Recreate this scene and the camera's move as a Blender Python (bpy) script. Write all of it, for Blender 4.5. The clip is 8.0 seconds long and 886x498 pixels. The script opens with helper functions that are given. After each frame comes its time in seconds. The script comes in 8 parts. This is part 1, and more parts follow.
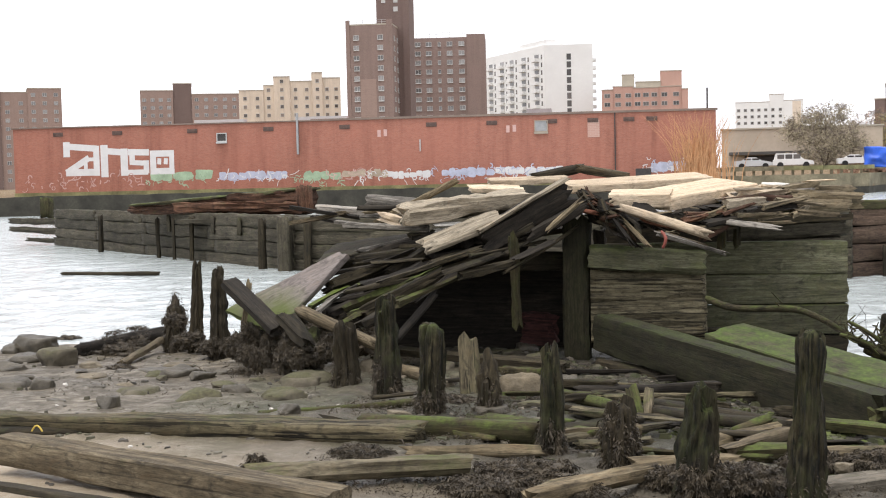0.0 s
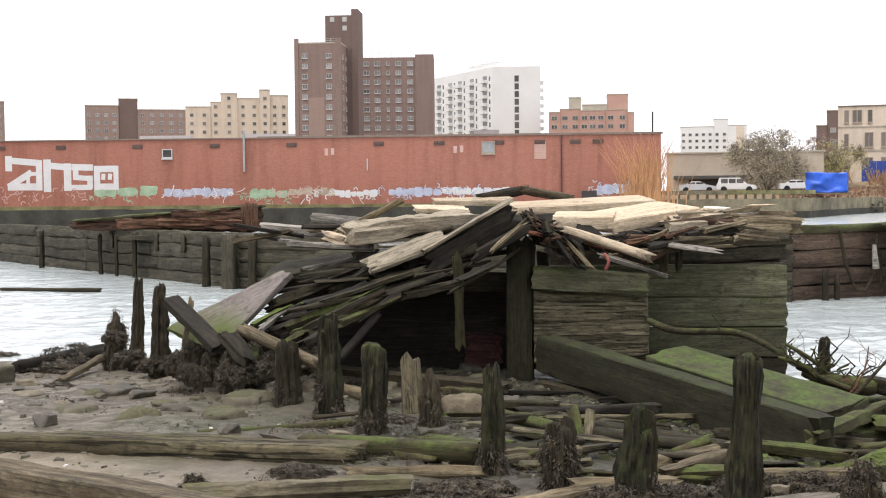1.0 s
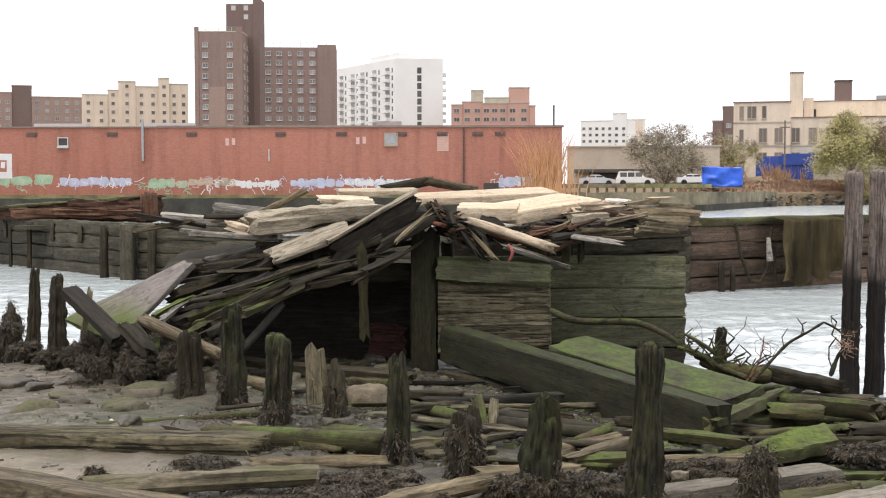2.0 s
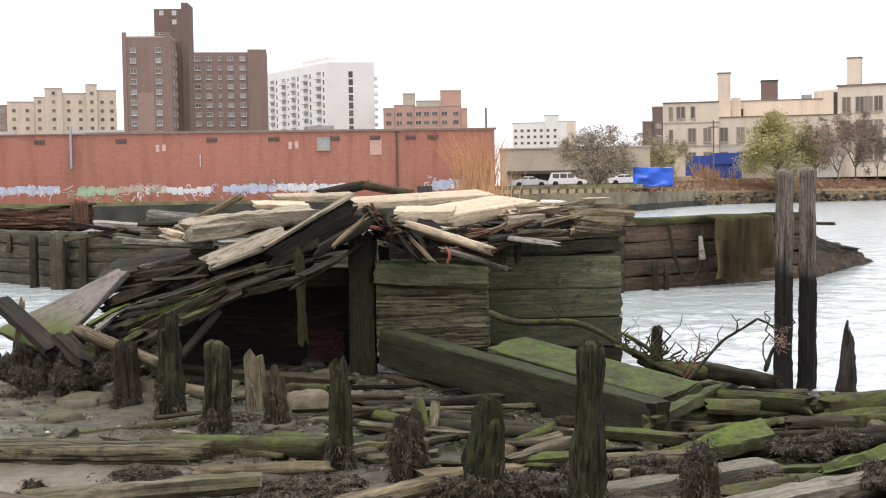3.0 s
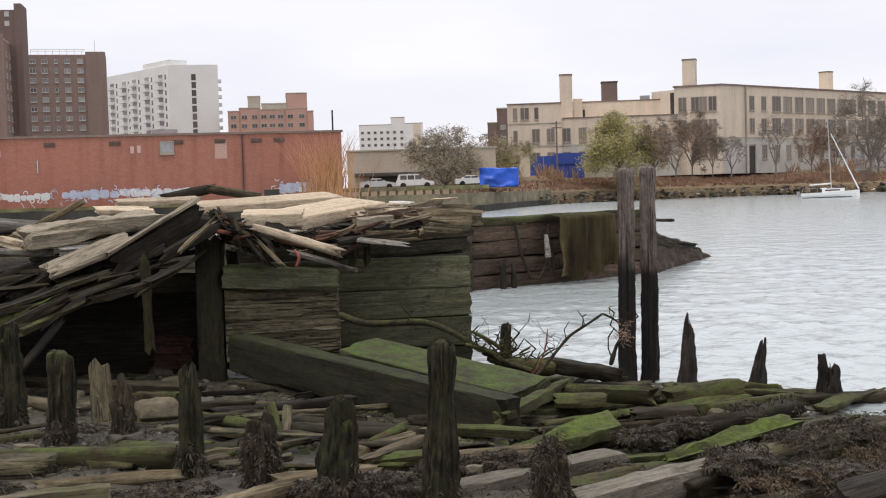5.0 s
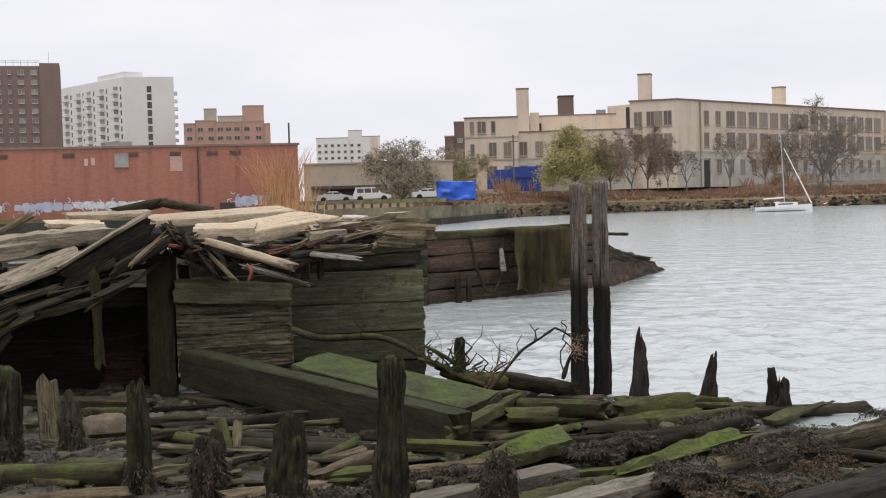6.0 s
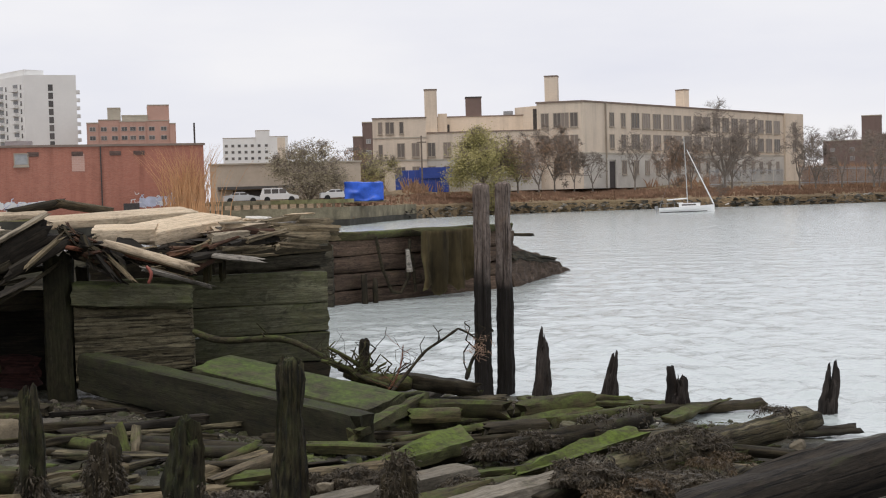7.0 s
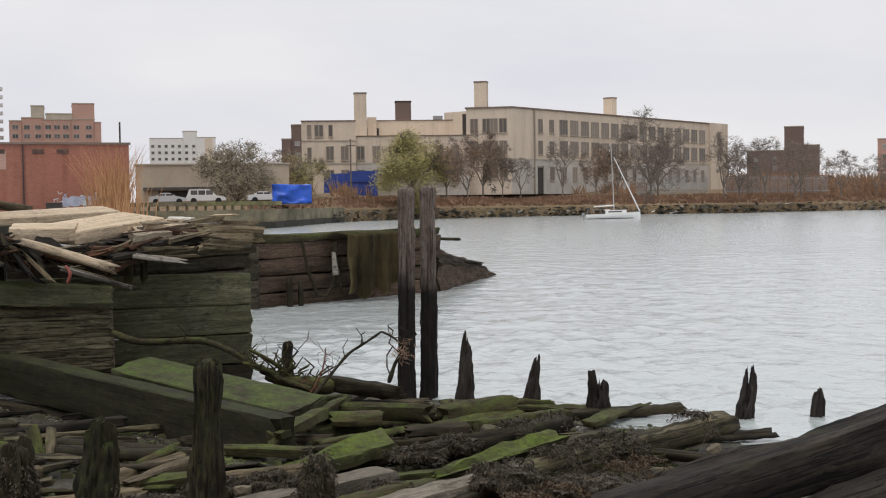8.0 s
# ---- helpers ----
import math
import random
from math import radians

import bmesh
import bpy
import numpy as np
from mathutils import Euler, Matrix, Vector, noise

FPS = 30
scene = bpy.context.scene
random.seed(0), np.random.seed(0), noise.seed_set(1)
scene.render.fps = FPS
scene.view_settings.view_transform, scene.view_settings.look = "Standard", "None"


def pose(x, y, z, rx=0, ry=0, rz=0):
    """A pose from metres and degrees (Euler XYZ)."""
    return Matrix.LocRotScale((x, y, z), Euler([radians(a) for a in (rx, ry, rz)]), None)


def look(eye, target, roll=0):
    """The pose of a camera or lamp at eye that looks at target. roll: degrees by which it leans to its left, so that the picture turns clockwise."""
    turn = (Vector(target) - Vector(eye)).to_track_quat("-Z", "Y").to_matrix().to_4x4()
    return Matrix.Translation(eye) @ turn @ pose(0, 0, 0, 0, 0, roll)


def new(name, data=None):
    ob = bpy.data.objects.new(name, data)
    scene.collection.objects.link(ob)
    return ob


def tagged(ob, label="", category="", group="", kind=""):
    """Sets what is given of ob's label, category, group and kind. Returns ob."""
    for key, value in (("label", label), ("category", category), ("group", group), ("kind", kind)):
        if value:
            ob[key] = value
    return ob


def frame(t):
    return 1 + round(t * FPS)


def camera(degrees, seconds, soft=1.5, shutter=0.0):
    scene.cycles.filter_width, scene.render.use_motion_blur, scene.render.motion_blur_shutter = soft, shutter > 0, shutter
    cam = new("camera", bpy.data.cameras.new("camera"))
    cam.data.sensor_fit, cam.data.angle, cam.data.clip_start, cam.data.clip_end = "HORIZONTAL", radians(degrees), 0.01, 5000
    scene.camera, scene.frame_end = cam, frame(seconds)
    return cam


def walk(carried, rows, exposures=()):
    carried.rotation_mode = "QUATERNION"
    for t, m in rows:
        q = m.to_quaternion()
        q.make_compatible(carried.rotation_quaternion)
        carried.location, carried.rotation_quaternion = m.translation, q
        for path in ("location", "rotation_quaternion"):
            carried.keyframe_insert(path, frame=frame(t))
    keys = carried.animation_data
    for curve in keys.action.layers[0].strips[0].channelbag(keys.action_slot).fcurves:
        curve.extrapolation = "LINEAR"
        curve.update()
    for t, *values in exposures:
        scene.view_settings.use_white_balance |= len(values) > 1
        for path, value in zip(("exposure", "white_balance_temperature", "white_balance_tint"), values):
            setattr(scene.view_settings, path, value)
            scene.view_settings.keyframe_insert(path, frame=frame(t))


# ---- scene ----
# ---- camera and its walk ----
cam = camera(39.23, 8.0, soft=1.1)


def aim(x, y, z, yaw, pitch, lean):
    """Camera pose from a place, a compass turn from +Y towards +X, a rise and a lean, in degrees."""
    a, p = radians(yaw), radians(pitch)
    way = Vector((math.sin(a) * math.cos(p), math.cos(a) * math.cos(p), math.sin(p)))
    eye = Vector((x, y, z))
    return look(eye, eye + way * 10, lean)


walk(cam, [
    (0, aim(-0.006, 0.035, 2.609, -16.028, -3.258, -1.279)),
    (0.5, aim(0.011, 0.029, 2.611, -14.788, -2.677, -1.287)),
    (1, aim(0.023, 0.039, 2.612, -13.545, -2.385, -0.5)),
    (1.5, aim(0.021, 0.035, 2.601, -12.16, -2.465, -0.15)),
    (2, aim(-0.009, 0.023, 2.597, -9.026, -2.785, -0.085)),
    (2.2, aim(-0.013, 0.003, 2.603, -7.945, -2.741, -0.312)),
    (3.3, aim(-0.061, 0.015, 2.596, -5.324, -2.602, -0.923)),
    (3.5, aim(-0.064, 0.016, 2.597, -4.618, -2.489, -0.966)),
    (4, aim(-0.075, -0.015, 2.599, -2.041, -2.463, -1.967)),
    (4.5, aim(-0.065, -0.023, 2.594, 0, -2.84, -1.684)),
    (4.7, aim(-0.059, -0.017, 2.589, 0.453, -2.864, -1.658)),
    (5.8, aim(-0.019, -0.023, 2.596, 2.397, -2.04, -1.699)),
    (6, aim(0.002, -0.02, 2.602, 2.95, -2.168, -1.604)),
    (6.5, aim(0.034, -0.014, 2.605, 4.839, -2.392, -1.673)),
    (7, aim(0.07, -0.021, 2.604, 7.151, -2.251, -1.599)),
    (7.5, aim(0.1, -0.009, 2.599, 9.236, -2.137, -1.353)),
    (8, aim(0.12, -0.022, 2.591, 10.459, -2.125, -0.82)),
], exposures=[(0.0, 0.53, 6450, 12), (2.0, 0.53, 6450, 12), (3.5, 0.40, 6400, 12.5), (4.5, 0.05, 6380, 13), (6.0, -0.15, 6420, 12.5), (7.0, -0.21, 6420, 12), (8.0, -0.33, 6480, 11.5)])

# ---- light: a bright overcast sky with a veiled sun ----
SUN_EL, SUN_AZ = 74.0, 215.0
world = bpy.data.worlds.new("overcast_sky")
scene.world = world
world.use_nodes = True
wn, wl = world.node_tree.nodes, world.node_tree.links
wn.clear()
w_out = wn.new("ShaderNodeOutputWorld")
w_bg = wn.new("ShaderNodeBackground")
w_sky = wn.new("ShaderNodeTexSky")
w_sky.sky_type, w_sky.sun_disc = "NISHITA", False
w_sky.sun_elevation, w_sky.sun_rotation = radians(SUN_EL), radians(SUN_AZ)
w_gain = wn.new("ShaderNodeMix")
w_gain.data_type, w_gain.blend_type = "RGBA", "MULTIPLY"
w_gain.inputs["Factor"].default_value = 1.0
w_gain.inputs[7].default_value = (0.09, 0.09, 0.09, 1)
w_co = wn.new("ShaderNodeTexCoord")
w_map = wn.new("ShaderNodeMapping")
w_map.inputs["Scale"].default_value = (1.5, 1.5, 6.0)
w_noise = wn.new("ShaderNodeTexNoise")
w_noise.inputs["Scale"].default_value, w_noise.inputs["Detail"].default_value = 2.2, 5.0
w_ramp = wn.new("ShaderNodeValToRGB")
w_ramp.color_ramp.elements[0].position, w_ramp.color_ramp.elements[0].color = 0.3, (0.80, 0.81, 0.87, 1)
w_ramp.color_ramp.elements[1].position, w_ramp.color_ramp.elements[1].color = 0.7, (0.93, 0.925, 0.93, 1)
w_mix = wn.new("ShaderNodeMix")
w_mix.data_type = "RGBA"
w_mix.inputs["Factor"].default_value = 0.93
wl.new(w_sky.outputs[0], w_gain.inputs[6])
wl.new(w_co.outputs["Generated"], w_map.inputs[0])
wl.new(w_map.outputs[0], w_noise.inputs[0])
wl.new(w_noise.outputs[0], w_ramp.inputs[0])
wl.new(w_gain.outputs[2], w_mix.inputs[6])
wl.new(w_ramp.outputs[0], w_mix.inputs[7])
wl.new(w_mix.outputs[2], w_bg.inputs[0])
w_bg.inputs[1].default_value = 1.16
wl.new(w_bg.outputs[0], w_out.inputs[0])

sun_data = bpy.data.lights.new("sun", "SUN")
sun_data.energy, sun_data.angle, sun_data.color = 1.9, radians(40), (1.0, 0.95, 0.88)
sun = new("sun", sun_data)
_a = radians(SUN_AZ)
sun.matrix_world = look(Vector((math.sin(_a) * math.cos(radians(SUN_EL)), math.cos(_a) * math.cos(radians(SUN_EL)), math.sin(radians(SUN_EL)))) * 50, (0, 0, 0))

# ---- materials ----


class Shade:
    """A small builder for node materials."""

    def __init__(self, name, rough=0.8, metal=0.0, spec=0.4):
        self.m = bpy.data.materials.new(name)
        self.m.use_nodes = True
        self.n, self.l = self.m.node_tree.nodes, self.m.node_tree.links
        self.b = self.n["Principled BSDF"]
        self.b.inputs["Roughness"].default_value = rough
        self.b.inputs["Metallic"].default_value = metal
        self.b.inputs["Specular IOR Level"].default_value = spec
        self.co = self.n.new("ShaderNodeTexCoord")

    def link(self, a, b):
        self.l.new(a, b)

    def noise(self, scale, stretch=(1, 1, 1), detail=4.0, rough=0.6, space="Object", distort=0.0):
        mp = self.n.new("ShaderNodeMapping")
        mp.inputs["Scale"].default_value = stretch
        if space == "World":
            g = self.n.new("ShaderNodeNewGeometry")
            self.link(g.outputs["Position"], mp.inputs[0])
        else:
            self.link(self.co.outputs[space], mp.inputs[0])
            info = self.n.new("ShaderNodeObjectInfo")
            mul = self.n.new("ShaderNodeMath")
            mul.operation = "MULTIPLY"
            mul.inputs[1].default_value = 37.0
            self.link(info.outputs["Random"], mul.inputs[0])
            self.link(mul.outputs[0], mp.inputs["Location"])
        t = self.n.new("ShaderNodeTexNoise")
        t.inputs["Scale"].default_value, t.inputs["Detail"].default_value = scale, detail
        t.inputs["Roughness"].default_value, t.inputs["Distortion"].default_value = rough, distort
        self.link(mp.outputs[0], t.inputs[0])
        return t.outputs[0]

    def ramp(self, fac, *stops):
        r = self.n.new("ShaderNodeValToRGB")
        e = r.color_ramp.elements
        while len(e) < len(stops):
            e.new(0.5)
        for el, (p, c) in zip(e, stops):
            el.position = p
            el.color = (*c, 1) if isinstance(c, tuple) else (c, c, c, 1)
        self.link(fac, r.inputs[0])
        return r.outputs[0]

    def mix(self, fac, a, b, blend="MIX"):
        m = self.n.new("ShaderNodeMix")
        m.data_type, m.blend_type = "RGBA", blend
        for i, v in ((0, fac), (6, a), (7, b)):
            sock = m.inputs[i]
            if isinstance(v, (int, float)):
                sock.default_value = v if i == 0 else (v, v, v, 1)
            elif isinstance(v, tuple):
                sock.default_value = (*v, 1)
            else:
                self.link(v, sock)
        return m.outputs[2]

    def math(self, op, a, b=0.0):
        m = self.n.new("ShaderNodeMath")
        m.operation = op
        for sock, v in ((m.inputs[0], a), (m.inputs[1], b)):
            if isinstance(v, (int, float)):
                sock.default_value = v
            else:
                self.link(v, sock)
        return m.outputs[0]

    def up(self):
        g = self.n.new("ShaderNodeNewGeometry")
        s = self.n.new("ShaderNodeSeparateXYZ")
        self.link(g.outputs["Normal"], s.inputs[0])
        return s.outputs["Z"]

    def height(self):
        g = self.n.new("ShaderNodeNewGeometry")
        s = self.n.new("ShaderNodeSeparateXYZ")
        self.link(g.outputs["Position"], s.inputs[0])
        return s.outputs["Z"]

    def bump(self, fac, strength=0.5, dist=0.02):
        b = self.n.new("ShaderNodeBump")
        b.inputs["Strength"].default_value, b.inputs["Distance"].default_value = strength, dist
        self.link(fac, b.inputs["Height"])
        self.link(b.outputs[0], self.b.inputs["Normal"])

    def color(self, c):
        self.link(c, self.b.inputs["Base Color"])
        return self

    def random(self):
        return self.n.new("ShaderNodeObjectInfo").outputs["Random"]

    def island(self):
        return self.n.new("ShaderNodeNewGeometry").outputs["Random Per Island"]


def wood(name, dark, mid, light, moss=0.0, moss_col=(0.07, 0.10, 0.022), rough=0.85, bump=0.7, tide=None, cracks=0.55, fibre=1.0):
    """Weathered timber: grain along the piece's own x, rot blotches, cracks, stains, moss where it faces up."""
    s = Shade(name, rough=rough, spec=0.3)
    grain = s.noise(5.0, (0.4 / fibre, 3.2, 3.2), 7.0, 0.72, distort=0.35)
    crack = s.noise(3.4, (0.22, 5.0, 5.0), 5.0, 0.65, distort=0.9)
    check = s.noise(7.0, (0.10, 4.0, 4.0), 4.0, 0.6, distort=0.5)
    stain = s.noise(1.7, (0.7, 1, 1), 3.0)
    blot = s.noise(6.5, (0.75, 1, 1), 6.0, 0.68, distort=0.6)
    fine = s.noise(26.0, (0.4, 2.0, 2.0), 5.0, 0.75, distort=0.4)
    col = s.ramp(grain, (0.28, dark), (0.5, mid), (0.74, light))
    brown = tuple(min(1.0, c * k) for c, k in zip(mid, (1.08, 0.84, 0.60)))
    col = s.mix(s.ramp(blot, (0.54, 0.0), (0.72, 0.40)), col, brown)
    col = s.mix(s.ramp(stain, (0.35, 0.0), (0.7, 0.65)), col, dark)
    col = s.mix(s.ramp(blot, (0.30, 0.85), (0.46, 0.0)), col, tuple(c * 0.5 for c in dark))
    col = s.mix(s.ramp(fine, (0.3, 0.7), (0.55, 0.0)), col, tuple(c * 0.35 for c in dark))
    col = s.mix(s.ramp(crack, (0.36, cracks), (0.42, 0.0)), col, tuple(c * 0.2 for c in dark))
    col = s.mix(s.ramp(check, (0.40, 0.9 * cracks), (0.47, 0.0)), col, tuple(c * 0.25 for c in dark))
    tone = s.ramp(s.random(), (0.0, 0.72), (1.0, 1.3))
    col = s.mix(1.0, col, tone, "MULTIPLY")
    if tide is not None:
        wob = s.noise(3.0, (1, 1, 1), 3.0, space="World")
        h = s.math("ADD", s.height(), s.math("MULTIPLY", wob, 0.5))
        f = s.ramp(s.math("SUBTRACT", h, tide[0] - 0.5), (0.45, 1.0), (0.75, 0.0))
        col = s.mix(s.math("MULTIPLY", f, tide[2]), col, tide[1])
    if moss > 0:
        where = s.noise(3.4, (0.8, 1, 1), 7.0, 0.75, distort=0.5)
        thin = s.noise(22.0, (1, 1, 1), 4.0, 0.7)
        up = s.ramp(s.up(), (0.0, 0.22), (0.75, 1.0))
        f = s.math("MULTIPLY", s.ramp(where, (0.62 - 0.3 * moss, 0.0), (0.80 - 0.3 * moss, 1.0)), up)
        f = s.math("MULTIPLY", f, s.ramp(thin, (0.32, 0.55), (0.5, min(1.0, moss + 0.25))))
        g = s.ramp(s.mix(0.5, thin, blot), (0.32, tuple(c * 0.4 for c in moss_col)), (0.5, moss_col), (0.68, tuple(c * 1.5 for c in moss_col)))
        col = s.mix(f, col, g)
    s.color(col)
    s.bump(s.mix(0.35 * cracks, s.mix(0.4, grain, s.mix(0.5, fine, blot)), s.mix(0.5, s.ramp(crack, (0.34, 0.0), (0.45, 1.0)), s.ramp(check, (0.38, 0.0), (0.48, 1.0)))), bump, 0.03)
    return s.m


def plain(name, col, rough=0.7, metal=0.0, var=0.25, scale=3.0, bump=0.2, space="Object"):
    s = Shade(name, rough=rough, metal=metal)
    a = s.noise(scale, (1, 1, 1), 4.0, space=space)
    b = s.noise(scale * 9, (1, 1, 1), 3.0, space=space)
    lo, hi = tuple(c * (1 - var) for c in col), tuple(min(1, c * (1 + var)) for c in col)
    c = s.ramp(a, (0.3, lo), (0.7, hi))
    c = s.mix(s.ramp(b, (0.35, 0.35), (0.6, 0.0)), c, lo)
    s.color(c)
    if bump:
        s.bump(b, bump, 0.02)
    return s.m


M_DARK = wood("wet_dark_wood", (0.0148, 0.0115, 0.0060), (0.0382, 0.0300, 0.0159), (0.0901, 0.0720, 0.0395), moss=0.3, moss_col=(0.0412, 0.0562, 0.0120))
M_HULL = wood("tarred_hull_wood", (0.0309, 0.0258, 0.0167), (0.0824, 0.0708, 0.0489), (0.1610, 0.1443, 0.1030), moss=0.5, moss_col=(0.045, 0.050, 0.018), cracks=0.4)
M_HULLR = wood("red_stained_hull_wood", (0.0436, 0.0274, 0.0185), (0.1228, 0.0824, 0.0571), (0.2278, 0.1610, 0.1142), moss=0.35, moss_col=(0.045, 0.048, 0.018), cracks=0.4)
M_HULK = wood("rusty_rotten_hull_wood", (0.036, 0.018, 0.010), (0.12, 0.056, 0.031), (0.22, 0.125, 0.078), moss=0.35, moss_col=(0.06, 0.062, 0.022))
M_GREY = wood("weathered_grey_wood", (0.0725, 0.0553, 0.0318), (0.1905, 0.1502, 0.0895), (0.3548, 0.2929, 0.1866), moss=0.25, moss_col=(0.0637, 0.0763, 0.0210))
M_DRIFT = wood("worn_brown_driftwood", (0.0616, 0.0480, 0.0282), (0.1831, 0.1454, 0.0903), (0.3662, 0.3080, 0.2018), moss=0.15, moss_col=(0.0637, 0.0742, 0.0210))
M_LOG = wood("split_log_wood", (0.0383, 0.0310, 0.0168), (0.1219, 0.1017, 0.0594), (0.2425, 0.2101, 0.1284), moss=0.4, moss_col=(0.0588, 0.0700, 0.0203), cracks=0.95, bump=1.0, fibre=2.5)
M_TANMOSS = wood("tan_wood_with_moss", (0.0556, 0.0437, 0.0258), (0.1575, 0.1331, 0.0862), (0.2964, 0.2567, 0.1723), moss=0.5, moss_col=(0.0637, 0.0795, 0.0165), cracks=0.6)
M_FIBRE = wood("delaminated_grey_wood", (0.0721, 0.0606, 0.0355), (0.2250, 0.1933, 0.1169), (0.4726, 0.4202, 0.2658), moss=0.2, moss_col=(0.0706, 0.0827, 0.0252), cracks=0.95, bump=1.0, fibre=3.0)
M_SLOPE = wood("dark_splintered_wood", (0.0159, 0.0124, 0.0065), (0.0496, 0.0396, 0.0211), (0.1043, 0.0860, 0.0480), moss=0.2, moss_col=(0.0706, 0.0827, 0.0252), cracks=0.95, bump=1.0, fibre=3.0)
M_LIGHT = wood("bleached_tan_wood", (0.4050, 0.3172, 0.2160), (0.6345, 0.5197, 0.3713), (0.7829, 0.6614, 0.4995), moss=0.0, bump=0.35, cracks=0.25)
M_SILVER = wood("silvered_driftwood", (0.10, 0.09, 0.075), (0.30, 0.275, 0.235), (0.50, 0.47, 0.42), moss=0.0)
M_GREEN = wood("moss_covered_wood", (0.0254, 0.0210, 0.0118), (0.0583, 0.0490, 0.0252), (0.1166, 0.1000, 0.0554), moss=0.85, moss_col=(0.076, 0.106, 0.0145), cracks=0.3)
M_SLAB = wood("worn_green_slab_wood", (0.0339, 0.0320, 0.0162), (0.0806, 0.0760, 0.0403), (0.1611, 0.1520, 0.0874), moss=0.72, moss_col=(0.056, 0.083, 0.016), cracks=0.2, bump=0.35)
M_BEAM = wood("dark_mossy_beam_wood", (0.011, 0.0092, 0.0052), (0.030, 0.026, 0.0125), (0.064, 0.056, 0.030), moss=0.72, moss_col=(0.030, 0.039, 0.0085), cracks=0.4, bump=0.5)
M_OLIVE = wood("algae_stained_wood", (0.0212, 0.0170, 0.0077), (0.0583, 0.0470, 0.0212), (0.1219, 0.1020, 0.0480), moss=0.66, moss_col=(0.066, 0.089, 0.0165), cracks=0.4)
M_PILEG = wood("mossy_pile_wood", (0.0084, 0.0067, 0.0033), (0.0310, 0.0253, 0.0118), (0.1056, 0.0915, 0.0494), moss=0.66, moss_col=(0.042, 0.054, 0.011), cracks=1.0, bump=1.2, tide=(0.72, (0.020, 0.0155, 0.011), 0.75))
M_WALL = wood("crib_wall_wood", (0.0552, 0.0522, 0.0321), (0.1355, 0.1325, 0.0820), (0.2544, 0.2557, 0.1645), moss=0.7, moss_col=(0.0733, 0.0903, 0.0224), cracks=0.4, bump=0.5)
M_RUST = wood("red_brown_rotten_wood", (0.05, 0.022, 0.014), (0.16, 0.065, 0.035), (0.30, 0.15, 0.09), moss=0.1)
M_WEEDB = plain("brown_seaweed", (0.088, 0.058, 0.028), 0.55, var=0.7, scale=14, bump=0.5)
M_ASHEN = wood("ashen_worn_wood", (0.150, 0.130, 0.098), (0.235, 0.210, 0.166), (0.330, 0.300, 0.245), moss=0.3, moss_col=(0.0637, 0.0763, 0.0210), cracks=0.35, bump=0.9)
M_WEED = plain("dark_seaweed", (0.062, 0.048, 0.029), 0.5, var=0.75, scale=14, bump=0.5)
M_ROCK = plain("shore_rock", (0.155, 0.13, 0.09), 0.8, var=0.5, scale=5, bump=0.6)


def mossy_stone(name, base, moss):
    s = Shade(name, rough=0.85)
    a, b, c = s.noise(5, (1, 1, 1), 5.0), s.noise(2.2, (1, 1, 1), 5.0), s.noise(30, (1, 1, 1), 4.0)
    col = s.ramp(a, (0.3, tuple(k * 0.5 for k in base)), (0.7, tuple(k * 1.4 for k in base)))
    f = s.math("MULTIPLY", s.ramp(b, (0.36, 0.1), (0.58, 0.9)), s.ramp(s.up(), (0.1, 0.15), (0.8, 1.0)))
    col = s.mix(f, col, s.ramp(c, (0.3, tuple(k * 0.5 for k in moss)), (0.7, tuple(k * 1.4 for k in moss))))
    s.color(col)
    s.bump(s.mix(0.5, a, c), 0.7, 0.03)
    return s.m


M_MOSSROCK = mossy_stone("mossy_rock", (0.10, 0.086, 0.062), (0.072, 0.070, 0.030))
M_TANROCK = plain("tan_shore_stone", (0.135, 0.11, 0.072), 0.85, var=0.4, scale=6, bump=0.6)

# ---- building helpers ----
RNG = random.Random(7)


def mesh_of(name, bm, material, smooth=False):
    me = bpy.data.meshes.new(name)
    bm.normal_update()
    bm.to_mesh(me)
    bm.free()
    for mm in (material if isinstance(material, (list, tuple)) else [material]):
        me.materials.append(mm)
    if smooth:
        me.polygons.foreach_set("use_smooth", [True] * len(me.polygons))
        if smooth == "edges":
            me.set_sharp_from_angle(angle=radians(38))
    return me


def part(name, bm, material, parent, label="", smooth=False, at=None):
    ob = new(name, mesh_of(name, bm, material, smooth))
    ob.parent = parent
    if at is not None:
        ob.matrix_basis = at
    return tagged(ob, label)


def share(name, me, parent, at):
    ob = new(name, me)
    ob.parent = parent
    ob.matrix_basis = at
    return ob


def thing(name, m, label, category, group="", kind=""):
    ob = new(name)
    ob.empty_display_size = 0.1
    ob.matrix_basis = m
    return tagged(ob, label, category, group, kind)


def solid(name, bm, material, m, label, category, group="", kind="", smooth=False):
    ob = new(name, mesh_of(name, bm, material, smooth))
    ob.matrix_basis = m
    return tagged(ob, label, category, group, kind)


def box(bm, x0, x1, y0, y1, z0, z1, slot=0):
    v = [bm.verts.new(p) for p in ((x0, y0, z0), (x1, y0, z0), (x1, y1, z0), (x0, y1, z0), (x0, y0, z1), (x1, y0, z1), (x1, y1, z1), (x0, y1, z1))]
    for q in ((0, 3, 2, 1), (4, 5, 6, 7), (0, 1, 5, 4), (1, 2, 6, 5), (2, 3, 7, 6), (3, 0, 4, 7)):
        f = bm.faces.new([v[i] for i in q])
        f.material_index = slot
    return v


def boxes(*rows):
    bm = bmesh.new()
    for r in rows:
        box(bm, *r)
    return bm


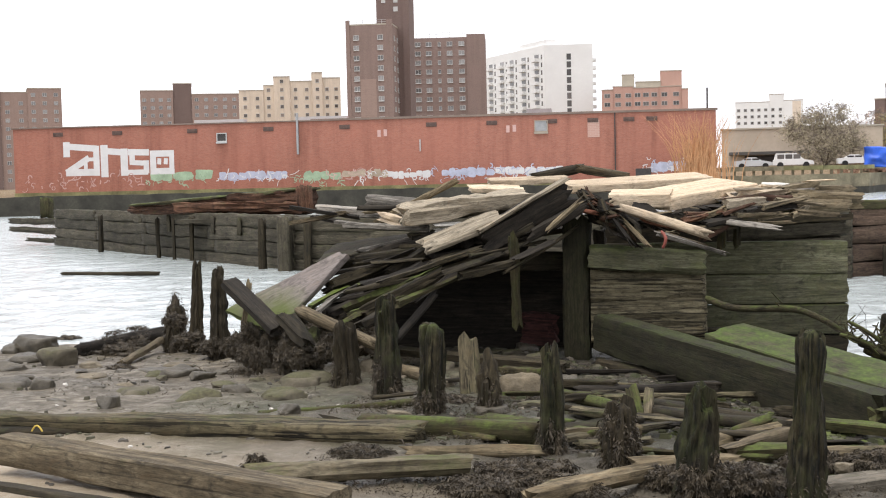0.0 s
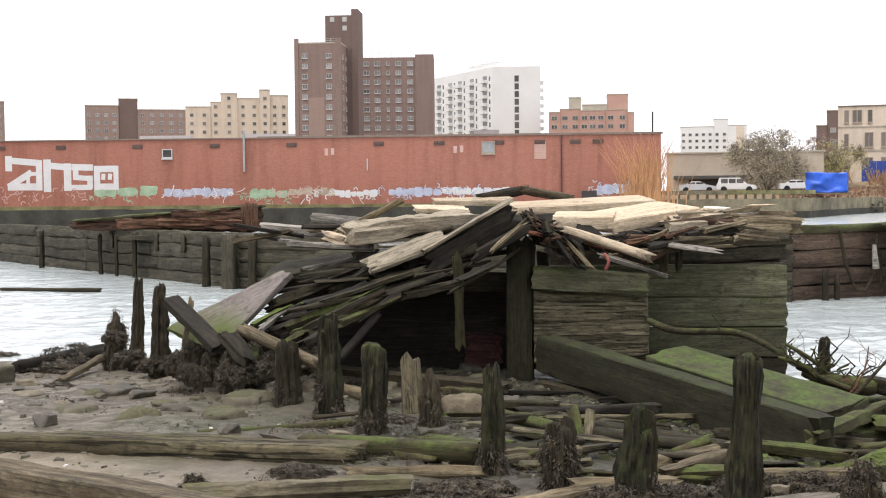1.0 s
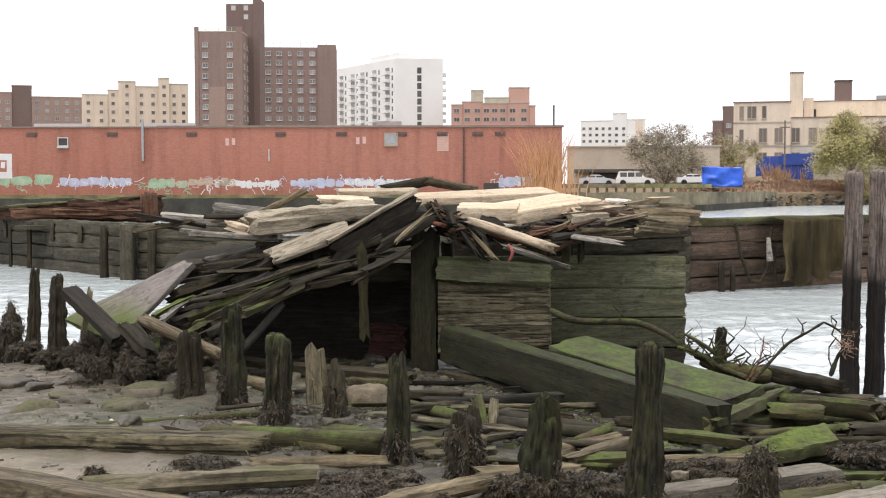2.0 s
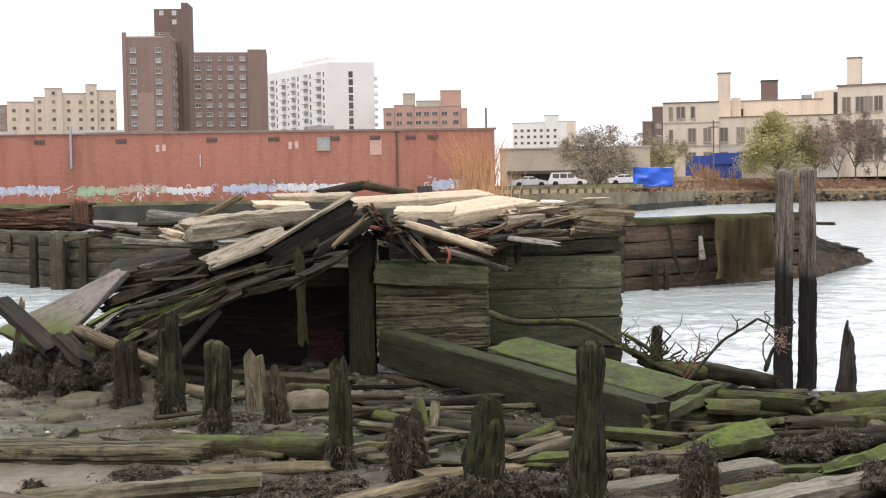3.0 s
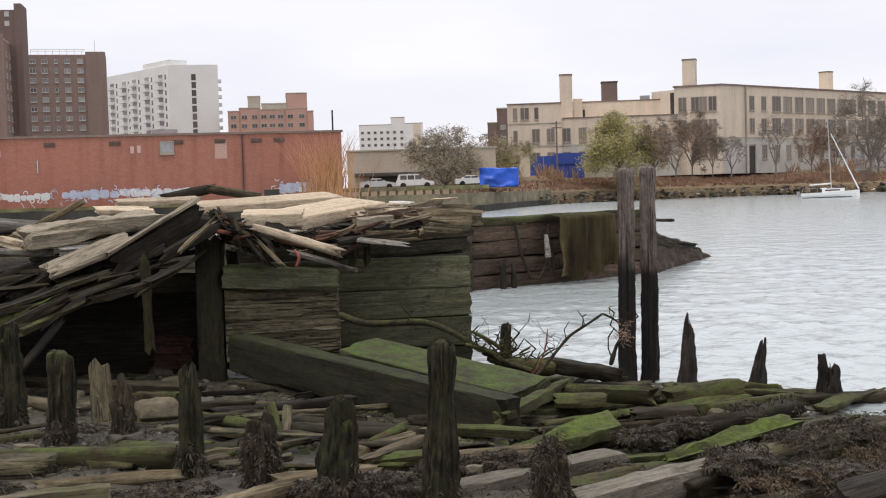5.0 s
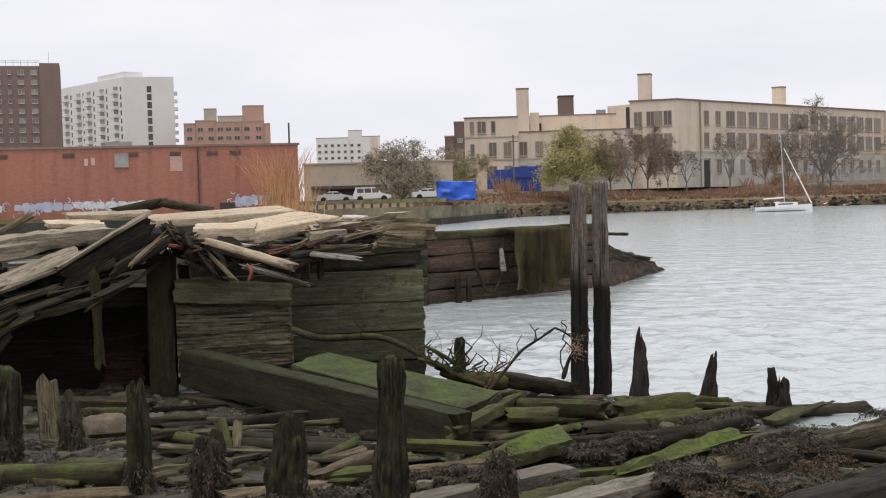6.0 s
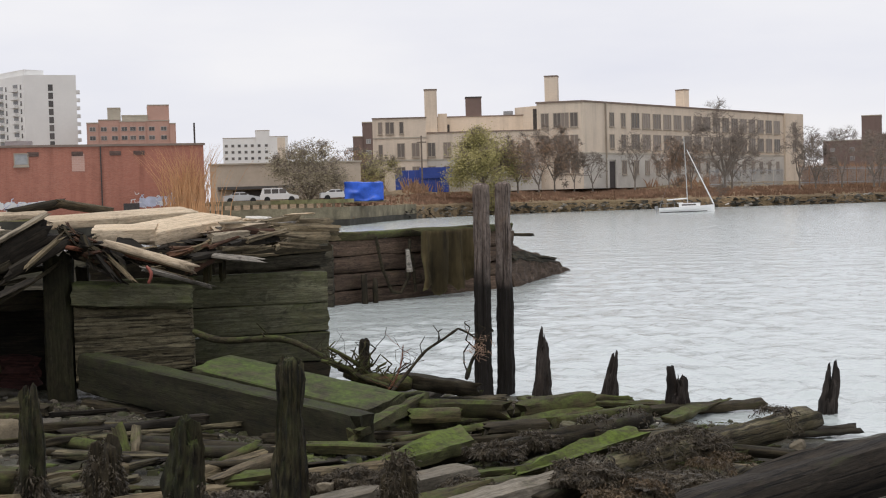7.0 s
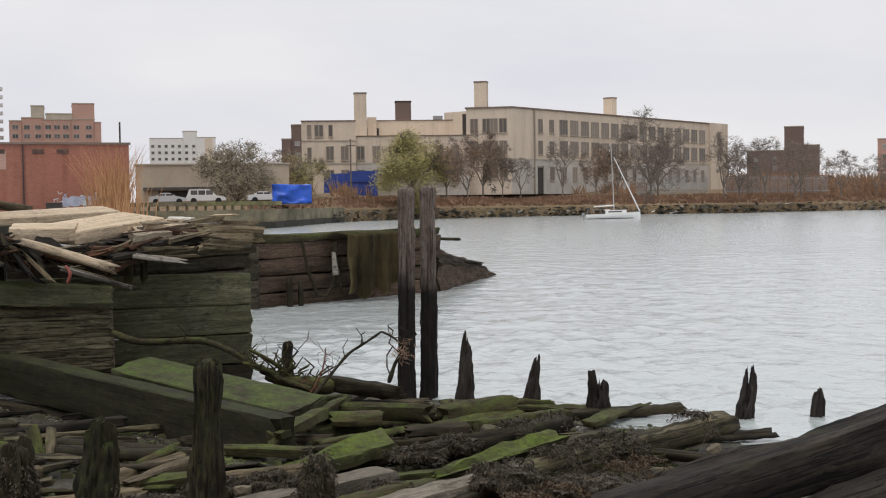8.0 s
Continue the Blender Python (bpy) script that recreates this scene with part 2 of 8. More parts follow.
def axis(p0, p1, roll=0.0):
    """A pose at p0 with x towards p1 and z as near to upright as it goes, turned about x by roll degrees."""
    a = Vector(p1) - Vector(p0)
    x = a.normalized()
    ref = Vector((0, 0, 1)) if abs(x.z) < 0.95 else Vector((0, -1, 0))
    y = ref.cross(x).normalized()
    z = x.cross(y)
    m = Matrix((x, y, z)).transposed().to_4x4()
    return Matrix.Translation(p0) @ m @ pose(0, 0, 0, roll, 0, 0), a.length


def rough_beam(length, w, h, seed, round_=0.25, wear=0.012, jag=0.06, step=0.10, bend=0.0, taper=1.0, ring=12, chips=1.0):
    """A hewn or round timber along +x: worn faces, split ends, a slight bend."""
    bm = bmesh.new()
    n = max(4, min(64, int(length / step)))
    off = Vector((seed * 3.17 % 97, seed * 1.71 % 89, seed * 0.77 % 83))
    prof = []
    if round_ < 0.3:
        by, bz = min(0.5, 0.03 / w), min(0.5, 0.03 / h)
        wide = max(2, min(5, int(w / 0.07)))
        tall = max(1, min(6, int(h / 0.07)))
        ys = [-1 + by + (2 - 2 * by) * k / wide for k in range(wide + 1)]
        zs = [-1 + bz + (2 - 2 * bz) * k / tall for k in range(tall + 1)]
        prof = [(1, q) for q in zs] + [(q, 1) for q in ys[::-1]] + [(-1, q) for q in zs[::-1]] + [(q, -1) for q in ys]
        ring = len(prof)
    else:
        for k in range(ring):
            a = 2 * math.pi * (k + 0.5) / ring
            c, s = math.cos(a), math.sin(a)
            e = 2.0 / (2.0 + 10.0 * (1 - round_) ** 2)
            prof.append((math.copysign(abs(c) ** e, c), math.copysign(abs(s) ** e, s)))
    rings = []
    for i in range(n + 1):
        u = i / n
        x = u * length
        row = []
        k_t = 1 + (taper - 1) * u
        for c, s in prof:
            p = Vector((x * 1.3, c * w * 6, s * h * 6)) + off
            g = noise.noise(Vector((x * 0.7, c * 2.2, s * 2.2)) + off)
            f = noise.noise(p)
            split = noise.noise(Vector((x * 0.25, c * 9, s * 9)) + off)
            rip = noise.noise(Vector((x * 5.5, c * w * 14, s * h * 14)) + off)
            d = wear * (1.6 * g + f + 0.7 * rip) - (0.6 * wear * max(0.0, split - 0.2) * 3)
            if round_ < 0.3 and abs(c) > 0.6 and abs(s) > 0.6:
                d -= 0.35 * min(w, h) * chips * max(0.0, noise.noise(Vector((x * 1.9, c, s)) + off) - 0.12) + 0.010 * chips * (1 + noise.noise(Vector((x * 7, c, s)) + off))
            xx = x
            if i in (0, n):
                xx += jag * noise.noise(Vector((c * 3, s * 3, i)) + off) * 2.0
                k_e = 1 - min(0.2, jag)
            else:
                k_e = 1
            yb = bend * math.sin(u * math.pi) + 0.5 * bend * noise.noise(Vector((u * 3, 0, 0)) + off)
            row.append(bm.verts.new((xx, (c * w / 2 * k_t + c * d) * k_e + yb, (s * h / 2 * k_t + s * d) * k_e)))
        rings.append(row)
    for a, b in zip(rings, rings[1:]):
        for k in range(ring):
            bm.faces.new((a[k], b[k], b[(k + 1) % ring], a[(k + 1) % ring]))
    for row, flip in ((rings[0], False), (rings[-1], True)):
        c = Vector((0, 0, 0))
        for v in row:
            c += v.co
        c /= ring
        c.x += 0.3 * jag if not flip else -0.3 * jag
        m = bm.verts.new(c)
        for k in range(ring):
            q = (row[k], row[(k + 1) % ring], m)
            bm.faces.new(q if not flip else q[::-1])
    bmesh.ops.recalc_face_normals(bm, faces=bm.faces)
    return bm


def timber(p0, p1, w, h, material, label, name="timber", category="timber", roll=0.0, group="", **kw):
    parent = kw.pop("parent", None)
    m, length = axis(p0, p1, roll)
    seed = int(abs(p0[0] * 131 + p0[1] * 71 + p0[2] * 311 + w * 997)) + 1
    ob = solid(name, rough_beam(length, w, h, seed, **kw), material, m, label, "" if parent else category, group, smooth=True if kw.get("round_", 0.25) >= 0.3 else "edges")
    ob.parent = parent
    return ob


def board(p0, p1, depth, thick, tilt, material, label, name="board", category="plank", group="", **kw):
    """A board whose upper front edge runs from p0 to p1; it reaches back from there, its back raised by tilt degrees."""
    parent = kw.pop("parent", None)
    m, length = axis(p0, p1, tilt)
    seed = int(abs(p0[0] * 131 + p0[1] * 71 + p0[2] * 311 + depth * 997)) + 1
    kw.setdefault("round_", 0.1)
    kw.setdefault("jag", 0.04)
    ob = solid(name, rough_beam(length, depth, thick, seed, **kw), material, m @ Matrix.Translation((0, depth / 2, -thick / 2)), label, "" if parent else category, group, smooth="edges")
    ob.parent = parent
    return ob


def panel(a, b, c, thick, material, label, name="board", category="plank", group="", narrow=1.0, **kw):
    """A board with one corner at a, its length along a to b and its width along a to c, which need not be square to each other."""
    a, b, c = Vector(a), Vector(b), Vector(c)
    x = (b - a).normalized()
    n = x.cross(c - a).normalized()
    if n.z < 0:
        n = -n
    y = n.cross(x)
    wide, lean_ = (c - a).dot(y), (c - a).dot(x)
    kw.setdefault("round_", 0.1)
    bm = rough_beam((b - a).length, abs(wide), thick, int(abs(a.x * 131 + a.y * 71 + a.z * 311)) + 1, **kw)
    for v in bm.verts:
        k = (v.co.y + abs(wide) / 2) / abs(wide)
        k *= 1 - (1 - narrow) * max(0.0, min(1.0, v.co.x / (b - a).length))
        v.co = Vector((v.co.x + lean_ * k, wide * k, v.co.z - thick / 2))
    bmesh.ops.recalc_face_normals(bm, faces=bm.faces)
    m = Matrix.Translation(a) @ Matrix((x, y, n)).transposed().to_4x4()
    return solid(name, bm, material, m, label, category, group, smooth="edges")


def layered_timber(p0, p1, z0, z1, depth, seed, material, label, parent):
    """A great rotten wall timber, split along its grain into many thin uneven layers, its far end ragged."""
    m, length = axis((p0[0], p0[1], 0), (p1[0], p1[1], 0))
    bm = bmesh.new()
    nx, nz = 70, 44
    off = Vector((seed, seed * 0.7, 0))
    cols = []
    for i in range(nx + 1):
        u = i / nx
        col = []
        for j in range(nz + 1):
            v = j / nz
            zz = z0 + (z1 - z0) * v
            layer = noise.noise(Vector((u * length * 0.5, 0, zz * 17 + 0.5 * noise.noise(Vector((u * 5, zz * 3, 2))))) + off)
            fine = noise.noise(Vector((u * length * 1.6, 3, zz * 48)) + off)
            hole = max(0.0, noise.noise(Vector((u * length * 1.1, 5, zz * 6)) + off) - 0.2)
            rag = noise.noise(Vector((u * length * 2.4, 7, zz * 9)) + off)
            d = 0.036 * math.copysign(abs(layer) ** 0.6, layer) * (0.55 + 0.9 * abs(rag)) + 0.018 * fine + 0.03 * rag - 0.22 * hole
            end = 0.10 * noise.noise(Vector((0, 1, zz * 13)) + off) + 0.05 * noise.noise(Vector((0, 2, zz * 40)) + off) - 0.06 * v
            x = u * (length + end) + 0.006 * noise.noise(Vector((u * 30, zz * 30, 1)))
            col.append(bm.verts.new((x, -d, zz + 0.02 * noise.noise(Vector((u * 3, 9, 0)) + off))))
        col.append(bm.verts.new((u * length, depth, z1)))
        col.append(bm.verts.new((u * length, depth, z0)))
        cols.append(col)
    k = len(cols[0])
    for a, b in zip(cols, cols[1:]):
        for j in range(k):
            bm.faces.new((a[j], b[j], b[(j + 1) % k], a[(j + 1) % k]))
    bm.faces.new(cols[0][::-1])
    bm.faces.new(cols[-1])
    bmesh.ops.recalc_face_normals(bm, faces=bm.faces)
    return part("wall_timber", bm, material, parent, label, smooth="edges", at=m)


def branch(points, r0, r1, material, label, twigs=0, seed=1, name="branch"):
    """A bent limb through a few points, thinning to its end, with side twigs."""
    r = random.Random(seed)
    pts = [Vector(p) for p in points]
    fine = []
    for i in range(len(pts) - 1):
        a, b = pts[i], pts[i + 1]
        z = pts[max(0, i - 1)]
        y = pts[min(len(pts) - 1, i + 2)]
        for k in range(5):
            t = k / 5
            fine.append(0.5 * ((2 * a) + (b - z) * t + (2 * z - 5 * a + 4 * b - y) * t * t + (3 * a - z - 3 * b + y) * t ** 3))
    fine.append(pts[-1])
    bm = bmesh.new()
    n, ring = len(fine) - 1, 8
    rows = []
    for i, p in enumerate(fine):
        x = (fine[min(n, i + 1)] - fine[max(0, i - 1)]).normalized()
        y = Vector((0.3, 1, 0.2)).cross(x).normalized()
        z = x.cross(y)
        ra = (r0 + (r1 - r0) * i / n) * r.uniform(0.88, 1.14)
        if i in (0, n):
            ra *= 0.7
        rows.append([bm.verts.new(p + (y * math.cos(2 * math.pi * k / ring) + z * math.sin(2 * math.pi * k / ring)) * ra * r.uniform(0.93, 1.07) * (1 + (0.5 * noise.noise(p * 5 + Vector((k, seed, 0))) if r0 > 0.06 else 0)) ) for k in range(ring)])
    for a, b in zip(rows, rows[1:]):
        for k in range(ring):
            bm.faces.new((a[k], a[(k + 1) % ring], b[(k + 1) % ring], b[k]))
    bm.faces.new(rows[0])
    bm.faces.new(rows[-1])
    bmesh.ops.recalc_face_normals(bm, faces=bm.faces)
    ob = solid(name, bm, material, pose(0, 0, 0), label, "branch", smooth=True)
    if twigs:
        bm = bmesh.new()
        for _ in range(twigs):
            p = r.choice(fine[2:])
            for _ in range(3):
                q = p + Vector((r.uniform(-1, 1), r.uniform(-0.6, 0.6), r.uniform(-0.2, 1.1))) * 0.13
                tube_ring(bm, p, q, min(0.012, r1 * 0.6), min(0.008, r1 * 0.4), 4)
                p = q
        tagged(part("twig_spray", bm, material, ob), kind="stuff")
    return ob


def tube_ring(bm, a, b, r0, r1, n=7):
    x = (b - a).normalized()
    y = x.orthogonal().normalized()
    z = x.cross(y)
    lo = [bm.verts.new(a - x * r0 * 0.3 + (y * math.cos(2 * math.pi * k / n) + z * math.sin(2 * math.pi * k / n)) * r0) for k in range(n)]
    hi = [bm.verts.new(b + x * r1 * 0.3 + (y * math.cos(2 * math.pi * k / n) + z * math.sin(2 * math.pi * k / n)) * r1) for k in range(n)]
    for k in range(n):
        bm.faces.new((lo[k], lo[(k + 1) % n], hi[(k + 1) % n], hi[k]))


def fronds(bm, r, p, n, s, droop):
    """One crumpled scrap of weed at p, bent over and hanging a little."""
    side = Vector((r.gauss(0, 1), r.gauss(0, 1), r.gauss(0, 0.7))).normalized()
    go = (n * 0.7 + Vector((r.gauss(0, 0.8), r.gauss(0, 0.8), r.gauss(0, 0.6)))).normalized()
    last = None
    for i in range(3):
        u = i / 2
        ww = s * r.uniform(0.05, 0.19)
        c = p + go * s * 1.1 * u + Vector((r.uniform(-0.2, 0.2), r.uniform(-0.2, 0.2), r.uniform(-0.2, 0.2))) * s - Vector((0, 0, droop * s * 1.1 * u * u))
        pair = (bm.verts.new(c - side * ww), bm.verts.new(c + side * ww + n * ww * r.uniform(-0.6, 0.8)))
        if last:
            bm.faces.new((last[0], last[1], pair[1], pair[0]))
        last = pair


def weed_clump(x, y, z, rx, ry, rz, count, seed, label="clump of dark wet seaweed on the mud", turn_=0.0, size=0.026):
    return solid("seaweed", weed_mesh(rx, ry, rz, int(count * 4.2), seed, size), M_WEED, pose(x, y, z, 0, 0, turn_), label, "seaweed", kind="stuff")


def weed_along(p0, p1, w, h, count, seed, label="dark seaweed hanging from a beam", size=0.028, material=None):
    """Weed lying over a beam and hanging down its sides."""
    count = int(count * 2.6)
    r = random.Random(seed)
    bm = bmesh.new()
    a, b = Vector(p0), Vector(p1)
    x = (b - a).normalized()
    y = Vector((0, 0, 1)).cross(x).normalized()
    for _ in range(count):
        u = r.random()
        if noise.noise(Vector((u * (b - a).length * 2.6, seed, 0))) < 0.05:
            continue
        t = r.gauss(0, 0.55)
        drop = max(0.0, abs(t) - 0.45) * h * 1.8
        p = a + (b - a) * u + y * max(-0.62, min(0.62, t)) * w + Vector((0, 0, h * 0.5 - drop + r.uniform(-0.01, 0.03)))
        fronds(bm, r, p, (Vector((0, 0, 0.8)) + y * (1 if t > 0 else -1) * r.uniform(0, 1)).normalized(), size * r.uniform(0.5, 1.4), 0.8)
    return solid("seaweed", bm, material or M_WEED, pose(0, 0, 0), label, "seaweed", kind="stuff")


def weed_mesh(rx, ry, rz, count, seed, size=0.035, droop=0.7):
    """A lumpy dark mass with crumpled scraps of weed all over it."""
    r = random.Random(seed)
    bm = bmesh.new()
    bmesh.ops.create_icosphere(bm, subdivisions=4, radius=1)

    def swell(n):
        return 0.80 + 0.45 * noise.noise(n * 2.4 + Vector((seed, 0, 0))) + 0.28 * noise.noise(n * 6 + Vector((0, seed, 0)))

    for v in bm.verts:
        n = v.co.normalized()
        k = swell(n) * 0.93 + 0.10 * noise.noise(n * 14)
        v.co = Vector((n.x * rx, n.y * ry, n.z * rz)) * k
    for _ in range(count):
        a, b = r.uniform(0, 2 * math.pi), math.acos(r.uniform(-0.3, 1))
        n = Vector((math.cos(a) * math.sin(b), math.sin(a) * math.sin(b), math.cos(b)))
        k = swell(n) * r.uniform(0.88, 1.04)
        fronds(bm, r, Vector((n.x * rx, n.y * ry, n.z * rz)) * k, n, size * r.uniform(0.5, 1.4), droop)
    return bm


def pile(base, top, w, label, seed, material, jag=0.12, weed=0.0, taper=0.85, lean_cut=0.0, category="pile", weed_h=0.55, group="piles in the mud", neck=0.0, wander=1.0):
    """A rotted upright pile: wandering sides, deep grooves, a head broken off in steps and, where it has any, weed round its foot."""
    base, top = Vector(base), Vector(top)
    base = base - (top - base).normalized() * 0.25
    m, length = axis(base, top)
    off = Vector((seed * 5.3, seed * 2.9, seed))
    r = random.Random(seed * 13 + 1)
    # the head: sectors broken off at different heights
    sectors, a0 = [], r.uniform(0, 2 * math.pi)
    deep = [0.0, r.uniform(0.5, 1.0), r.uniform(0.1, 0.4), r.uniform(0.9, 1.8), r.uniform(0.2, 0.6)]
    spans = [r.uniform(0.7, 1.3) for _ in deep]
    total = sum(spans)
    run = 0.0
    for d, sp in zip(deep, spans):
        run += sp / total * 2 * math.pi
        sectors.append((run, d))
    bm = bmesh.new()
    n, ring = max(14, int(length / 0.035)), 36
    rings = []
    for i in range(n + 1):
        u = i / n
        row = []
        wx = 0.10 * wander * w * noise.noise(Vector((u * length * 2.2, 1, 0)) + off)
        wy = 0.10 * wander * w * noise.noise(Vector((u * length * 2.2, 7, 0)) + off)
        for k in range(ring):
            a = 2 * math.pi * k / ring
            c, s = math.cos(a), math.sin(a)
            groove = noise.noise(Vector((c * 2.4, s * 2.4, u * length * 0.6)) + off)
            groove2 = noise.noise(Vector((c * 6, s * 6, u * length * 1.3)) + off)
            lump = noise.noise(Vector((c * 1.3, s * 1.3, u * length * 4.5)) + off)
            fine = noise.noise(Vector((c * 9, s * 9, u * length * 11)) + off)
            chip = max(0.0, noise.noise(Vector((c * 2.0, s * 2.0, u * length * 3.0)) + off * 1.7) - 0.22)
            rr = w / 2 * (1.04 + (taper - 1) * u) * (1 + 0.24 * groove + 0.22 * groove2 - 0.30 * max(0.0, noise.noise(Vector((c * 4.2, s * 4.2, u * length * 0.35)) + off * 2.3) - 0.12) + wander * (0.17 * lump - 1.0 * chip) + 0.17 * fine * (0.4 + 0.6 * wander))
            if neck:
                rr *= 1 - neck * math.exp(-((u - 0.72) / 0.12) ** 2)
            rr *= 1 + 0.16 * max(0.0, 1 - u / 0.35)
            x = u * length
            ang = (a - a0) % (2 * math.pi)
            d = next(dd for lim, dd in sectors if ang <= lim + 1e-6)
            lid = length - jag * (d + 0.35 * noise.noise(Vector((c * 4, s * 4, 3)) + off) + 0.12) - max(0.0, lean_cut * (1 + s))
            if x > lid:
                x = lid + 0.12 * (x - lid)
                rr *= 0.5
            elif x > lid - 0.05:
                rr *= 1 - 0.18 * (x - lid + 0.05) / 0.05
            row.append(bm.verts.new((x, c * rr + wx, s * rr + wy)))
        rings.append(row)
    for a, b in zip(rings, rings[1:]):
        for k in range(ring):
            bm.faces.new((a[k], a[(k + 1) % ring], b[(k + 1) % ring], b[k]))
    tip = bm.verts.new(sum((v.co for v in rings[-1]), Vector()) / ring)
    for k in range(ring):
        bm.faces.new((rings[-1][k], rings[-1][(k + 1) % ring], tip))
    bmesh.ops.recalc_face_normals(bm, faces=bm.faces)
    holder = thing("pile", m, label, category, group)
    part("shaft", bm, material, holder, smooth="edges")
    if weed > 0:
        wm = weed_mesh(w * 0.62, w * 0.62, weed_h * length, int(5000 * weed), seed + 3, 0.03)
        tagged(part("seaweed", wm, M_WEED, holder, "dark wet seaweed", at=Matrix.Translation((0.28, 0, 0)) @ pose(0, 0, 0, 0, 90, 0)), kind="stuff")
    return holder


def rock(x, y, z, sx, sy, sz, material, seed, label, turn=0.0, group="stones on the mud"):
    """A broken, worn stone: a ball cut by chance planes, then roughened."""
    bm = bmesh.new()
    bmesh.ops.create_icosphere(bm, subdivisions=4, radius=1)
    r = random.Random(seed * 7 + 3)
    off = Vector((seed * 3.1, seed * 1.7, seed * 0.9))
    cuts = []
    for _ in range(11):
        n = Vector((r.gauss(0, 1), r.gauss(0, 1), r.gauss(0, 0.8))).normalized()
        cuts.append((n, r.uniform(0.55, 0.9)))
    cuts.append((Vector((r.uniform(-0.25, 0.25), r.uniform(-0.3, 0.1), 1)).normalized(), r.uniform(0.5, 0.75)))
    for v in bm.verts:
        p = v.co.normalized()
        d = min([1.0] + [k / p.dot(n) for n, k in cuts if p.dot(n) > 0.2])
        d *= 1.15 + 0.12 * noise.noise(p * 2.0 + off) + 0.06 * noise.noise(p * 6 + off)
        v.co = Vector((p.x * sx * d, p.y * sy * d, p.z * sz * d * 1.15))
    return solid("stone", bm, material, pose(x, y, z + sz * 0.3, 0, 0, turn), label, "stone", group, smooth=True)


def spread(x, xs, ys):
    return float(np.interp(x, xs, ys))


# ---- ground and water ----
EDGE_X = (-40, -20, -12, -9, -6, -3, 0, 1.5, 3.5, 4.5, 5.6, 8, 12, 40)
EDGE_Y = (12, 15, 17.6, 19, 21, 21, 19, 17.6, 15.6, 14.2, 12.8, 11, 9, 4)
FAR_A = (-180, -100, -60, -38, -30, -20, -10, -4.6, -3.9, 1, 3, 5, 6.5, 11, 16, 23.7, 30, 45, 70, 100, 180)
FAR_R = (400, 160, 125, 121, 118, 115, 115, 118, 134, 137, 143, 170, 188, 210, 222, 234, 262, 330, 420, 500, 400)
LAND_A = (-180, -5, -4, 1, 6, 14, 30, 180)
LAND_0 = (1.4, 1.5, 1.9, 2.0, 1.8, 1.6, 1.4, 1.4)
LAND_1 = (1.8, 1.8, 3.2, 3.3, 4.6, 4.8, 4.4, 2.0)


def shore(x, y):
    """Height of the near beach and the bed below the water."""
    e = spread(x, EDGE_X, EDGE_Y)
    d = e - y
    z = 0.033 * d if d > 0 else max(-1.4, 0.10 * d)
    if y < 7:
        z += 0.055 * (7 - y)
    r = math.hypot(x, y)
    if r < 40 and d > -3:
        z += 0.04 * noise.noise(Vector((x * 0.9, y * 0.9, 3))) + 0.035 * noise.noise(Vector((x * 2.6, y * 2.6, 5))) + 0.03 * noise.noise(Vector((x * 6, y * 6, 8)))
    return min(z, 1.1)


def build_ground():
    azs = list(np.arange(-34, 36.01, 0.35)) + list(np.arange(40, 326, 4.0))
    near = list(np.geomspace(1.2, 34, 150))
    mid = list(np.geomspace(40, 100, 8))
    rel = (-12, -3, -0.4, 0.0, 1.0, 3, 7, 13, 20, 32, 48, 80, 150, 400, 1200, 2600)
    verts, faces, slots = [], [], []
    cols = len(near) + len(mid) + len(rel)
    for a in azs:
        deg = a if a <= 180 else a - 360
        s, c = math.sin(radians(a)), math.cos(radians(a))
        edge = spread(deg, FAR_A, FAR_R)
        z0, z1 = spread(deg, LAND_A, LAND_0), spread(deg, LAND_A, LAND_1)
        for r in near + mid:
            verts.append((r * s, r * c, shore(r * s, r * c) if r < 38 else (-1.4 if r * c > -30 else 1.1)))
        for k in rel:
            r = edge + k
            if k < -1:
                z = -1.4
            elif k < 0:
                z = -0.6
            else:
                z = z0 + (z1 - z0) * min(1, k / 32) + (0.18 * noise.noise(Vector((r * s * 0.3, r * c * 0.3, 0))) if k > 0.5 else 0)
            verts.append((r * s, r * c, z))
    n = len(azs)
    for i in range(n):
        j = (i + 1) % n
        for k in range(cols - 1):
            faces.append((i * cols + k, i * cols + k + 1, j * cols + k + 1, j * cols + k))
            slots.append(0 if k < len(near) + len(mid) + 1 else 1)
    first = len(verts)
    verts.append((0, 0, shore(0, 0)))
    for i in range(n):
        faces.append((first, i * cols, ((i + 1) % n) * cols))
        slots.append(0)
    me = bpy.data.meshes.new("ground")
    me.from_pydata(verts, [], faces)
    me.polygons.foreach_set("material_index", slots)
    me.polygons.foreach_set("use_smooth", [True] * len(faces))
    me.materials.append(M_MUD)
    me.materials.append(M_BANK)
    bm = bmesh.new()
    bm.from_mesh(me)
    bmesh.ops.recalc_face_normals(bm, faces=bm.faces)
    bm.to_mesh(me)
    bm.free()
    if me.polygons[0].normal.z < 0:
        me.flip_normals()
    return tagged(new("ground", me), "grey tidal mud and brown grassy banks", "ground", kind="structure")


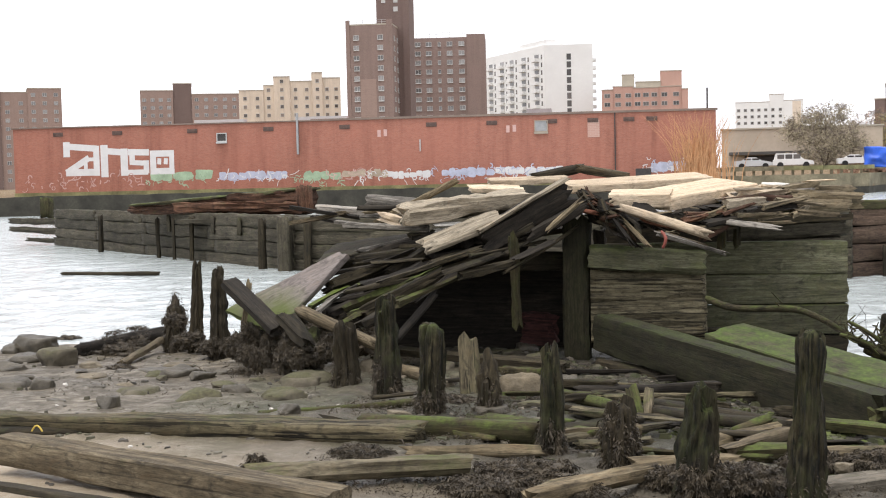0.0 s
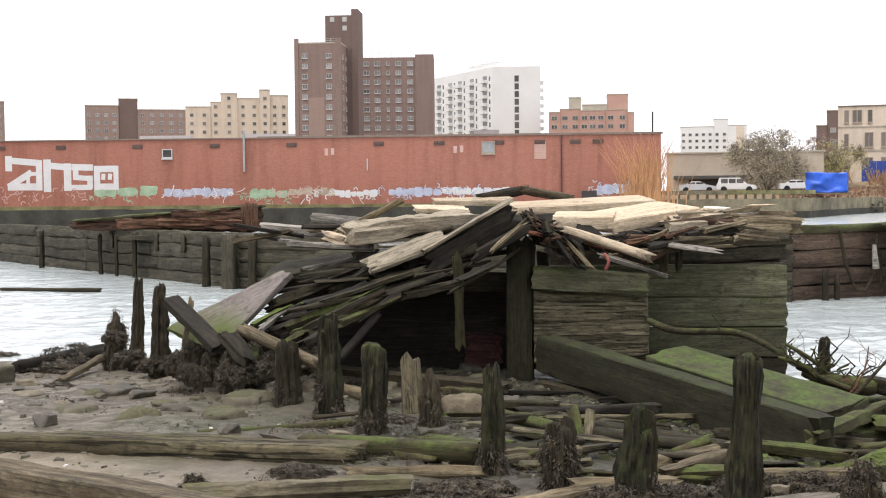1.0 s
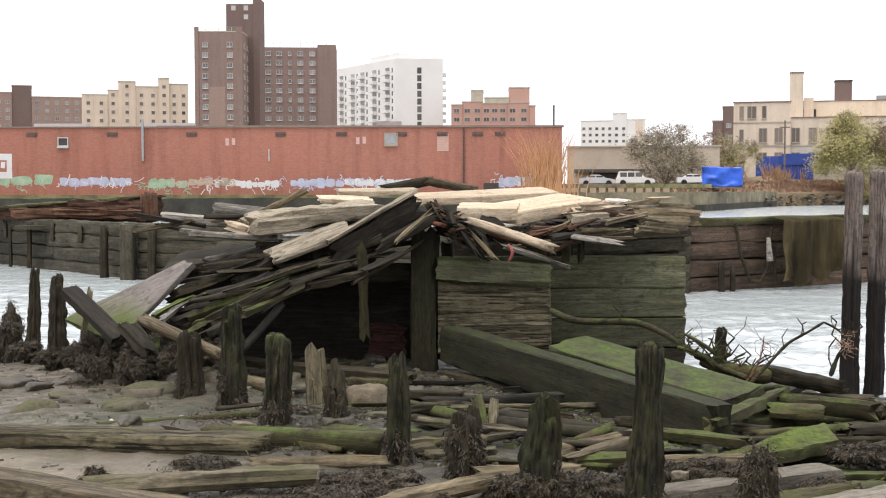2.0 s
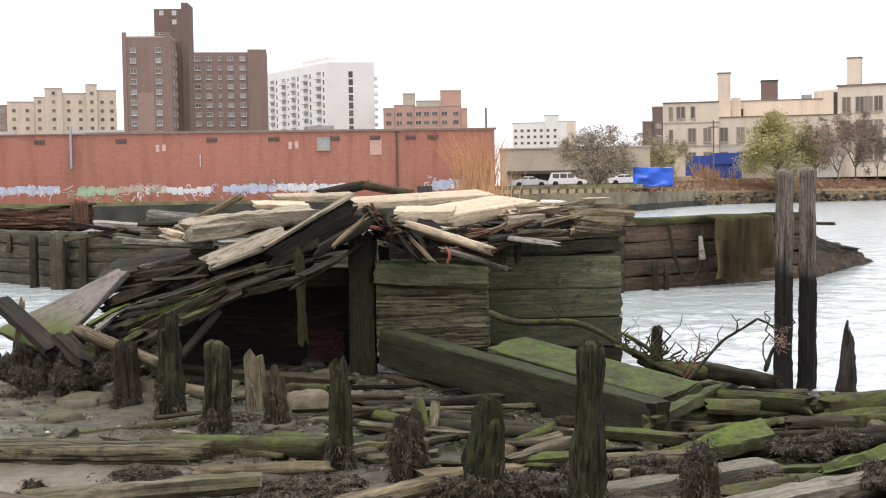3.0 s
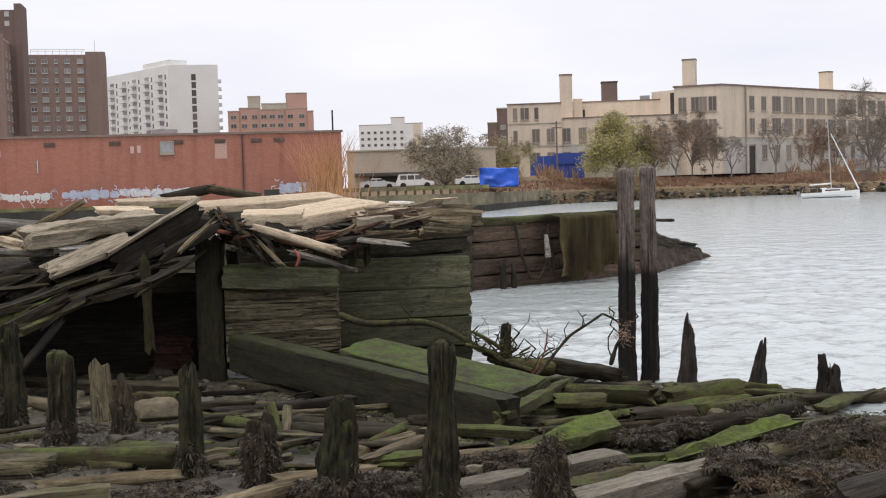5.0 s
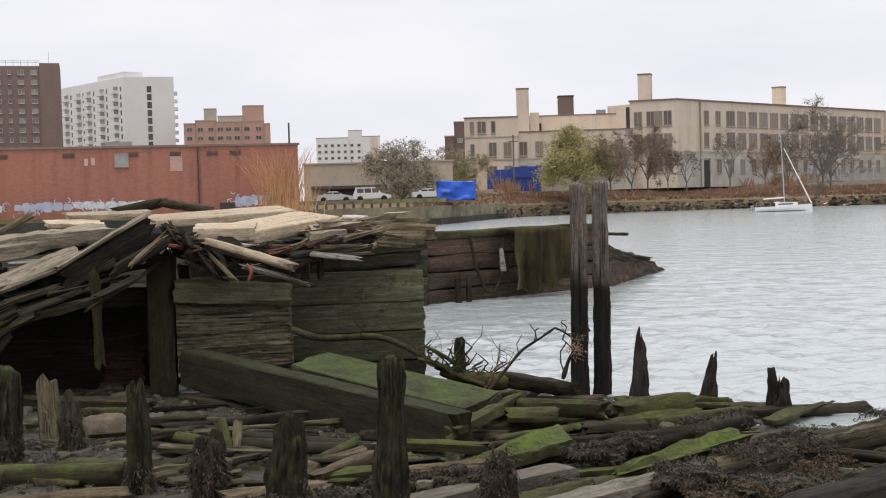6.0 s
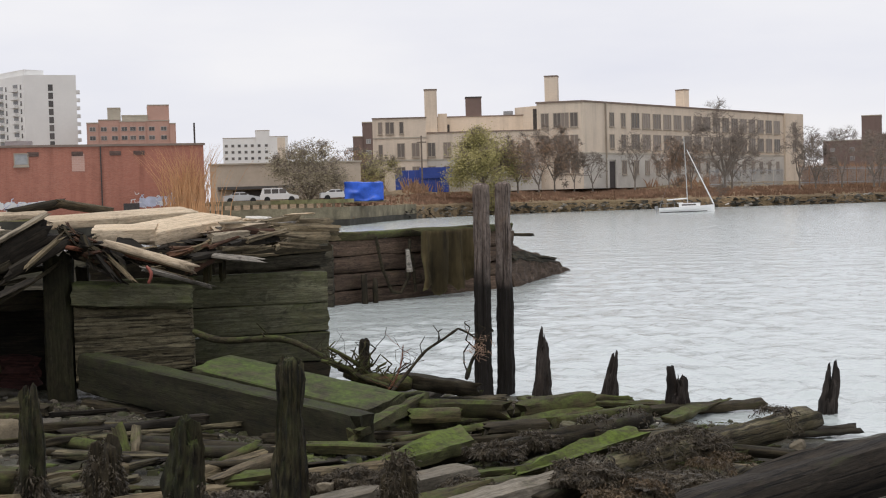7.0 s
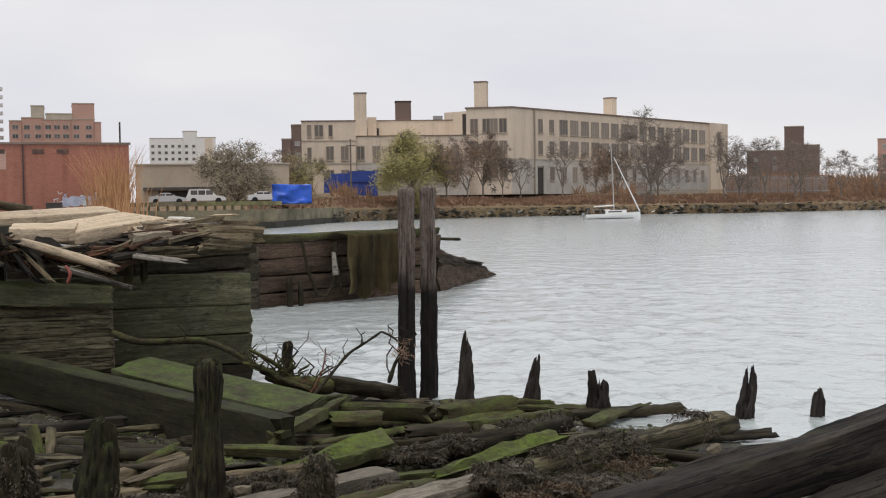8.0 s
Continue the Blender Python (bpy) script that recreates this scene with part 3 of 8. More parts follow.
def mud_material():
    s = Shade("tidal_mud", rough=0.55, spec=0.5)
    big = s.noise(0.55, (1, 1, 1), 5.0, space="World")
    mid = s.noise(4.0, (1, 1, 1), 6.0, 0.65, space="World")
    fine = s.noise(45.0, (1, 1, 1), 4.0, 0.7, space="World")
    c = s.ramp(big, (0.35, (0.105, 0.086, 0.056)), (0.65, (0.205, 0.170, 0.114)))
    c = s.mix(s.ramp(mid, (0.42, 0.0), (0.60, 0.8)), c, (0.068, 0.058, 0.042))
    c = s.mix(s.ramp(fine, (0.3, 0.6), (0.5, 0.0)), c, (0.045, 0.042, 0.035))
    mossy = s.noise(1.1, (1, 1, 1), 6.0, 0.7, space="World")
    g = s.n.new("ShaderNodeNewGeometry")
    sp = s.n.new("ShaderNodeSeparateXYZ")
    s.link(g.outputs["Position"], sp.inputs[0])
    right = s.ramp(s.math("ADD", s.math("MULTIPLY", s.math("ADD", sp.outputs["X"], 6.4), 0.17), s.math("MULTIPLY", s.math("SUBTRACT", big, 0.5), 1.2)), (0.0, 0.0), (0.6, 0.95))
    c = s.mix(s.math("MULTIPLY", s.ramp(mossy, (0.38, 0.0), (0.55, 1.0)), right), c, (0.06, 0.075, 0.022))
    sand = s.ramp(s.math("MULTIPLY", s.math("SUBTRACT", 10.4, sp.outputs["Y"]), 0.5), (0.0, 0.0), (1.0, 0.85))
    c = s.mix(s.math("MULTIPLY", sand, s.ramp(big, (0.35, 0.65), (0.6, 1.0))), c, (0.50, 0.405, 0.285))
    c = s.mix(s.math("MULTIPLY", right, s.ramp(mid, (0.35, 0.7), (0.6, 0.95))), c, (0.036, 0.031, 0.021))
    s.color(c)
    s.link(s.ramp(mid, (0.35, 0.35), (0.65, 0.85)), s.b.inputs["Roughness"])
    s.bump(s.mix(0.5, mid, fine), 0.9, 0.06)
    return s.m


def bank_material():
    s = Shade("dry_bank_grass", rough=0.95, spec=0.2)
    big = s.noise(0.06, (1, 1, 1), 5.0, space="World")
    fine = s.noise(1.5, (1, 1, 2), 5.0, 0.7, space="World")
    c = s.ramp(fine, (0.3, (0.11, 0.08, 0.05)), (0.7, (0.34, 0.245, 0.15)))
    c = s.mix(s.ramp(big, (0.4, 0.0), (0.65, 0.3)), c, (0.12, 0.11, 0.05))
    s.color(c)
    s.bump(fine, 1.0, 0.4)
    return s.m


def water_material():
    s = Shade("harbour_water", rough=0.16, spec=0.5)
    s.b.inputs["Base Color"].default_value = (0.45, 0.50, 0.495, 1)
    s.b.inputs["IOR"].default_value = 1.9
    chop = s.noise(7.0, (1.0, 0.8, 1), 3.0, 0.55, space="World", distort=0.2)
    wave = s.noise(0.9, (1.0, 0.8, 1), 2.0, 0.5, space="World", distort=0.3)
    s.bump(s.mix(0.14, wave, chop), 0.9, 0.18)
    return s.m


M_MUD, M_BANK, M_WATER = mud_material(), bank_material(), water_material()
build_ground()


def ripple(x, y, far):
    """Height of the water: short wind ripples in patches, dying away where they are too far to tell apart."""
    gust = 0.35 + 0.65 * max(0.0, min(1.0, 0.5 + 1.3 * noise.noise(Vector((x * 0.11, y * 0.06, 4)))))
    if x < -3:
        gust *= 0.55
    a = noise.noise(Vector((x * 1.0, y * 0.75, 1)))
    b = noise.noise(Vector((x * 2.6, y * 1.9, 2)))
    c = noise.noise(Vector((x * 5.6, y * 4.4, 3)))
    return far * gust * (0.030 * a + 0.085 * max(0.0, b - 0.08) + 0.042 * max(0.0, c - 0.05))


def build_water():
    azs = list(np.arange(-36, 36.01, 0.16)) + list(np.arange(42, 319, 6.0))
    rs = list(np.geomspace(9.0, 150, 420)) + [230, 380, 900]
    verts, faces = [], []
    for a in azs:
        s, c = math.sin(radians(a)), math.cos(radians(a))
        for r in rs:
            verts.append((r * s, r * c, ripple(r * s, r * c, min(1.0, max(0.6, 40 / r))) if a < 36.1 and r < 200 else 0.0))
    n, k = len(azs), len(rs)
    for i in range(n):
        for q in range(k - 1):
            faces.append((i * k + q, i * k + q + 1, (i + 1) % n * k + q + 1, (i + 1) % n * k + q))
    me = bpy.data.meshes.new("water")
    me.from_pydata(verts, [], faces)
    me.polygons.foreach_set("use_smooth", [True] * len(faces))
    me.materials.append(M_WATER)
    me.update()
    if me.polygons[0].normal.z < 0:
        me.flip_normals()
    tagged(new("water", me), "rippled grey-green harbour water", "water", kind="structure")


build_water()


# Black rotten boards; on the crib's inner wall it also carries shade.
M_CHAR = wood("black_rotten_and_shaded_wood", (0.0100, 0.0080, 0.0059), (0.0260, 0.0210, 0.0143), (0.0680, 0.0560, 0.0378))
M_STALE = wood("stained_pale_wood", (0.1495, 0.1242, 0.0851), (0.3450, 0.2967, 0.2185), (0.4945, 0.4347, 0.3335), moss=0.0, bump=0.6, cracks=0.45)
M_PALE = wood("white_bleached_wood", (0.45, 0.43, 0.38), (0.68, 0.66, 0.60), (0.80, 0.78, 0.73), bump=0.3)
M_SLIDE = wood("pale_board_green_foot", (0.125, 0.107, 0.097), (0.17, 0.148, 0.135), (0.22, 0.195, 0.178), bump=0.3, cracks=0.2, tide=(1.20, (0.080, 0.105, 0.020), 0.85))
M_BLACKLOG = wood("black_soaked_log_wood", (0.0104, 0.0083, 0.0060), (0.0312, 0.0250, 0.0177), (0.0780, 0.0624, 0.0458), moss=0.12, cracks=0.95, bump=1.0, fibre=3.0)
M_STAINED = wood("red_stained_black_wood", (0.0218, 0.0108, 0.0096), (0.0702, 0.0264, 0.0228), (0.1560, 0.0540, 0.0456), cracks=0.6)
M_RUSTY = plain("rusty_iron", (0.13, 0.05, 0.028), 0.85, metal=0.3, var=0.4, scale=6)
M_STRAP = plain("red_orange_plastic", (0.24, 0.065, 0.045), 0.5, var=0.2, scale=6)
M_DSTONE = plain("dark_wet_stone", (0.072, 0.062, 0.044), 0.5, var=0.5, scale=5, bump=0.6)

M_MOOR = wood("mooring_pile_wood", (0.09, 0.065, 0.052), (0.27, 0.22, 0.19), (0.42, 0.37, 0.33), tide=(1.75, (0.011, 0.009, 0.007), 0.97), cracks=0.8)
M_STAKE = wood("soaked_stake_wood", (0.018, 0.014, 0.011), (0.045, 0.036, 0.030), (0.09, 0.075, 0.065))


def brick_wall(name, a, b, mortar, size=1.0, grime=0.35):
    """Brickwork with courses, uneven bricks and rain streaks."""
    s = Shade(name, rough=0.9, spec=0.2)
    mp = s.n.new("ShaderNodeMapping")
    mp.inputs["Rotation"].default_value = (radians(90), 0, 0)
    s.link(s.co.outputs["Object"], mp.inputs[0])
    t = s.n.new("ShaderNodeTexBrick")
    t.inputs["Color1"].default_value, t.inputs["Color2"].default_value, t.inputs["Mortar"].default_value = (*a, 1), (*b, 1), (*mortar, 1)
    t.inputs["Scale"].default_value = 1.0
    t.inputs["Brick Width"].default_value, t.inputs["Row Height"].default_value = 0.24 * size, 0.08 * size
    t.inputs["Mortar Size"].default_value = 0.008 * size
    s.link(mp.outputs[0], t.inputs[0])
    streak = s.noise(0.5, (1.6, 1.6, 0.12), 5.0, 0.65)
    patch = s.noise(0.22, (1, 1, 1), 4.0)
    c = s.mix(s.ramp(streak, (0.48, 0.0), (0.7, grime)), t.outputs[0], tuple(x * 0.45 for x in a))
    c = s.mix(s.ramp(patch, (0.4, 0.0), (0.7, 0.3)), c, tuple(min(1, x * 1.35) for x in b))
    s.color(c)
    s.bump(t.outputs["Fac"], -0.25, 0.01)
    return s.m


M_BRICK = brick_wall("red_warehouse_brick", (0.40, 0.165, 0.115), (0.315, 0.122, 0.086), (0.35, 0.20, 0.155), 1.0, 0.6)
# Brown and orange brick of far houses, with some haze in the colour.
M_BROWN = brick_wall("brown_brick", (0.255, 0.185, 0.16), (0.22, 0.158, 0.14), (0.28, 0.225, 0.195), 2.0, 0.25)
M_BROWN2 = brick_wall("tan_brown_brick", (0.31, 0.225, 0.19), (0.275, 0.2, 0.17), (0.32, 0.25, 0.215), 2.0, 0.2)
M_DBROWN = brick_wall("dark_brown_brick", (0.18, 0.13, 0.113), (0.155, 0.112, 0.10), (0.20, 0.152, 0.136), 2.0, 0.2)
M_ORANGE = brick_wall("orange_brick", (0.4920, 0.3055, 0.2484), (0.4500, 0.2730, 0.2208), (0.5040, 0.3640, 0.3105), 2.0, 0.2)
M_CREAM = brick_wall("cream_brick", (0.66, 0.56, 0.445), (0.60, 0.505, 0.40), (0.63, 0.55, 0.46), 1.5, 0.35)
M_WHITE = plain("white_rendered_wall", (0.74, 0.74, 0.72), 0.9, var=0.05, scale=0.15)
M_STONE = plain("pale_trim_stone", (0.42, 0.38, 0.31), 0.85, var=0.15, scale=0.5)
M_ASHLAR = plain("pale_ground_storey_stone", (0.50, 0.47, 0.42), 0.9, var=0.15, scale=0.4)
M_COPING = plain("brown_metal_coping", (0.20, 0.15, 0.12), 0.7, var=0.2, scale=0.5)
M_ROOF = plain("dark_roof_felt", (0.09, 0.085, 0.08), 0.9, var=0.3, scale=0.5)
M_FRAME = plain("pale_window_frame", (0.47, 0.47, 0.455), 0.6, var=0.06, scale=2.0)
M_METAL = plain("grey_painted_metal", (0.33, 0.33, 0.33), 0.5, metal=0.4, var=0.15)
M_VENT = plain("weathered_brown_vent_metal", (0.13, 0.085, 0.07), 0.8, var=0.3)
# Dark metal parts, and the flat sheets that stand for shaded openings.
M_NEARBLACK = plain("dark_metal_and_shade", (0.055, 0.048, 0.045), 0.7, var=0.3)
M_PAINTW = plain("white_spray_paint", (0.66, 0.65, 0.64), 0.7, var=0.08, scale=1.5)
M_PAINTB = plain("pale_blue_spray_paint", (0.46, 0.48, 0.58), 0.7, var=0.2, scale=1.5)
M_PAINTG = plain("pale_green_spray_paint", (0.33, 0.44, 0.30), 0.7, var=0.25, scale=1.5)
M_PAINTP = plain("faded_pink_spray_paint", (0.55, 0.36, 0.32), 0.7, var=0.2, scale=1.5)
M_PAINTK = plain("faded_tan_spray_paint", (0.44, 0.36, 0.27), 0.7, var=0.3, scale=1.5)
M_CONC = plain("stained_concrete", (0.1898, 0.1667, 0.1092), 0.9, var=0.5, scale=0.5)
M_ALGAE = plain("algae_on_concrete", (0.20, 0.19, 0.09), 0.9, var=0.5, scale=0.6)
M_TARWALL = plain("tarred_bulkhead_timber", (0.045, 0.042, 0.032), 0.85, var=0.5, scale=0.6)
M_TARP = plain("blue_tarpaulin", (0.03, 0.12, 0.62), 0.35, var=0.35, scale=0.8, bump=0.3)
M_BLUE = plain("blue_boarding", (0.035, 0.07, 0.30), 0.6, var=0.25, scale=0.5)
M_SILVERP = plain("silver_car_paint", (0.55, 0.57, 0.58), 0.3, metal=0.3, var=0.05, scale=1.0, bump=0)
M_WHITEP = plain("white_car_paint", (0.72, 0.72, 0.70), 0.3, var=0.05, scale=1.0, bump=0)
M_GEL = plain("white_gelcoat", (0.80, 0.80, 0.79), 0.25, var=0.03, scale=1.0, bump=0)
M_TYRE = plain("black_rubber", (0.02, 0.02, 0.02), 0.8, var=0.2)
M_BARK = plain("grey_brown_bark", (0.190, 0.155, 0.127), 0.9, var=0.3, scale=3)
M_LEAFY = plain("yellow_olive_leaves", (0.3300, 0.2925, 0.1125), 0.8, var=0.45, scale=1.5, bump=0)
M_LEAFO = plain("dull_olive_leaves", (0.2700, 0.2295, 0.1485), 0.8, var=0.45, scale=1.5, bump=0)
M_LEAFB = plain("russet_leaves", (0.3375, 0.2063, 0.1250), 0.8, var=0.45, scale=1.5, bump=0)
M_REED = plain("dry_orange_reeds", (0.52, 0.285, 0.14), 0.9, var=0.3, scale=1.0, bump=0)
M_SCRUB = plain("dry_brown_scrub", (0.2775, 0.1705, 0.1120), 0.95, var=0.4, scale=0.4, bump=0)


def glass(name, col):
    s = Shade(name, rough=0.12, spec=0.6)
    n = s.random()
    s.color(s.ramp(n, (0.0, tuple(c * 0.5 for c in col)), (1.0, tuple(c * 1.6 for c in col))))
    return s.m


M_GLASS = glass("dark_window_glass", (0.075, 0.065, 0.058))
M_TANFRAME = plain("tan_window_frame", (0.33, 0.28, 0.22), 0.7, var=0.1, scale=2.0)
# Warm dark panes, their contrast lowered in the colour for distance haze.
M_HAZEGLASS = glass("hazed_window_glass", (0.15, 0.12, 0.095))
# Grey of panes with blinds, and of the shade painted behind balconies.
M_BLINDSHADE = glass("blinds_and_balcony_shade", (0.20, 0.195, 0.19))


def window_mesh(w, h, panes=2, frame=0.09, glassy=None, sill=True, bars=None):
    """A window: one moulded frame with mullions and a proud sill, and a set-back pane; it faces -y, centred on its origin."""
    t = frame
    xs = [-w / 2]
    for i in range(panes + 1):
        x = -w / 2 + t / 2 + (w - t) * i / panes
        xs += [x - t / 2 + (0.0005 if i == 0 else 0), x + t / 2]
    xs = xs[:1] + xs[2:]
    xs[-1] = w / 2
    zs = [-h / 2, -h / 2 + t, h / 2 - t, h / 2]
    bm = bmesh.new()
    g = [[bm.verts.new((x, -0.08, z)) for z in zs] for x in xs]
    for i in range(len(xs) - 1):
        for j in range(3):
            if j == 1 and i % 2:
                continue
            bm.faces.new((g[i][j], g[i + 1][j], g[i + 1][j + 1], g[i][j + 1]))
    if sill:
        low = [bm.verts.new((v.co.x * 1.06, -0.2, v.co.z - 0.02)) for v in (c[0] for c in g)]
        foot = [bm.verts.new((v.co.x, -0.2, v.co.z - 0.14)) for v in low]
        for k in range(len(low) - 1):
            bm.faces.new((low[k], low[k + 1], g[k + 1][0], g[k][0]))
            bm.faces.new((foot[k], foot[k + 1], low[k + 1], low[k]))
    bmesh.ops.recalc_face_normals(bm, faces=bm.faces)
    r = bmesh.ops.extrude_face_region(bm, geom=bm.faces[:])
    for v in r["geom"]:
        if isinstance(v, bmesh.types.BMVert):
            v.co.y = 0.02
    bmesh.ops.recalc_face_normals(bm, faces=bm.faces)
    pane = mesh_of("pane", boxes((-w / 2 + t, w / 2 - t, -0.03, 0.01, -h / 2 + t, h / 2 - t)), glassy or M_GLASS)
    return mesh_of("window", bm, bars or M_FRAME), pane


def turn(x, y, z, deg=0):
    return pose(x, y, z, 0, 0, deg)


def hung(name, mesh, parent, at):
    """One window: its frame, with its pane as a part of it."""
    if not isinstance(mesh, tuple):
        return share(name, mesh, parent, at)
    ob = share(name, mesh[0], parent, at)
    share("pane", mesh[1], ob, Matrix.Identity(4))
    return ob


def facade(parent, mesh, xs, zs, y=0.0, m=None, name="window"):
    m = m or Matrix.Identity(4)
    for z in zs:
        for x in xs:
            hung(name, mesh, parent, m @ turn(x, y, z))


def steps(a, d, n):
    return [a + d * i for i in range(n)]


def sit(p, q, base):
    """Pose of a facade from its left foot p to its right foot q, and its length."""
    return axis((p[0], p[1], base), (q[0], q[1], base))


def parapet(parent, x0, x1, y0, y1, z, material, t=0.3, h=0.5, name="parapet"):
    bm = boxes((x0 - 0.05, x1 + 0.05, y0 - 0.05, y0 + t, z + 0.004, z + h), (x0 - 0.05, x1 + 0.05, y1 - t, y1 + 0.05, z + 0.004, z + h),
               (x0 - 0.05, x0 + t, y0 + t, y1 - t, z + 0.004, z + h), (x1 - t, x1 + 0.05, y0 + t, y1 - t, z + 0.004, z + h))
    return part(name, bm, material, parent)


def rail(parent, x0, x1, y, z, h=1.1, n=6):
    bm = bmesh.new()
    for k in range(n + 1):
        x = x0 + (x1 - x0) * k / n
        box(bm, x - 0.05, x + 0.05, y - 0.05, y + 0.05, z, z + h)
    for q in (0.5, 1.0):
        box(bm, x0, x1, y - 0.06, y - 0.052, z + h * q - 0.05, z + h * q + 0.03)
    return part("railing", bm, M_FRAME, parent, "pale roof railing")


# ---- red brick warehouse ----
def warehouse():
    m, w = sit((-74, 106), (-7.3, 117), 1.2)
    hold = thing("warehouse", m, "long low red brick warehouse with graffiti along its foot", "warehouse")
    top = 7.1
    part("wall", boxes((0, w, 0, 28, 0, top)), M_BRICK, hold)
    part("coping", boxes((-0.15, w * 0.44, -0.15, 0.35, top + 0.004, top + 0.12), (w * 0.44 + 0.01, w + 0.15, -0.15, 0.35, top + 0.004, top + 0.20)), M_COPING, hold, "dark brown roof coping")
    part("plinth", boxes((-0.05, w + 0.05, -0.12, -0.004, -0.9, 0.85)), M_ALGAE, hold, "algae-green concrete foot")
    vent = mesh_of("vent", boxes((-0.5, 0.5, -0.06, -0.004, -0.2, 0.2), (-0.45, 0.45, -0.1, -0.062, 0.02, 0.08), (-0.45, 0.45, -0.1, -0.062, -0.13, -0.07)), M_VENT)
    for x in (4.6, 10.6, 18.1, 25.6, 33.0, 41.3, 47.0, 52.6, 56.4, 59.7, 61.8):
        share("vent", vent, hold, turn(x, 0, top - 0.62))
    hung("window", window_mesh(1.0, 0.85, 1, glassy=M_NEARBLACK), hold, turn(21.0, -0.02, 5.8))
    hung("window", window_mesh(1.25, 1.1, 1, glassy=M_METAL, bars=M_TANFRAME), hold, turn(51.6, -0.02, 6.05))
    part("bricked_window", boxes((55.9, 57.0, -0.03, -0.004, 4.9, 6.5)), M_ORANGE, hold, "window closed with paler brick")
    for x, z in ((36.3, 5.8), (36.9, 5.85), (48.5, 5.9), (49.1, 5.95)):
        part("paint_patch", boxes((x - 0.16, x + 0.16, -0.02, -0.004, z - 0.35, z + 0.3)), M_PAINTP, hold)
    part("downpipe", boxes((28.35, 28.55, -0.2, -0.03, 4.0, top + 0.8)), M_METAL, hold, "pale grey downpipe")
    part("downpipe", boxes((40.15, 40.25, -0.12, -0.03, 4.0, 5.1)), M_FRAME, hold)
    part("downpipe", boxes((58.36, 58.46, -0.2, -0.03, 1.7, top)), M_NEARBLACK, hold, "dark downpipe")
    part("vent_pipe", boxes((66.95, 67.1, 2.0, 2.15, top, top + 2.2)), M_NEARBLACK, hold)
    part("roof_hatch", boxes((50, 52.4, 6, 8, top, top + 0.9)), M_METAL, hold)
    part("roof_edge", boxes((18, 23, 1, 2, top, top + 0.45)), M_FRAME, hold, "pale roof flashing")
    part("roof_edge", boxes((28, 33, 1, 2, top, top + 0.5)), M_FRAME, hold, "pale roof flashing")

    def strokes(name, material, segs, label=""):
        bm = bmesh.new()
        for i, (x0, z0, x1, z1, t) in enumerate(segs):
            d = Vector((x1 - x0, z1 - z0))
            t *= 1.22 if name == "letter" else 1.0
            n = Vector((-d.y, d.x)).normalized() * t / 2
            e = d.normalized() * t / 2
            y = -0.006 - 0.0004 * (i % 40)
            q = [(x0 - e.x + n.x, z0 - e.y + n.y), (x0 - e.x - n.x, z0 - e.y - n.y), (x1 + e.x - n.x, z1 + e.y - n.y), (x1 + e.x + n.x, z1 + e.y + n.y)]
            lo = [bm.verts.new((a, y, b)) for a, b in q]
            hi = [bm.verts.new((a, y + 0.005, b)) for a, b in q]
            bm.faces.new(lo)
            for k in range(4):
                bm.faces.new((lo[k], hi[k], hi[(k + 1) % 4], lo[(k + 1) % 4]))
        bmesh.ops.recalc_face_normals(bm, faces=bm.faces)
        return part(name, bm, material, hold, label)

    # large white block letters
    strokes("letter", M_PAINTW, [(5.4, 5.3, 8.2, 5.05, 0.5), (8.4, 5.0, 8.4, 2.7, 0.5), (5.6, 2.75, 8.1, 2.75, 0.55), (5.6, 2.9, 7.4, 4.0, 0.5), (7.4, 4.0, 8.2, 4.0, 0.3), (5.4, 5.4, 5.4, 4.6, 0.55), (7.3, 3.0, 7.3, 3.5, 0.3)], "white painted letter")
    strokes("letter", M_PAINTW, [(9.2, 5.0, 9.2, 2.6, 0.6), (9.6, 4.75, 11.1, 4.6, 0.5), (11.2, 4.6, 11.2, 2.7, 0.6)], "white painted letter")
    strokes("letter", M_PAINTW, [(11.9, 4.6, 13.4, 4.55, 0.5), (12.0, 4.5, 12.0, 3.7, 0.45), (12.0, 3.6, 13.4, 3.5, 0.4), (13.4, 3.5, 13.4, 2.8, 0.45), (11.8, 2.65, 13.3, 2.65, 0.42)], "white painted letter")
    strokes("letter", M_PAINTW, [(14.1, 4.4, 15.9, 4.4, 0.5), (14.1, 2.7, 15.9, 2.7, 0.5), (14.1, 4.3, 14.1, 2.8, 0.5), (15.95, 4.3, 15.95, 2.8, 0.4), (14.7, 3.55, 14.72, 3.75, 0.32), (15.35, 3.55, 15.37, 3.75, 0.32)], "white painted letter")
    r = random.Random(4)

    def fills(material, x0, x1, z0, z1, width):
        """Sprayed bubble letters side by side."""
        bm = bmesh.new()
        x, i = x0, 0
        while x < x1:
            w2, zc, h2 = width * r.uniform(0.7, 1.2) / 2, (z0 + z1) / 2 + r.uniform(-0.08, 0.08), (z1 - z0) / 2 * r.uniform(0.7, 1.05)
            y = -0.0052 - 0.0002 * (i % 3)
            ring = []
            for k in range(14):
                a = 2 * math.pi * k / 14
                rr = 1 + 0.28 * noise.noise(Vector((math.cos(a) * 1.5, math.sin(a) * 1.5, x * 3.1)))
                c, q = math.cos(a), math.sin(a)
                ring.append(bm.verts.new((x + w2 + w2 * rr * math.copysign(abs(c) ** 0.6, c), y, zc + h2 * rr * math.copysign(abs(q) ** 0.6, q))))
            bm.faces.new(ring[::-1])
            x += w2 * r.uniform(1.7, 2.2)
            i += 1
        tagged(part("graffiti_fill", bm, material, hold, "faded sprayed bubble letters"), kind="stuff")

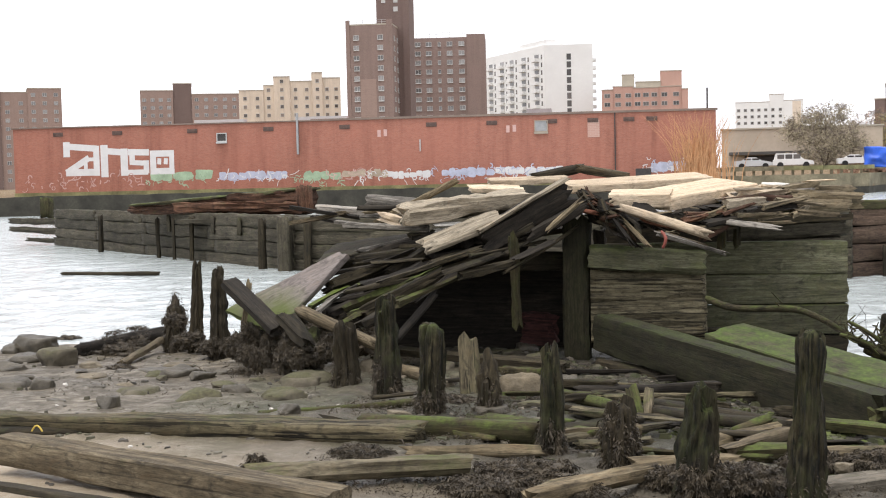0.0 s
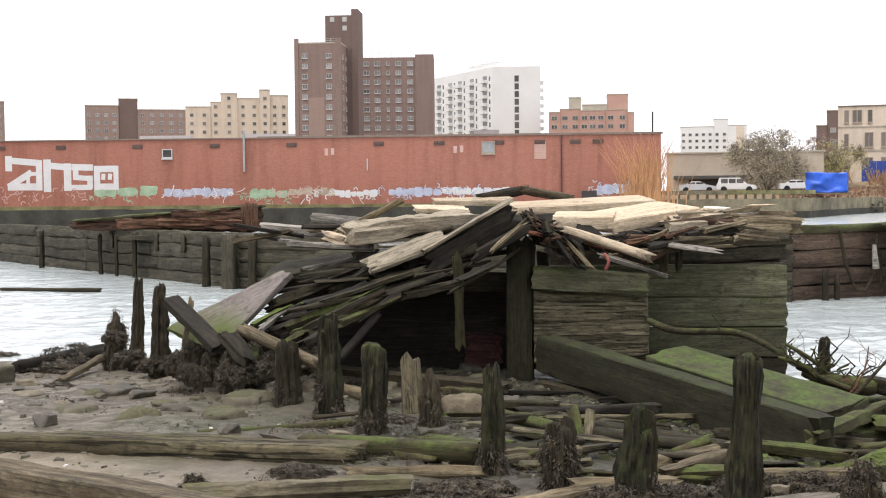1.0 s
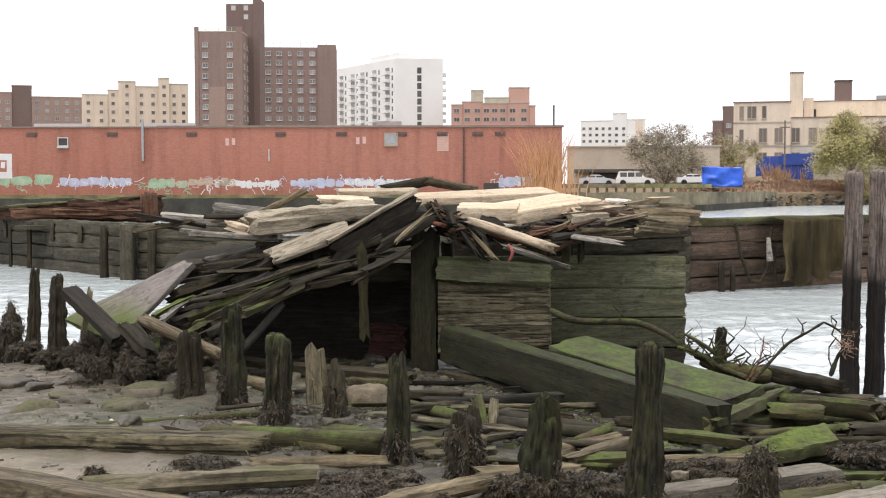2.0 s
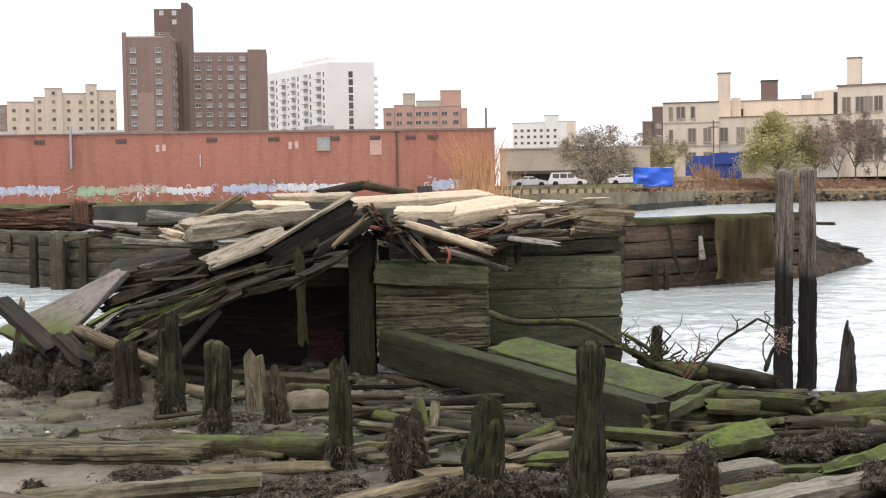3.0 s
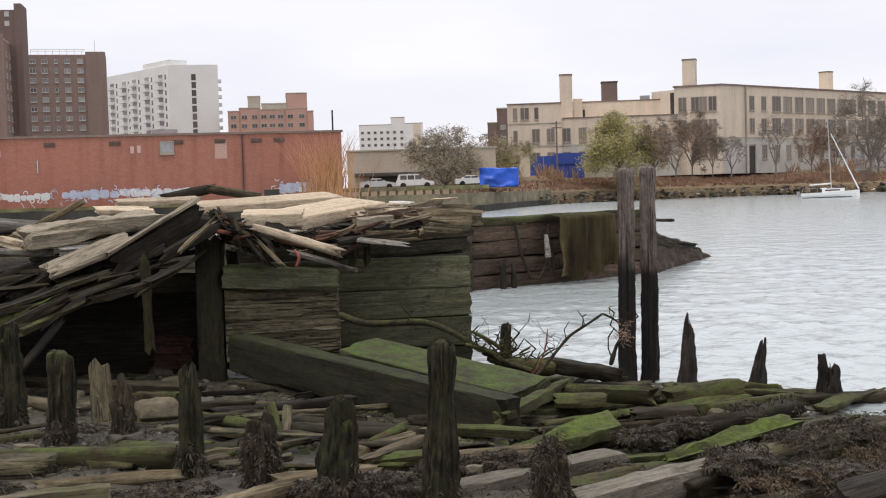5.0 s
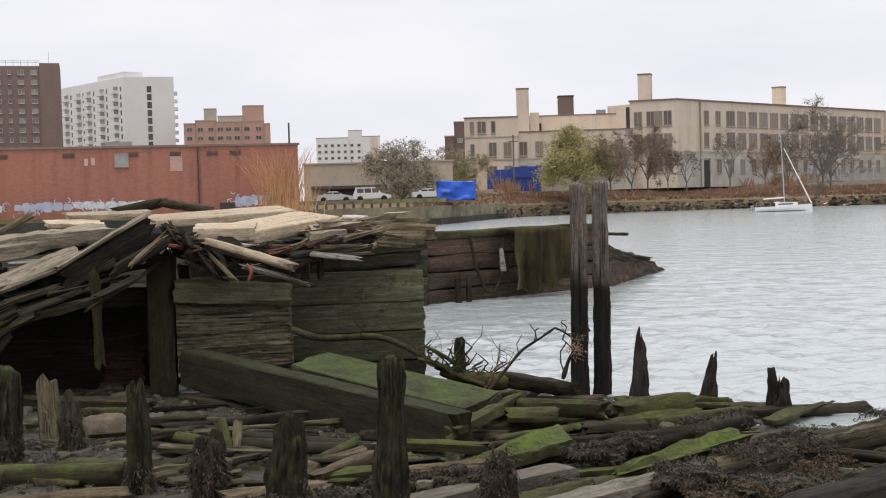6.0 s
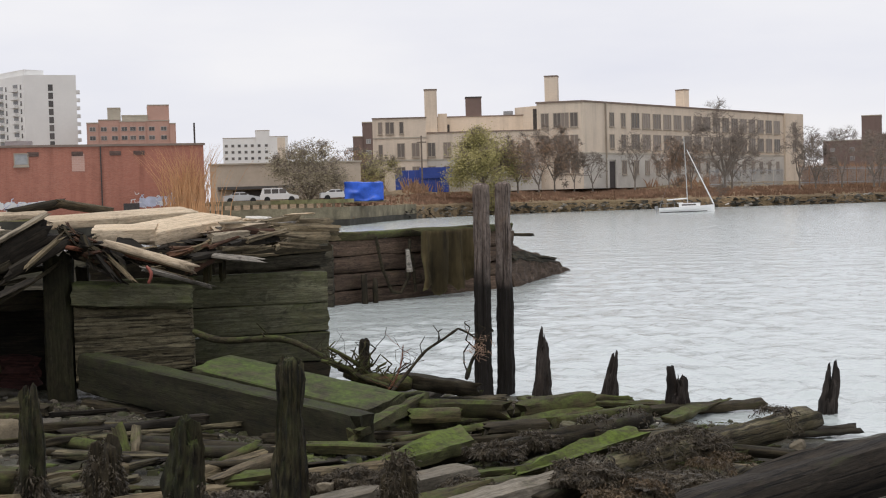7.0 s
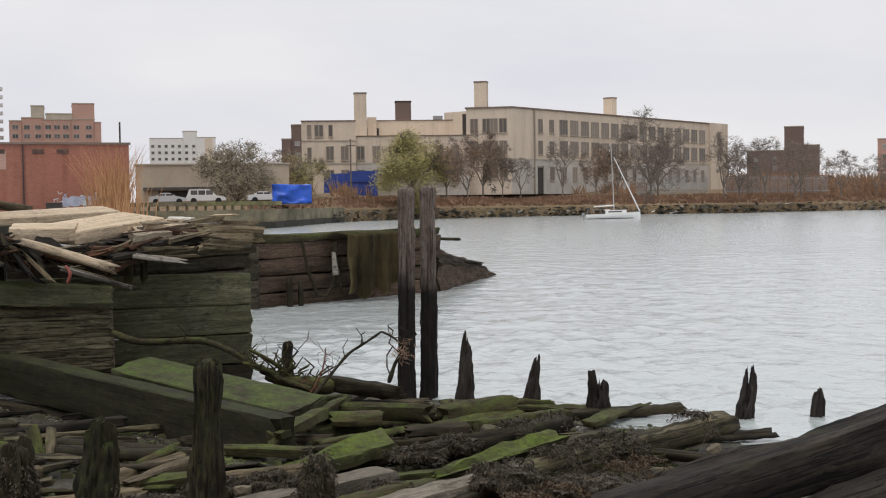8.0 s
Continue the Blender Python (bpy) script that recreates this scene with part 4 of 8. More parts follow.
    fills(M_PAINTG, 13.8, 16.2, 1.75, 2.7, 1.5)
    fills(M_PAINTG, 16.8, 19.0, 1.75, 2.75, 1.6)
    fills(M_PAINTB, 20.6, 26.8, 1.65, 2.5, 0.9)
    fills(M_PAINTG, 28.9, 32.2, 1.45, 2.4, 1.0)
    fills(M_PAINTK, 32.6, 36.5, 1.6, 2.4, 0.8)
    fills(M_PAINTW, 37.0, 41.0, 1.5, 2.2, 0.7)
    fills(M_PAINTB, 42.2, 46.8, 1.5, 2.35, 0.8)
    fills(M_PAINTW, 47.2, 53.6, 1.55, 2.35, 0.85)
    fills(M_PAINTB, 61.6, 66.0, 1.6, 2.5, 0.9)
    bands = [(1.0, 13.5, 1.0, 2.35, M_PAINTP, 46), (13.3, 19.5, 1.3, 2.4, M_PAINTG, 26), (19.6, 27.6, 1.6, 2.4, M_PAINTW, 22), (19.6, 27.0, 1.5, 2.3, M_PAINTB, 20),
             (27.8, 33.0, 0.9, 2.0, M_PAINTG, 22), (31.0, 36.0, 1.5, 2.4, M_PAINTP, 16), (34.0, 41.0, 1.2, 2.2, M_PAINTW, 34), (41.0, 46.5, 1.2, 2.3, M_PAINTB, 26),
             (46.5, 54.0, 1.5, 2.5, M_PAINTB, 26), (47.0, 53.5, 1.4, 2.3, M_PAINTW, 30), (61.2, 66.5, 1.6, 2.9, M_PAINTW, 26), (61.5, 66.0, 1.3, 2.5, M_PAINTB, 14)]
    for x0, x1, z0, z1, mt, n in bands:
        segs = []
        for _ in range(n):
            x, z = r.uniform(x0, x1), r.uniform(z0, z1)
            a, q, ln = r.uniform(0, 2 * math.pi), r.uniform(-1.1, 1.1), r.uniform(0.10, 0.2)
            t = r.uniform(0.04, 0.10)
            for _ in range(r.randint(2, 5)):
                x2, z2 = x + ln * math.cos(a), z + ln * math.sin(a)
                segs.append((x, z, x2, z2, t))
                x, z, a = x2, z2, a + q
        tagged(strokes("graffiti", mt, segs, "spray-painted tag marks"), kind="stuff")
    # Added dark sheet in place of the shadow by the bush.
    part("leaning_board", boxes((60.2, 61.6, -1.6, -1.4, -0.4, 1.9)), M_NEARBLACK, hold, "dark upright sheet for a bush's shadow at the foot")
    return hold


warehouse()


# ---- far tower blocks ----
def tower_brown():
    m, w = sit((-116.2, 315.3), (-104.0, 317.2), 2.0)
    hold = thing("tower_block", m, "tall brown brick tower block with two wings", "apartment building")
    part("wall", boxes((0, w, 0, 25, 0, 41.8)), M_BROWN, hold)
    part("brick_panel", boxes((3.6, 7.9, -0.06, -0.004, 6, 27.5)), M_BROWN2, hold, "patch of paler brick")
    parapet(hold, 0, w, 0, 25, 41.8, M_STONE, h=0.35)
    part("corner_pier", boxes((-0.1, 1.0, -0.15, -0.004, 0, 43.2), (w - 1.4, w + 0.12, -0.15, -0.004, 0, 43.2)), M_BROWN, hold)
    rail(hold, 1, w - 1, 0.5, 42.1)
    a = window_mesh(1.5, 1.25, 2, glassy=M_BLINDSHADE)
    facade(hold, a, (2.7, 9.2), steps(3.2, 2.72, 14), -0.02)
    side = Matrix.Translation((w, 0, 0)) @ turn(0, 0, 0, 90)
    facade(hold, a, (4, 9, 14, 20), steps(3.2, 2.72, 14), -0.02, side)
    m2, w2 = sit((-111.4, 326.6), (-102.4, 328.0), 2.0)
    rel = m.inverted() @ m2
    part("stair_tower", boxes((0, w2 * 0.8, 0, 9, 0, 50.7), (w2 * 0.8 + 0.004, w2, -0.3, 9, 0, 52.3)), M_DBROWN, hold, "dark stair tower", at=rel)
    # Lit windows as plain pale boxes, their brightness put into the colour.
    big = mesh_of("opening", boxes((-0.6, 0.6, -0.05, 0.0, -0.65, 0.65)), M_FRAME)
    for x, z in ((2.0, 49.6), (5.4, 49.6), (5.4, 47.2)):
        share("opening", big, hold, rel @ turn(x, -0.02, z))
    m3, w3 = sit((-112.2, 361), (-90.6, 366.0), 2.0)
    rel3 = m.inverted() @ m3
    part("rear_wing", boxes((0, w3 * 0.75, 0, 18, 0, 42.9), (w3 * 0.75 + 0.004, w3, -0.4, 18, 0, 43.7)), M_BROWN, hold, at=rel3)
    b = window_mesh(1.7, 1.3, 2, glassy=M_BLINDSHADE)
    c = window_mesh(0.9, 1.2, 1, glassy=M_BLINDSHADE)
    facade(hold, b, (1.9, 5.2, 11.5, 15.1), steps(2.5, 2.75, 15), -0.02, rel3)
    facade(hold, c, (8.4,), steps(2.5, 2.75, 15), -0.02, rel3)
    bm = boxes((1.5, w3 * 0.75, 0.4, 0.5, 43.9, 44.0), (1.5, w3 * 0.75, 0.4, 0.5, 44.4, 44.5))
    for k in range(8):
        box(bm, 1.5 + k * 2.0, 1.6 + k * 2.0, 0.38, 0.52, 42.9, 44.52)
    part("railing", bm, M_FRAME, hold, "pale roof railing", at=rel3)
    part("aerial", boxes((w3 - 3.0, w3 - 2.9, 4, 4.1, 43.7, 47.5)), M_METAL, hold, at=rel3)


def tower_white():
    c, q, l = Vector((-85.0, 428.7, 0)), Vector((-68.5, 431.6, 0)), Vector((-115.0, 465.0, 0))
    m, w = sit(c, q, 2.0)
    hold = thing("tower_block", m, "white rendered tower block with rows of balconies", "apartment building")
    inv = m.inverted()
    ll = inv @ Vector((l.x, l.y, 2.0))
    foot = [Vector((0, 0, 0)), Vector((w, 0, 0)), Vector((w, 22, 0)), Vector((ll.x + 14, ll.y + 8, 0)), Vector((ll.x, ll.y, 0))]
    bm = bmesh.new()
    lo = [bm.verts.new(p) for p in foot]
    hi = [bm.verts.new(p + Vector((0, 0, 46.0))) for p in foot]
    bm.faces.new(hi)
    for k in range(5):
        bm.faces.new((lo[k], lo[(k + 1) % 5], hi[(k + 1) % 5], hi[k]))
    bmesh.ops.recalc_face_normals(bm, faces=bm.faces)
    part("wall", bm, M_WHITE, hold)
    strip = mesh_of("window", boxes((-0.75, 0.75, -0.05, 0.0, -1.05, 1.05)), M_GLASS)
    facade(hold, strip, (8.5,), steps(4.0, 2.7, 15), -0.01)
    mm, length = axis(ll, (0, 0, 0))
    part("penthouse", boxes((length - 20, length - 1, 1.0, 8, 46.0, 48.0)), M_WHITE, hold, at=mm)
    balc = mesh_of("balcony", boxes((-1.7, 1.7, -1.5, -0.004, -0.15, 0.05), (-1.7, 1.7, -1.5, -1.42, 0.05, 1.0), (-1.7, -1.62, -1.42, -0.004, 0.05, 1.0), (1.62, 1.7, -1.42, -0.004, 0.05, 1.0)), M_WHITE)
    # Grey panel: the balcony's door with the shadow over it in one colour.
    dark = mesh_of("balcony_door", boxes((-1.6, 1.6, -0.03, -0.003, 0, 2.3)), M_BLINDSHADE)
    slit = mesh_of("window", boxes((-0.5, 0.5, -0.03, -0.003, 0, 1.6)), M_GLASS)
    for x in (4.5, 14.0, 22.0, 31.5, 41.5):
        for z in steps(3.0, 2.7, 15):
            share("balcony", balc, hold, mm @ turn(x, 0, z))
            share("balcony_door", dark, hold, mm @ turn(x, 0, z + 0.06))
            share("window", slit, hold, mm @ turn(x + 3.6, 0, z + 0.5))
    part("air_unit", boxes((length - 4, length - 1.5, -1, -0.1, 20, 22)), M_METAL, hold, at=mm)
    for z in steps(5.0, 2.7, 14):
        part("side_balcony", boxes((w + 0.004, w + 1.2, 3, 6, z, z + 1.1)), M_WHITE, hold)


def block_row(name, label, p, q, base, pieces, wall, win, rows, dz, z0, every, skip=()):
    """A far apartment house: wall pieces (x0, x1 as shares of its front, height), with a grid of windows."""
    m, w = sit(p, q, base)
    hold = thing(name, m, label, "apartment building")
    for i, (a, b, h, mat_) in enumerate(pieces):
        d = 0.5 * (i % 2)
        part("wall", boxes((a * w, b * w - 0.01, d, 16, 0, h)), mat_ or wall, hold)
        part("roof", boxes((a * w - 0.1, b * w + 0.08, d - 0.1, 16.1, h + 0.004, h + 0.3)), M_STONE, hold)
        n = int((b - a) * w / every)
        if n < 1 or i in skip:
            continue
        xs = [a * w + (b - a) * w * (k + 0.5) / n for k in range(n)]
        facade(hold, win, xs, [z for z in steps(z0, dz, rows) if z < h - 1.2], d - 0.02)
    return hold


tower_brown()
tower_white()
W_SMALL = window_mesh(1.2, 1.2, 1, glassy=M_HAZEGLASS, sill=False)
W_WIDE = window_mesh(1.9, 1.4, 2, glassy=M_GLASS, sill=False)
W_PALE = window_mesh(1.4, 1.3, 2, glassy=M_BLINDSHADE, sill=False)
W_FAR = window_mesh(1.6, 1.5, 1, glassy=M_GLASS, sill=False, frame=0.2)
block_row("apartment_house", "orange brick apartment house with rooftop blocks", (-63.1, 415.3), (-35.0, 418.6), 2, [(0, 0.13, 28.6, None), (0.13, 0.37, 29.6, None), (0.37, 0.66, 29.0, None), (0.66, 0.93, 29.2, None), (0.93, 1.0, 28.2, None)], M_ORANGE, W_WIDE, 9, 2.9, 3.5, 2.6)
block_row("rooftop_house", "pale top floor set back on a roof", (-52.5, 420.5), (-36.0, 422.4), 2, [(0, 0.5, 31.2, M_STONE), (0.5, 0.92, 34.6, M_ORANGE)], M_STONE, W_WIDE, 1, 3, 30.0, 3, (0, 1))
block_row("rooftop_house", "pale square roof house on brick", (-57.0, 420.0), (-52.9, 420.5), 2, [(0, 1, 33.7, M_STONE)], M_STONE, W_WIDE, 0, 3, 30, 3, (0,))
block_row("apartment_house", "stepped cream brick apartment house", (-178.5, 380.2), (-147.4, 393.3), 2, [(0, 0.24, 31.0, None), (0.24, 0.34, 32.6, None), (0.34, 0.50, 35.4, None), (0.50, 0.72, 33.9, None), (0.72, 0.82, 36.7, None), (0.82, 1.0, 34.9, None)], M_CREAM, W_SMALL, 12, 2.8, 3.2, 2.7)
block_row("apartment_house", "brown brick apartment house far off", (-236.4, 417.8), (-204.0, 434.5), 2, [(0, 0.33, 35.6, None), (0.33, 0.52, 38.2, M_DBROWN), (0.52, 1.0, 34.2, None)], M_BROWN2, W_PALE, 12, 2.9, 3.2, 3.0, (1,))
block_row("apartment_house", "brown brick apartment house far off", (-268, 361.0), (-244.1, 378.0), 2, [(0, 0.32, 41.8, M_DBROWN), (0.32, 0.62, 33.0, None), (0.62, 1.0, 34.3, None)], M_BROWN2, W_PALE, 12, 2.9, 3.2, 3.0, (0,))
block_row("apartment_house", "white apartment house in the distance", (-28.5, 599.4), (2.1, 600.0), 3, [(0, 0.5, 31.6, None), (0.5, 0.72, 35.0, None), (0.72, 1.0, 32.0, None)], M_WHITE, W_FAR, 9, 3.0, 4.0, 2.8, (2,))
block_row("apartment_house", "dark brown housing block beyond the trees", (183.2, 378.0), (193.0, 373.0), 3, [(0, 0.55, 22.6, M_DBROWN), (0.55, 1.0, 16.5, None)], M_DBROWN, W_PALE, 6, 2.9, 3.5, 4.0, (0, 1))
block_row("apartment_house", "dark brown housing block beyond the trees", (172.5, 383.0), (183.2, 378.0), 3, [(0, 1.0, 15.0, None)], M_DBROWN, W_PALE, 5, 2.9, 3.5, 4.0)
block_row("apartment_house", "red brick house at the far shore", (208.5, 364.6), (226, 352), 3, [(0, 1.0, 17.8, None)], M_ORANGE, W_PALE, 5, 3.0, 3.5, 4.0)
block_row("apartment_house", "dark brick tower behind the trees", (19.5, 352.0), (25.5, 351.6), 3, [(0, 0.45, 18.0, None), (0.45, 1.0, 22.0, None)], M_DBROWN, W_PALE, 5, 3.2, 4.0, 3.0)


# ---- cream school building ----
def school():
    base = 4.0
    m, w = sit((47.3, 226.0), (54.5, 223.4), base)
    hold = thing("school_building", m, "large cream brick school with three storeys of tall windows", "school")
    inv = m.inverted()
    k, far = Vector((54.5, 223.4, base)), Vector((119.4, 277.4, base))
    mr, length = axis(k, far)
    rel = inv @ mr
    top = 15.9
    part("wall", boxes((0, length, 0.002, 16, 0, top)), M_CREAM, hold, at=rel)
    part("wall", boxes((-0.75, w, 0, 14, 0, top)), M_CREAM, hold)
    part("coping", boxes((-0.2, length + 0.2, -0.2, 0.4, top + 0.004, top + 0.3)), M_COPING, hold, "brown metal coping", at=rel)
    part("coping", boxes((-0.95, w + 0.1, -0.2, 0.4, top + 0.004, top + 0.29)), M_COPING, hold, "brown metal coping")
    part("string_course", boxes((0.3, length, -0.14, -0.004, 6.3, 6.65)), M_STONE, hold, at=rel)
    part("string_course", boxes((-0.7, w, -0.14, -0.004, 6.3, 6.65)), M_STONE, hold)
    part("ground_storey_facing", boxes((0.02, length - 8.1, -0.08, -0.004, 0, 6.28)), M_ASHLAR, hold, "pale stone facing of the ground storey", at=rel)
    part("downpipe", boxes((7.0, 7.25, -0.3, -0.09, 0, top)), M_TANFRAME, hold, "brown downpipe", at=rel)
    tall = window_mesh(1.5, 2.7, 2, 0.12, M_HAZEGLASS, bars=M_TANFRAME)
    pair = window_mesh(2.75, 3.0, 3, 0.12, M_HAZEGLASS, bars=M_TANFRAME)
    facade(hold, tall, (0.72, 3.0, 4.4, 6.1), (8.6, 12.7), -0.02)
    facade(hold, tall, (3.0, 4.4, 6.1), (4.2,), -0.02)
    bay = 3.75
    xs = [9.16, 12.9] + [16.95 + bay * i for i in range(16)]
    facade(hold, tall, xs[:2], (8.8, 12.9), -0.02, rel)
    facade(hold, pair, xs[2:], (8.8, 12.9), -0.02, rel)
    facade(hold, tall, xs[1:], (3.9,), -0.10, rel)
    facade(hold, tall, (length - 4.0,), (8.8, 12.9), -0.52, rel)
    part("door", boxes((7.5, 9.6, -0.25, -0.09, 0, 5.0)), M_NEARBLACK, hold, "tall dark entrance", at=rel)
    part("porch", boxes((6.9, 7.48, -0.5, -0.31, 0, 5.3), (9.62, 10.2, -0.5, -0.09, 0, 5.3), (6.9, 10.2, -0.5, -0.31, 5.304, 5.7)), M_ASHLAR, hold, at=rel)
    part("end_pavilion", boxes((length - 8, length + 0.6, -0.5, -0.004, 0, top + 0.3)), M_CREAM, hold, at=rel)
    ml, wl = sit((16.6, 228.0), (46.9, 225.0), base)
    rl = inv @ ml
    part("low_wing", boxes((0, wl, 0, 9, 0, 10.9), (0, wl, 9.004, 20, 0, 14.3)), M_CREAM, hold, at=rl)
    part("low_wing", boxes((-0.3, 9.5, -0.6, -0.004, 0, 13.7)), M_CREAM, hold, at=rl)
    part("coping", boxes((9.6, wl, -0.15, 0.3, 10.904, 11.1), (0, wl, 8.9, 9.3, 14.304, 14.5)), M_COPING, hold, "brown metal coping", at=rl)
    part("coping", boxes((-0.4, 9.6, -0.75, -0.3, 13.704, 13.9)), M_COPING, hold, "brown metal coping", at=rl)
    part("string_course", boxes((9.55, wl, -0.12, -0.004, 5.9, 6.2)), M_STONE, hold, at=rl)
    part("string_course", boxes((-0.3, 9.5, -0.72, -0.604, 5.9, 6.2), (-0.3, 9.5, -0.72, -0.604, 10.1, 10.3)), M_STONE, hold, at=rl)
    part("ground_storey_facing", boxes((9.52, wl, -0.06, -0.004, 0, 5.88)), M_ASHLAR, hold, "pale stone facing of the ground storey", at=rl)
    low = window_mesh(1.45, 2.6, 2, 0.12, M_HAZEGLASS, bars=M_TANFRAME)
    facade(hold, low, steps(10.4, 2.9, 7), (7.9,), -0.02, rl)
    facade(hold, low, steps(10.4, 2.9, 7), (3.6,), -0.08, rl)
    facade(hold, low, (4.8, 7.5), (7.9, 3.6), -0.62, rl)
    facade(hold, window_mesh(0.8, 2.2, 1, 0.1, M_HAZEGLASS, bars=M_TANFRAME), (1.1, 2.45, 3.25, 4.98), (12.0,), -0.62, rl)
    facade(hold, window_mesh(0.8, 2.2, 1, 0.1, M_HAZEGLASS, bars=M_TANFRAME), (1.1,), (7.9,), -0.62, rl)
    # No hollow here: a dark sheet gives the recess its shade.
    part("balcony_recess", boxes((10.5, 14.1, 8.85, 8.995, 11.3, 12.95)), M_NEARBLACK, hold, "dark sheet for the shade of a recess under the roof", at=rl)
    for name, at, x0, x1, y0, y1, z0, z1 in (("chimney", rl, 9.4, 11.7, 4.0, 6.2, 10.9, 19.1), ("chimney", Matrix.Identity(4), 0.1, 2.5, 5.0, 7.2, top, 21.2), ("chimney", rel, 44.4, 46.2, 6.0, 8.2, top, 20.5)):
        part(name, boxes((x0, x1, y0, y1, z0, z1)), M_CREAM, hold, "tall square brick chimney", at=at)
        part("chimney_cap", boxes((x0 - 0.08, x1 + 0.08, y0 - 0.08, y1 + 0.08, z1 + 0.004, z1 + 0.25)), M_COPING, hold, at=at)
    part("roof_tank", boxes((17.5, 20.45, 11.5, 14.3, 14.3, 18.1)), M_DBROWN, hold, "dark brown roof tank", at=rl)
    part("tank_rim", boxes((17.4, 20.55, 11.4, 14.4, 18.104, 18.35)), M_NEARBLACK, hold, at=rl)
    part("roof_vent", boxes((24.6, 26.4, 10, 11, 14.6, 15.3), (24.9, 25.1, 10.2, 10.4, 14.3, 14.598), (25.9, 26.1, 10.2, 10.4, 14.3, 14.598)), M_METAL, hold, at=rl)
    part("stair_head", boxes((11.9, 13.6, 6.6, 8.8, 10.9, 14.9)), M_CREAM, hold, at=rl)
    # Dark sheet painted in for the shadow in a roof doorway.
    part("doorway_shadow", boxes((-1.9, -0.8, 3.0, 3.2, 11.0, 15.2)), M_NEARBLACK, hold, "dark sheet for the shade of a roof doorway")


school()

# ---- low buildings, fences and quay between the water and the houses ----
m_, w_ = sit((-10.0, 172.0), (10.5, 172.0), 2.6)
shed = thing("low_building", m_, "low beige rendered building behind parked cars", "building")
M_BEIGE = plain("beige_render", (0.50, 0.42, 0.33), 0.9, var=0.15, scale=0.3)
part("wall", boxes((0, w_, 0, 10, 0, 5.6)), M_BEIGE, shed)
part("roof", boxes((-0.2, w_ + 0.2, -0.2, 10.2, 5.604, 5.8)), M_STONE, shed)
part("awning", boxes((1.0, 11.5, -1.2, -0.004, 2.2, 2.6)), M_ROOF, shed, "dark awning band")
part("doorway", boxes((3, 7.5, -0.06, -0.004, 0, 2.1)), M_NEARBLACK, shed)
part("chimney_stack", boxes((9.2, 10.3, 2, 3.1, 5.8, 9.3)), M_CREAM, shed)
m_, w_ = sit((19.0, 214.2), (38.5, 212.0), 4.0)
hoard = thing("fence", m_, "blue boarded fence beside pale panels", "fence")
for i in range(8):
    part("panel", boxes((i * 1.15, i * 1.15 + 1.12, 0, 0.1, 0, 3.9 if i > 0 else 3.2)), M_BLUE, hoard)
part("panel", boxes((4.2, 10.5, -0.2, -0.05, 2.4, 4.3)), M_BLUE, hoard)
for i in range(5):
    part("pale_panel", boxes((9.3 + i * 2.0, 11.2 + i * 2.0, 0, 0.1, 0, 2.4)), M_STONE, hoard, "pale grey fence panel")
for sx, sy, n, hh in ((72, 205, 7, 3.0), (92, 214, 12, 3.2)):
    m_, w_ = sit((sx, sy), (sx + n * 2.6, sy + n * 1.6), 3.6)
    fen = thing("fence", m_, "grey steel fence along the far bank", "fence")
    slat = mesh_of("slat", boxes((0, 0.06, 0, 0.05, 0, hh)), M_METAL)
    rail_me = mesh_of("rail", boxes((0, 2.7, -0.04, -0.002, 0, 0.12)), M_METAL)
    for i in range(n):
        for k in range(9):
            share("slat", slat, fen, turn(i * 3.0 + k * 0.3, 0, 0))
        for z in (0.3, hh * 0.86):
            share("rail", rail_me, fen, turn(i * 3.0, 0, z))


def quay():
    """A concrete quay edge over a dark timber foot, following the land's edge."""
    for name, a0, a1, z0, z1, mt, back, lab in (("quay_wall", -4.2, 6.0, 0.75, 2.15, M_CONC, 0.0, "stained concrete quay wall"), ("quay_foot", -4.2, 6.0, -1.0, 0.76, M_TARWALL, 0.25, "dark wet timber foot of the quay"),
                                               ("bulkhead", -45.0, -4.2, -1.0, 1.75, M_TARWALL, 0.0, "dark timber bulkhead below the warehouse")):
        bm = bmesh.new()
        prev = None
        n = int((a1 - a0) / 0.5)
        for i in range(n + 1):
            a = a0 + (a1 - a0) * i / n
            r = spread(a, FAR_A, FAR_R) - 0.5 - back
            s, c = math.sin(radians(a)), math.cos(radians(a))
            jit = 0.12 * noise.noise(Vector((i * 1.7, 0, z0)))
            row = [bm.verts.new(((r + dr) * s, (r + dr) * c, z)) for dr, z in ((0, z0), (0, z1 + jit), (1.4, z1 + jit), (1.4, z0))]
            if prev:
                for k in range(3):
                    bm.faces.new((prev[k], prev[k + 1], row[k + 1], row[k]))
            prev = row
        bmesh.ops.recalc_face_normals(bm, faces=bm.faces)
        solid(name, bm, mt, pose(0, 0, 0), lab, "quay", kind="structure")
    gr = thing("guard_rail", pose(0, 0, 2.1), "grey timber guard rail on the quay", "railing")
    for i in range(16):
        a = -3.6 + i * 0.42
        r = spread(a, FAR_A, FAR_R) + 0.6
        b = a + 0.42
        r2 = spread(b, FAR_A, FAR_R) + 0.6
        p, q = (r * math.sin(radians(a)), r * math.cos(radians(a)), 0.75), (r2 * math.sin(radians(b)), r2 * math.cos(radians(b)), 0.75)
        m, ln = axis(p, q)
        part("rail_beam", boxes((0, ln, -0.1, 0.1, -0.22, 0.22)), M_ALGAE if i > 6 else M_CONC, gr, at=m)
        part("rail_post", boxes((-0.12, 0.12, 0.12, 0.36, -0.95, 0.2)), M_CONC, gr, at=m)


quay()


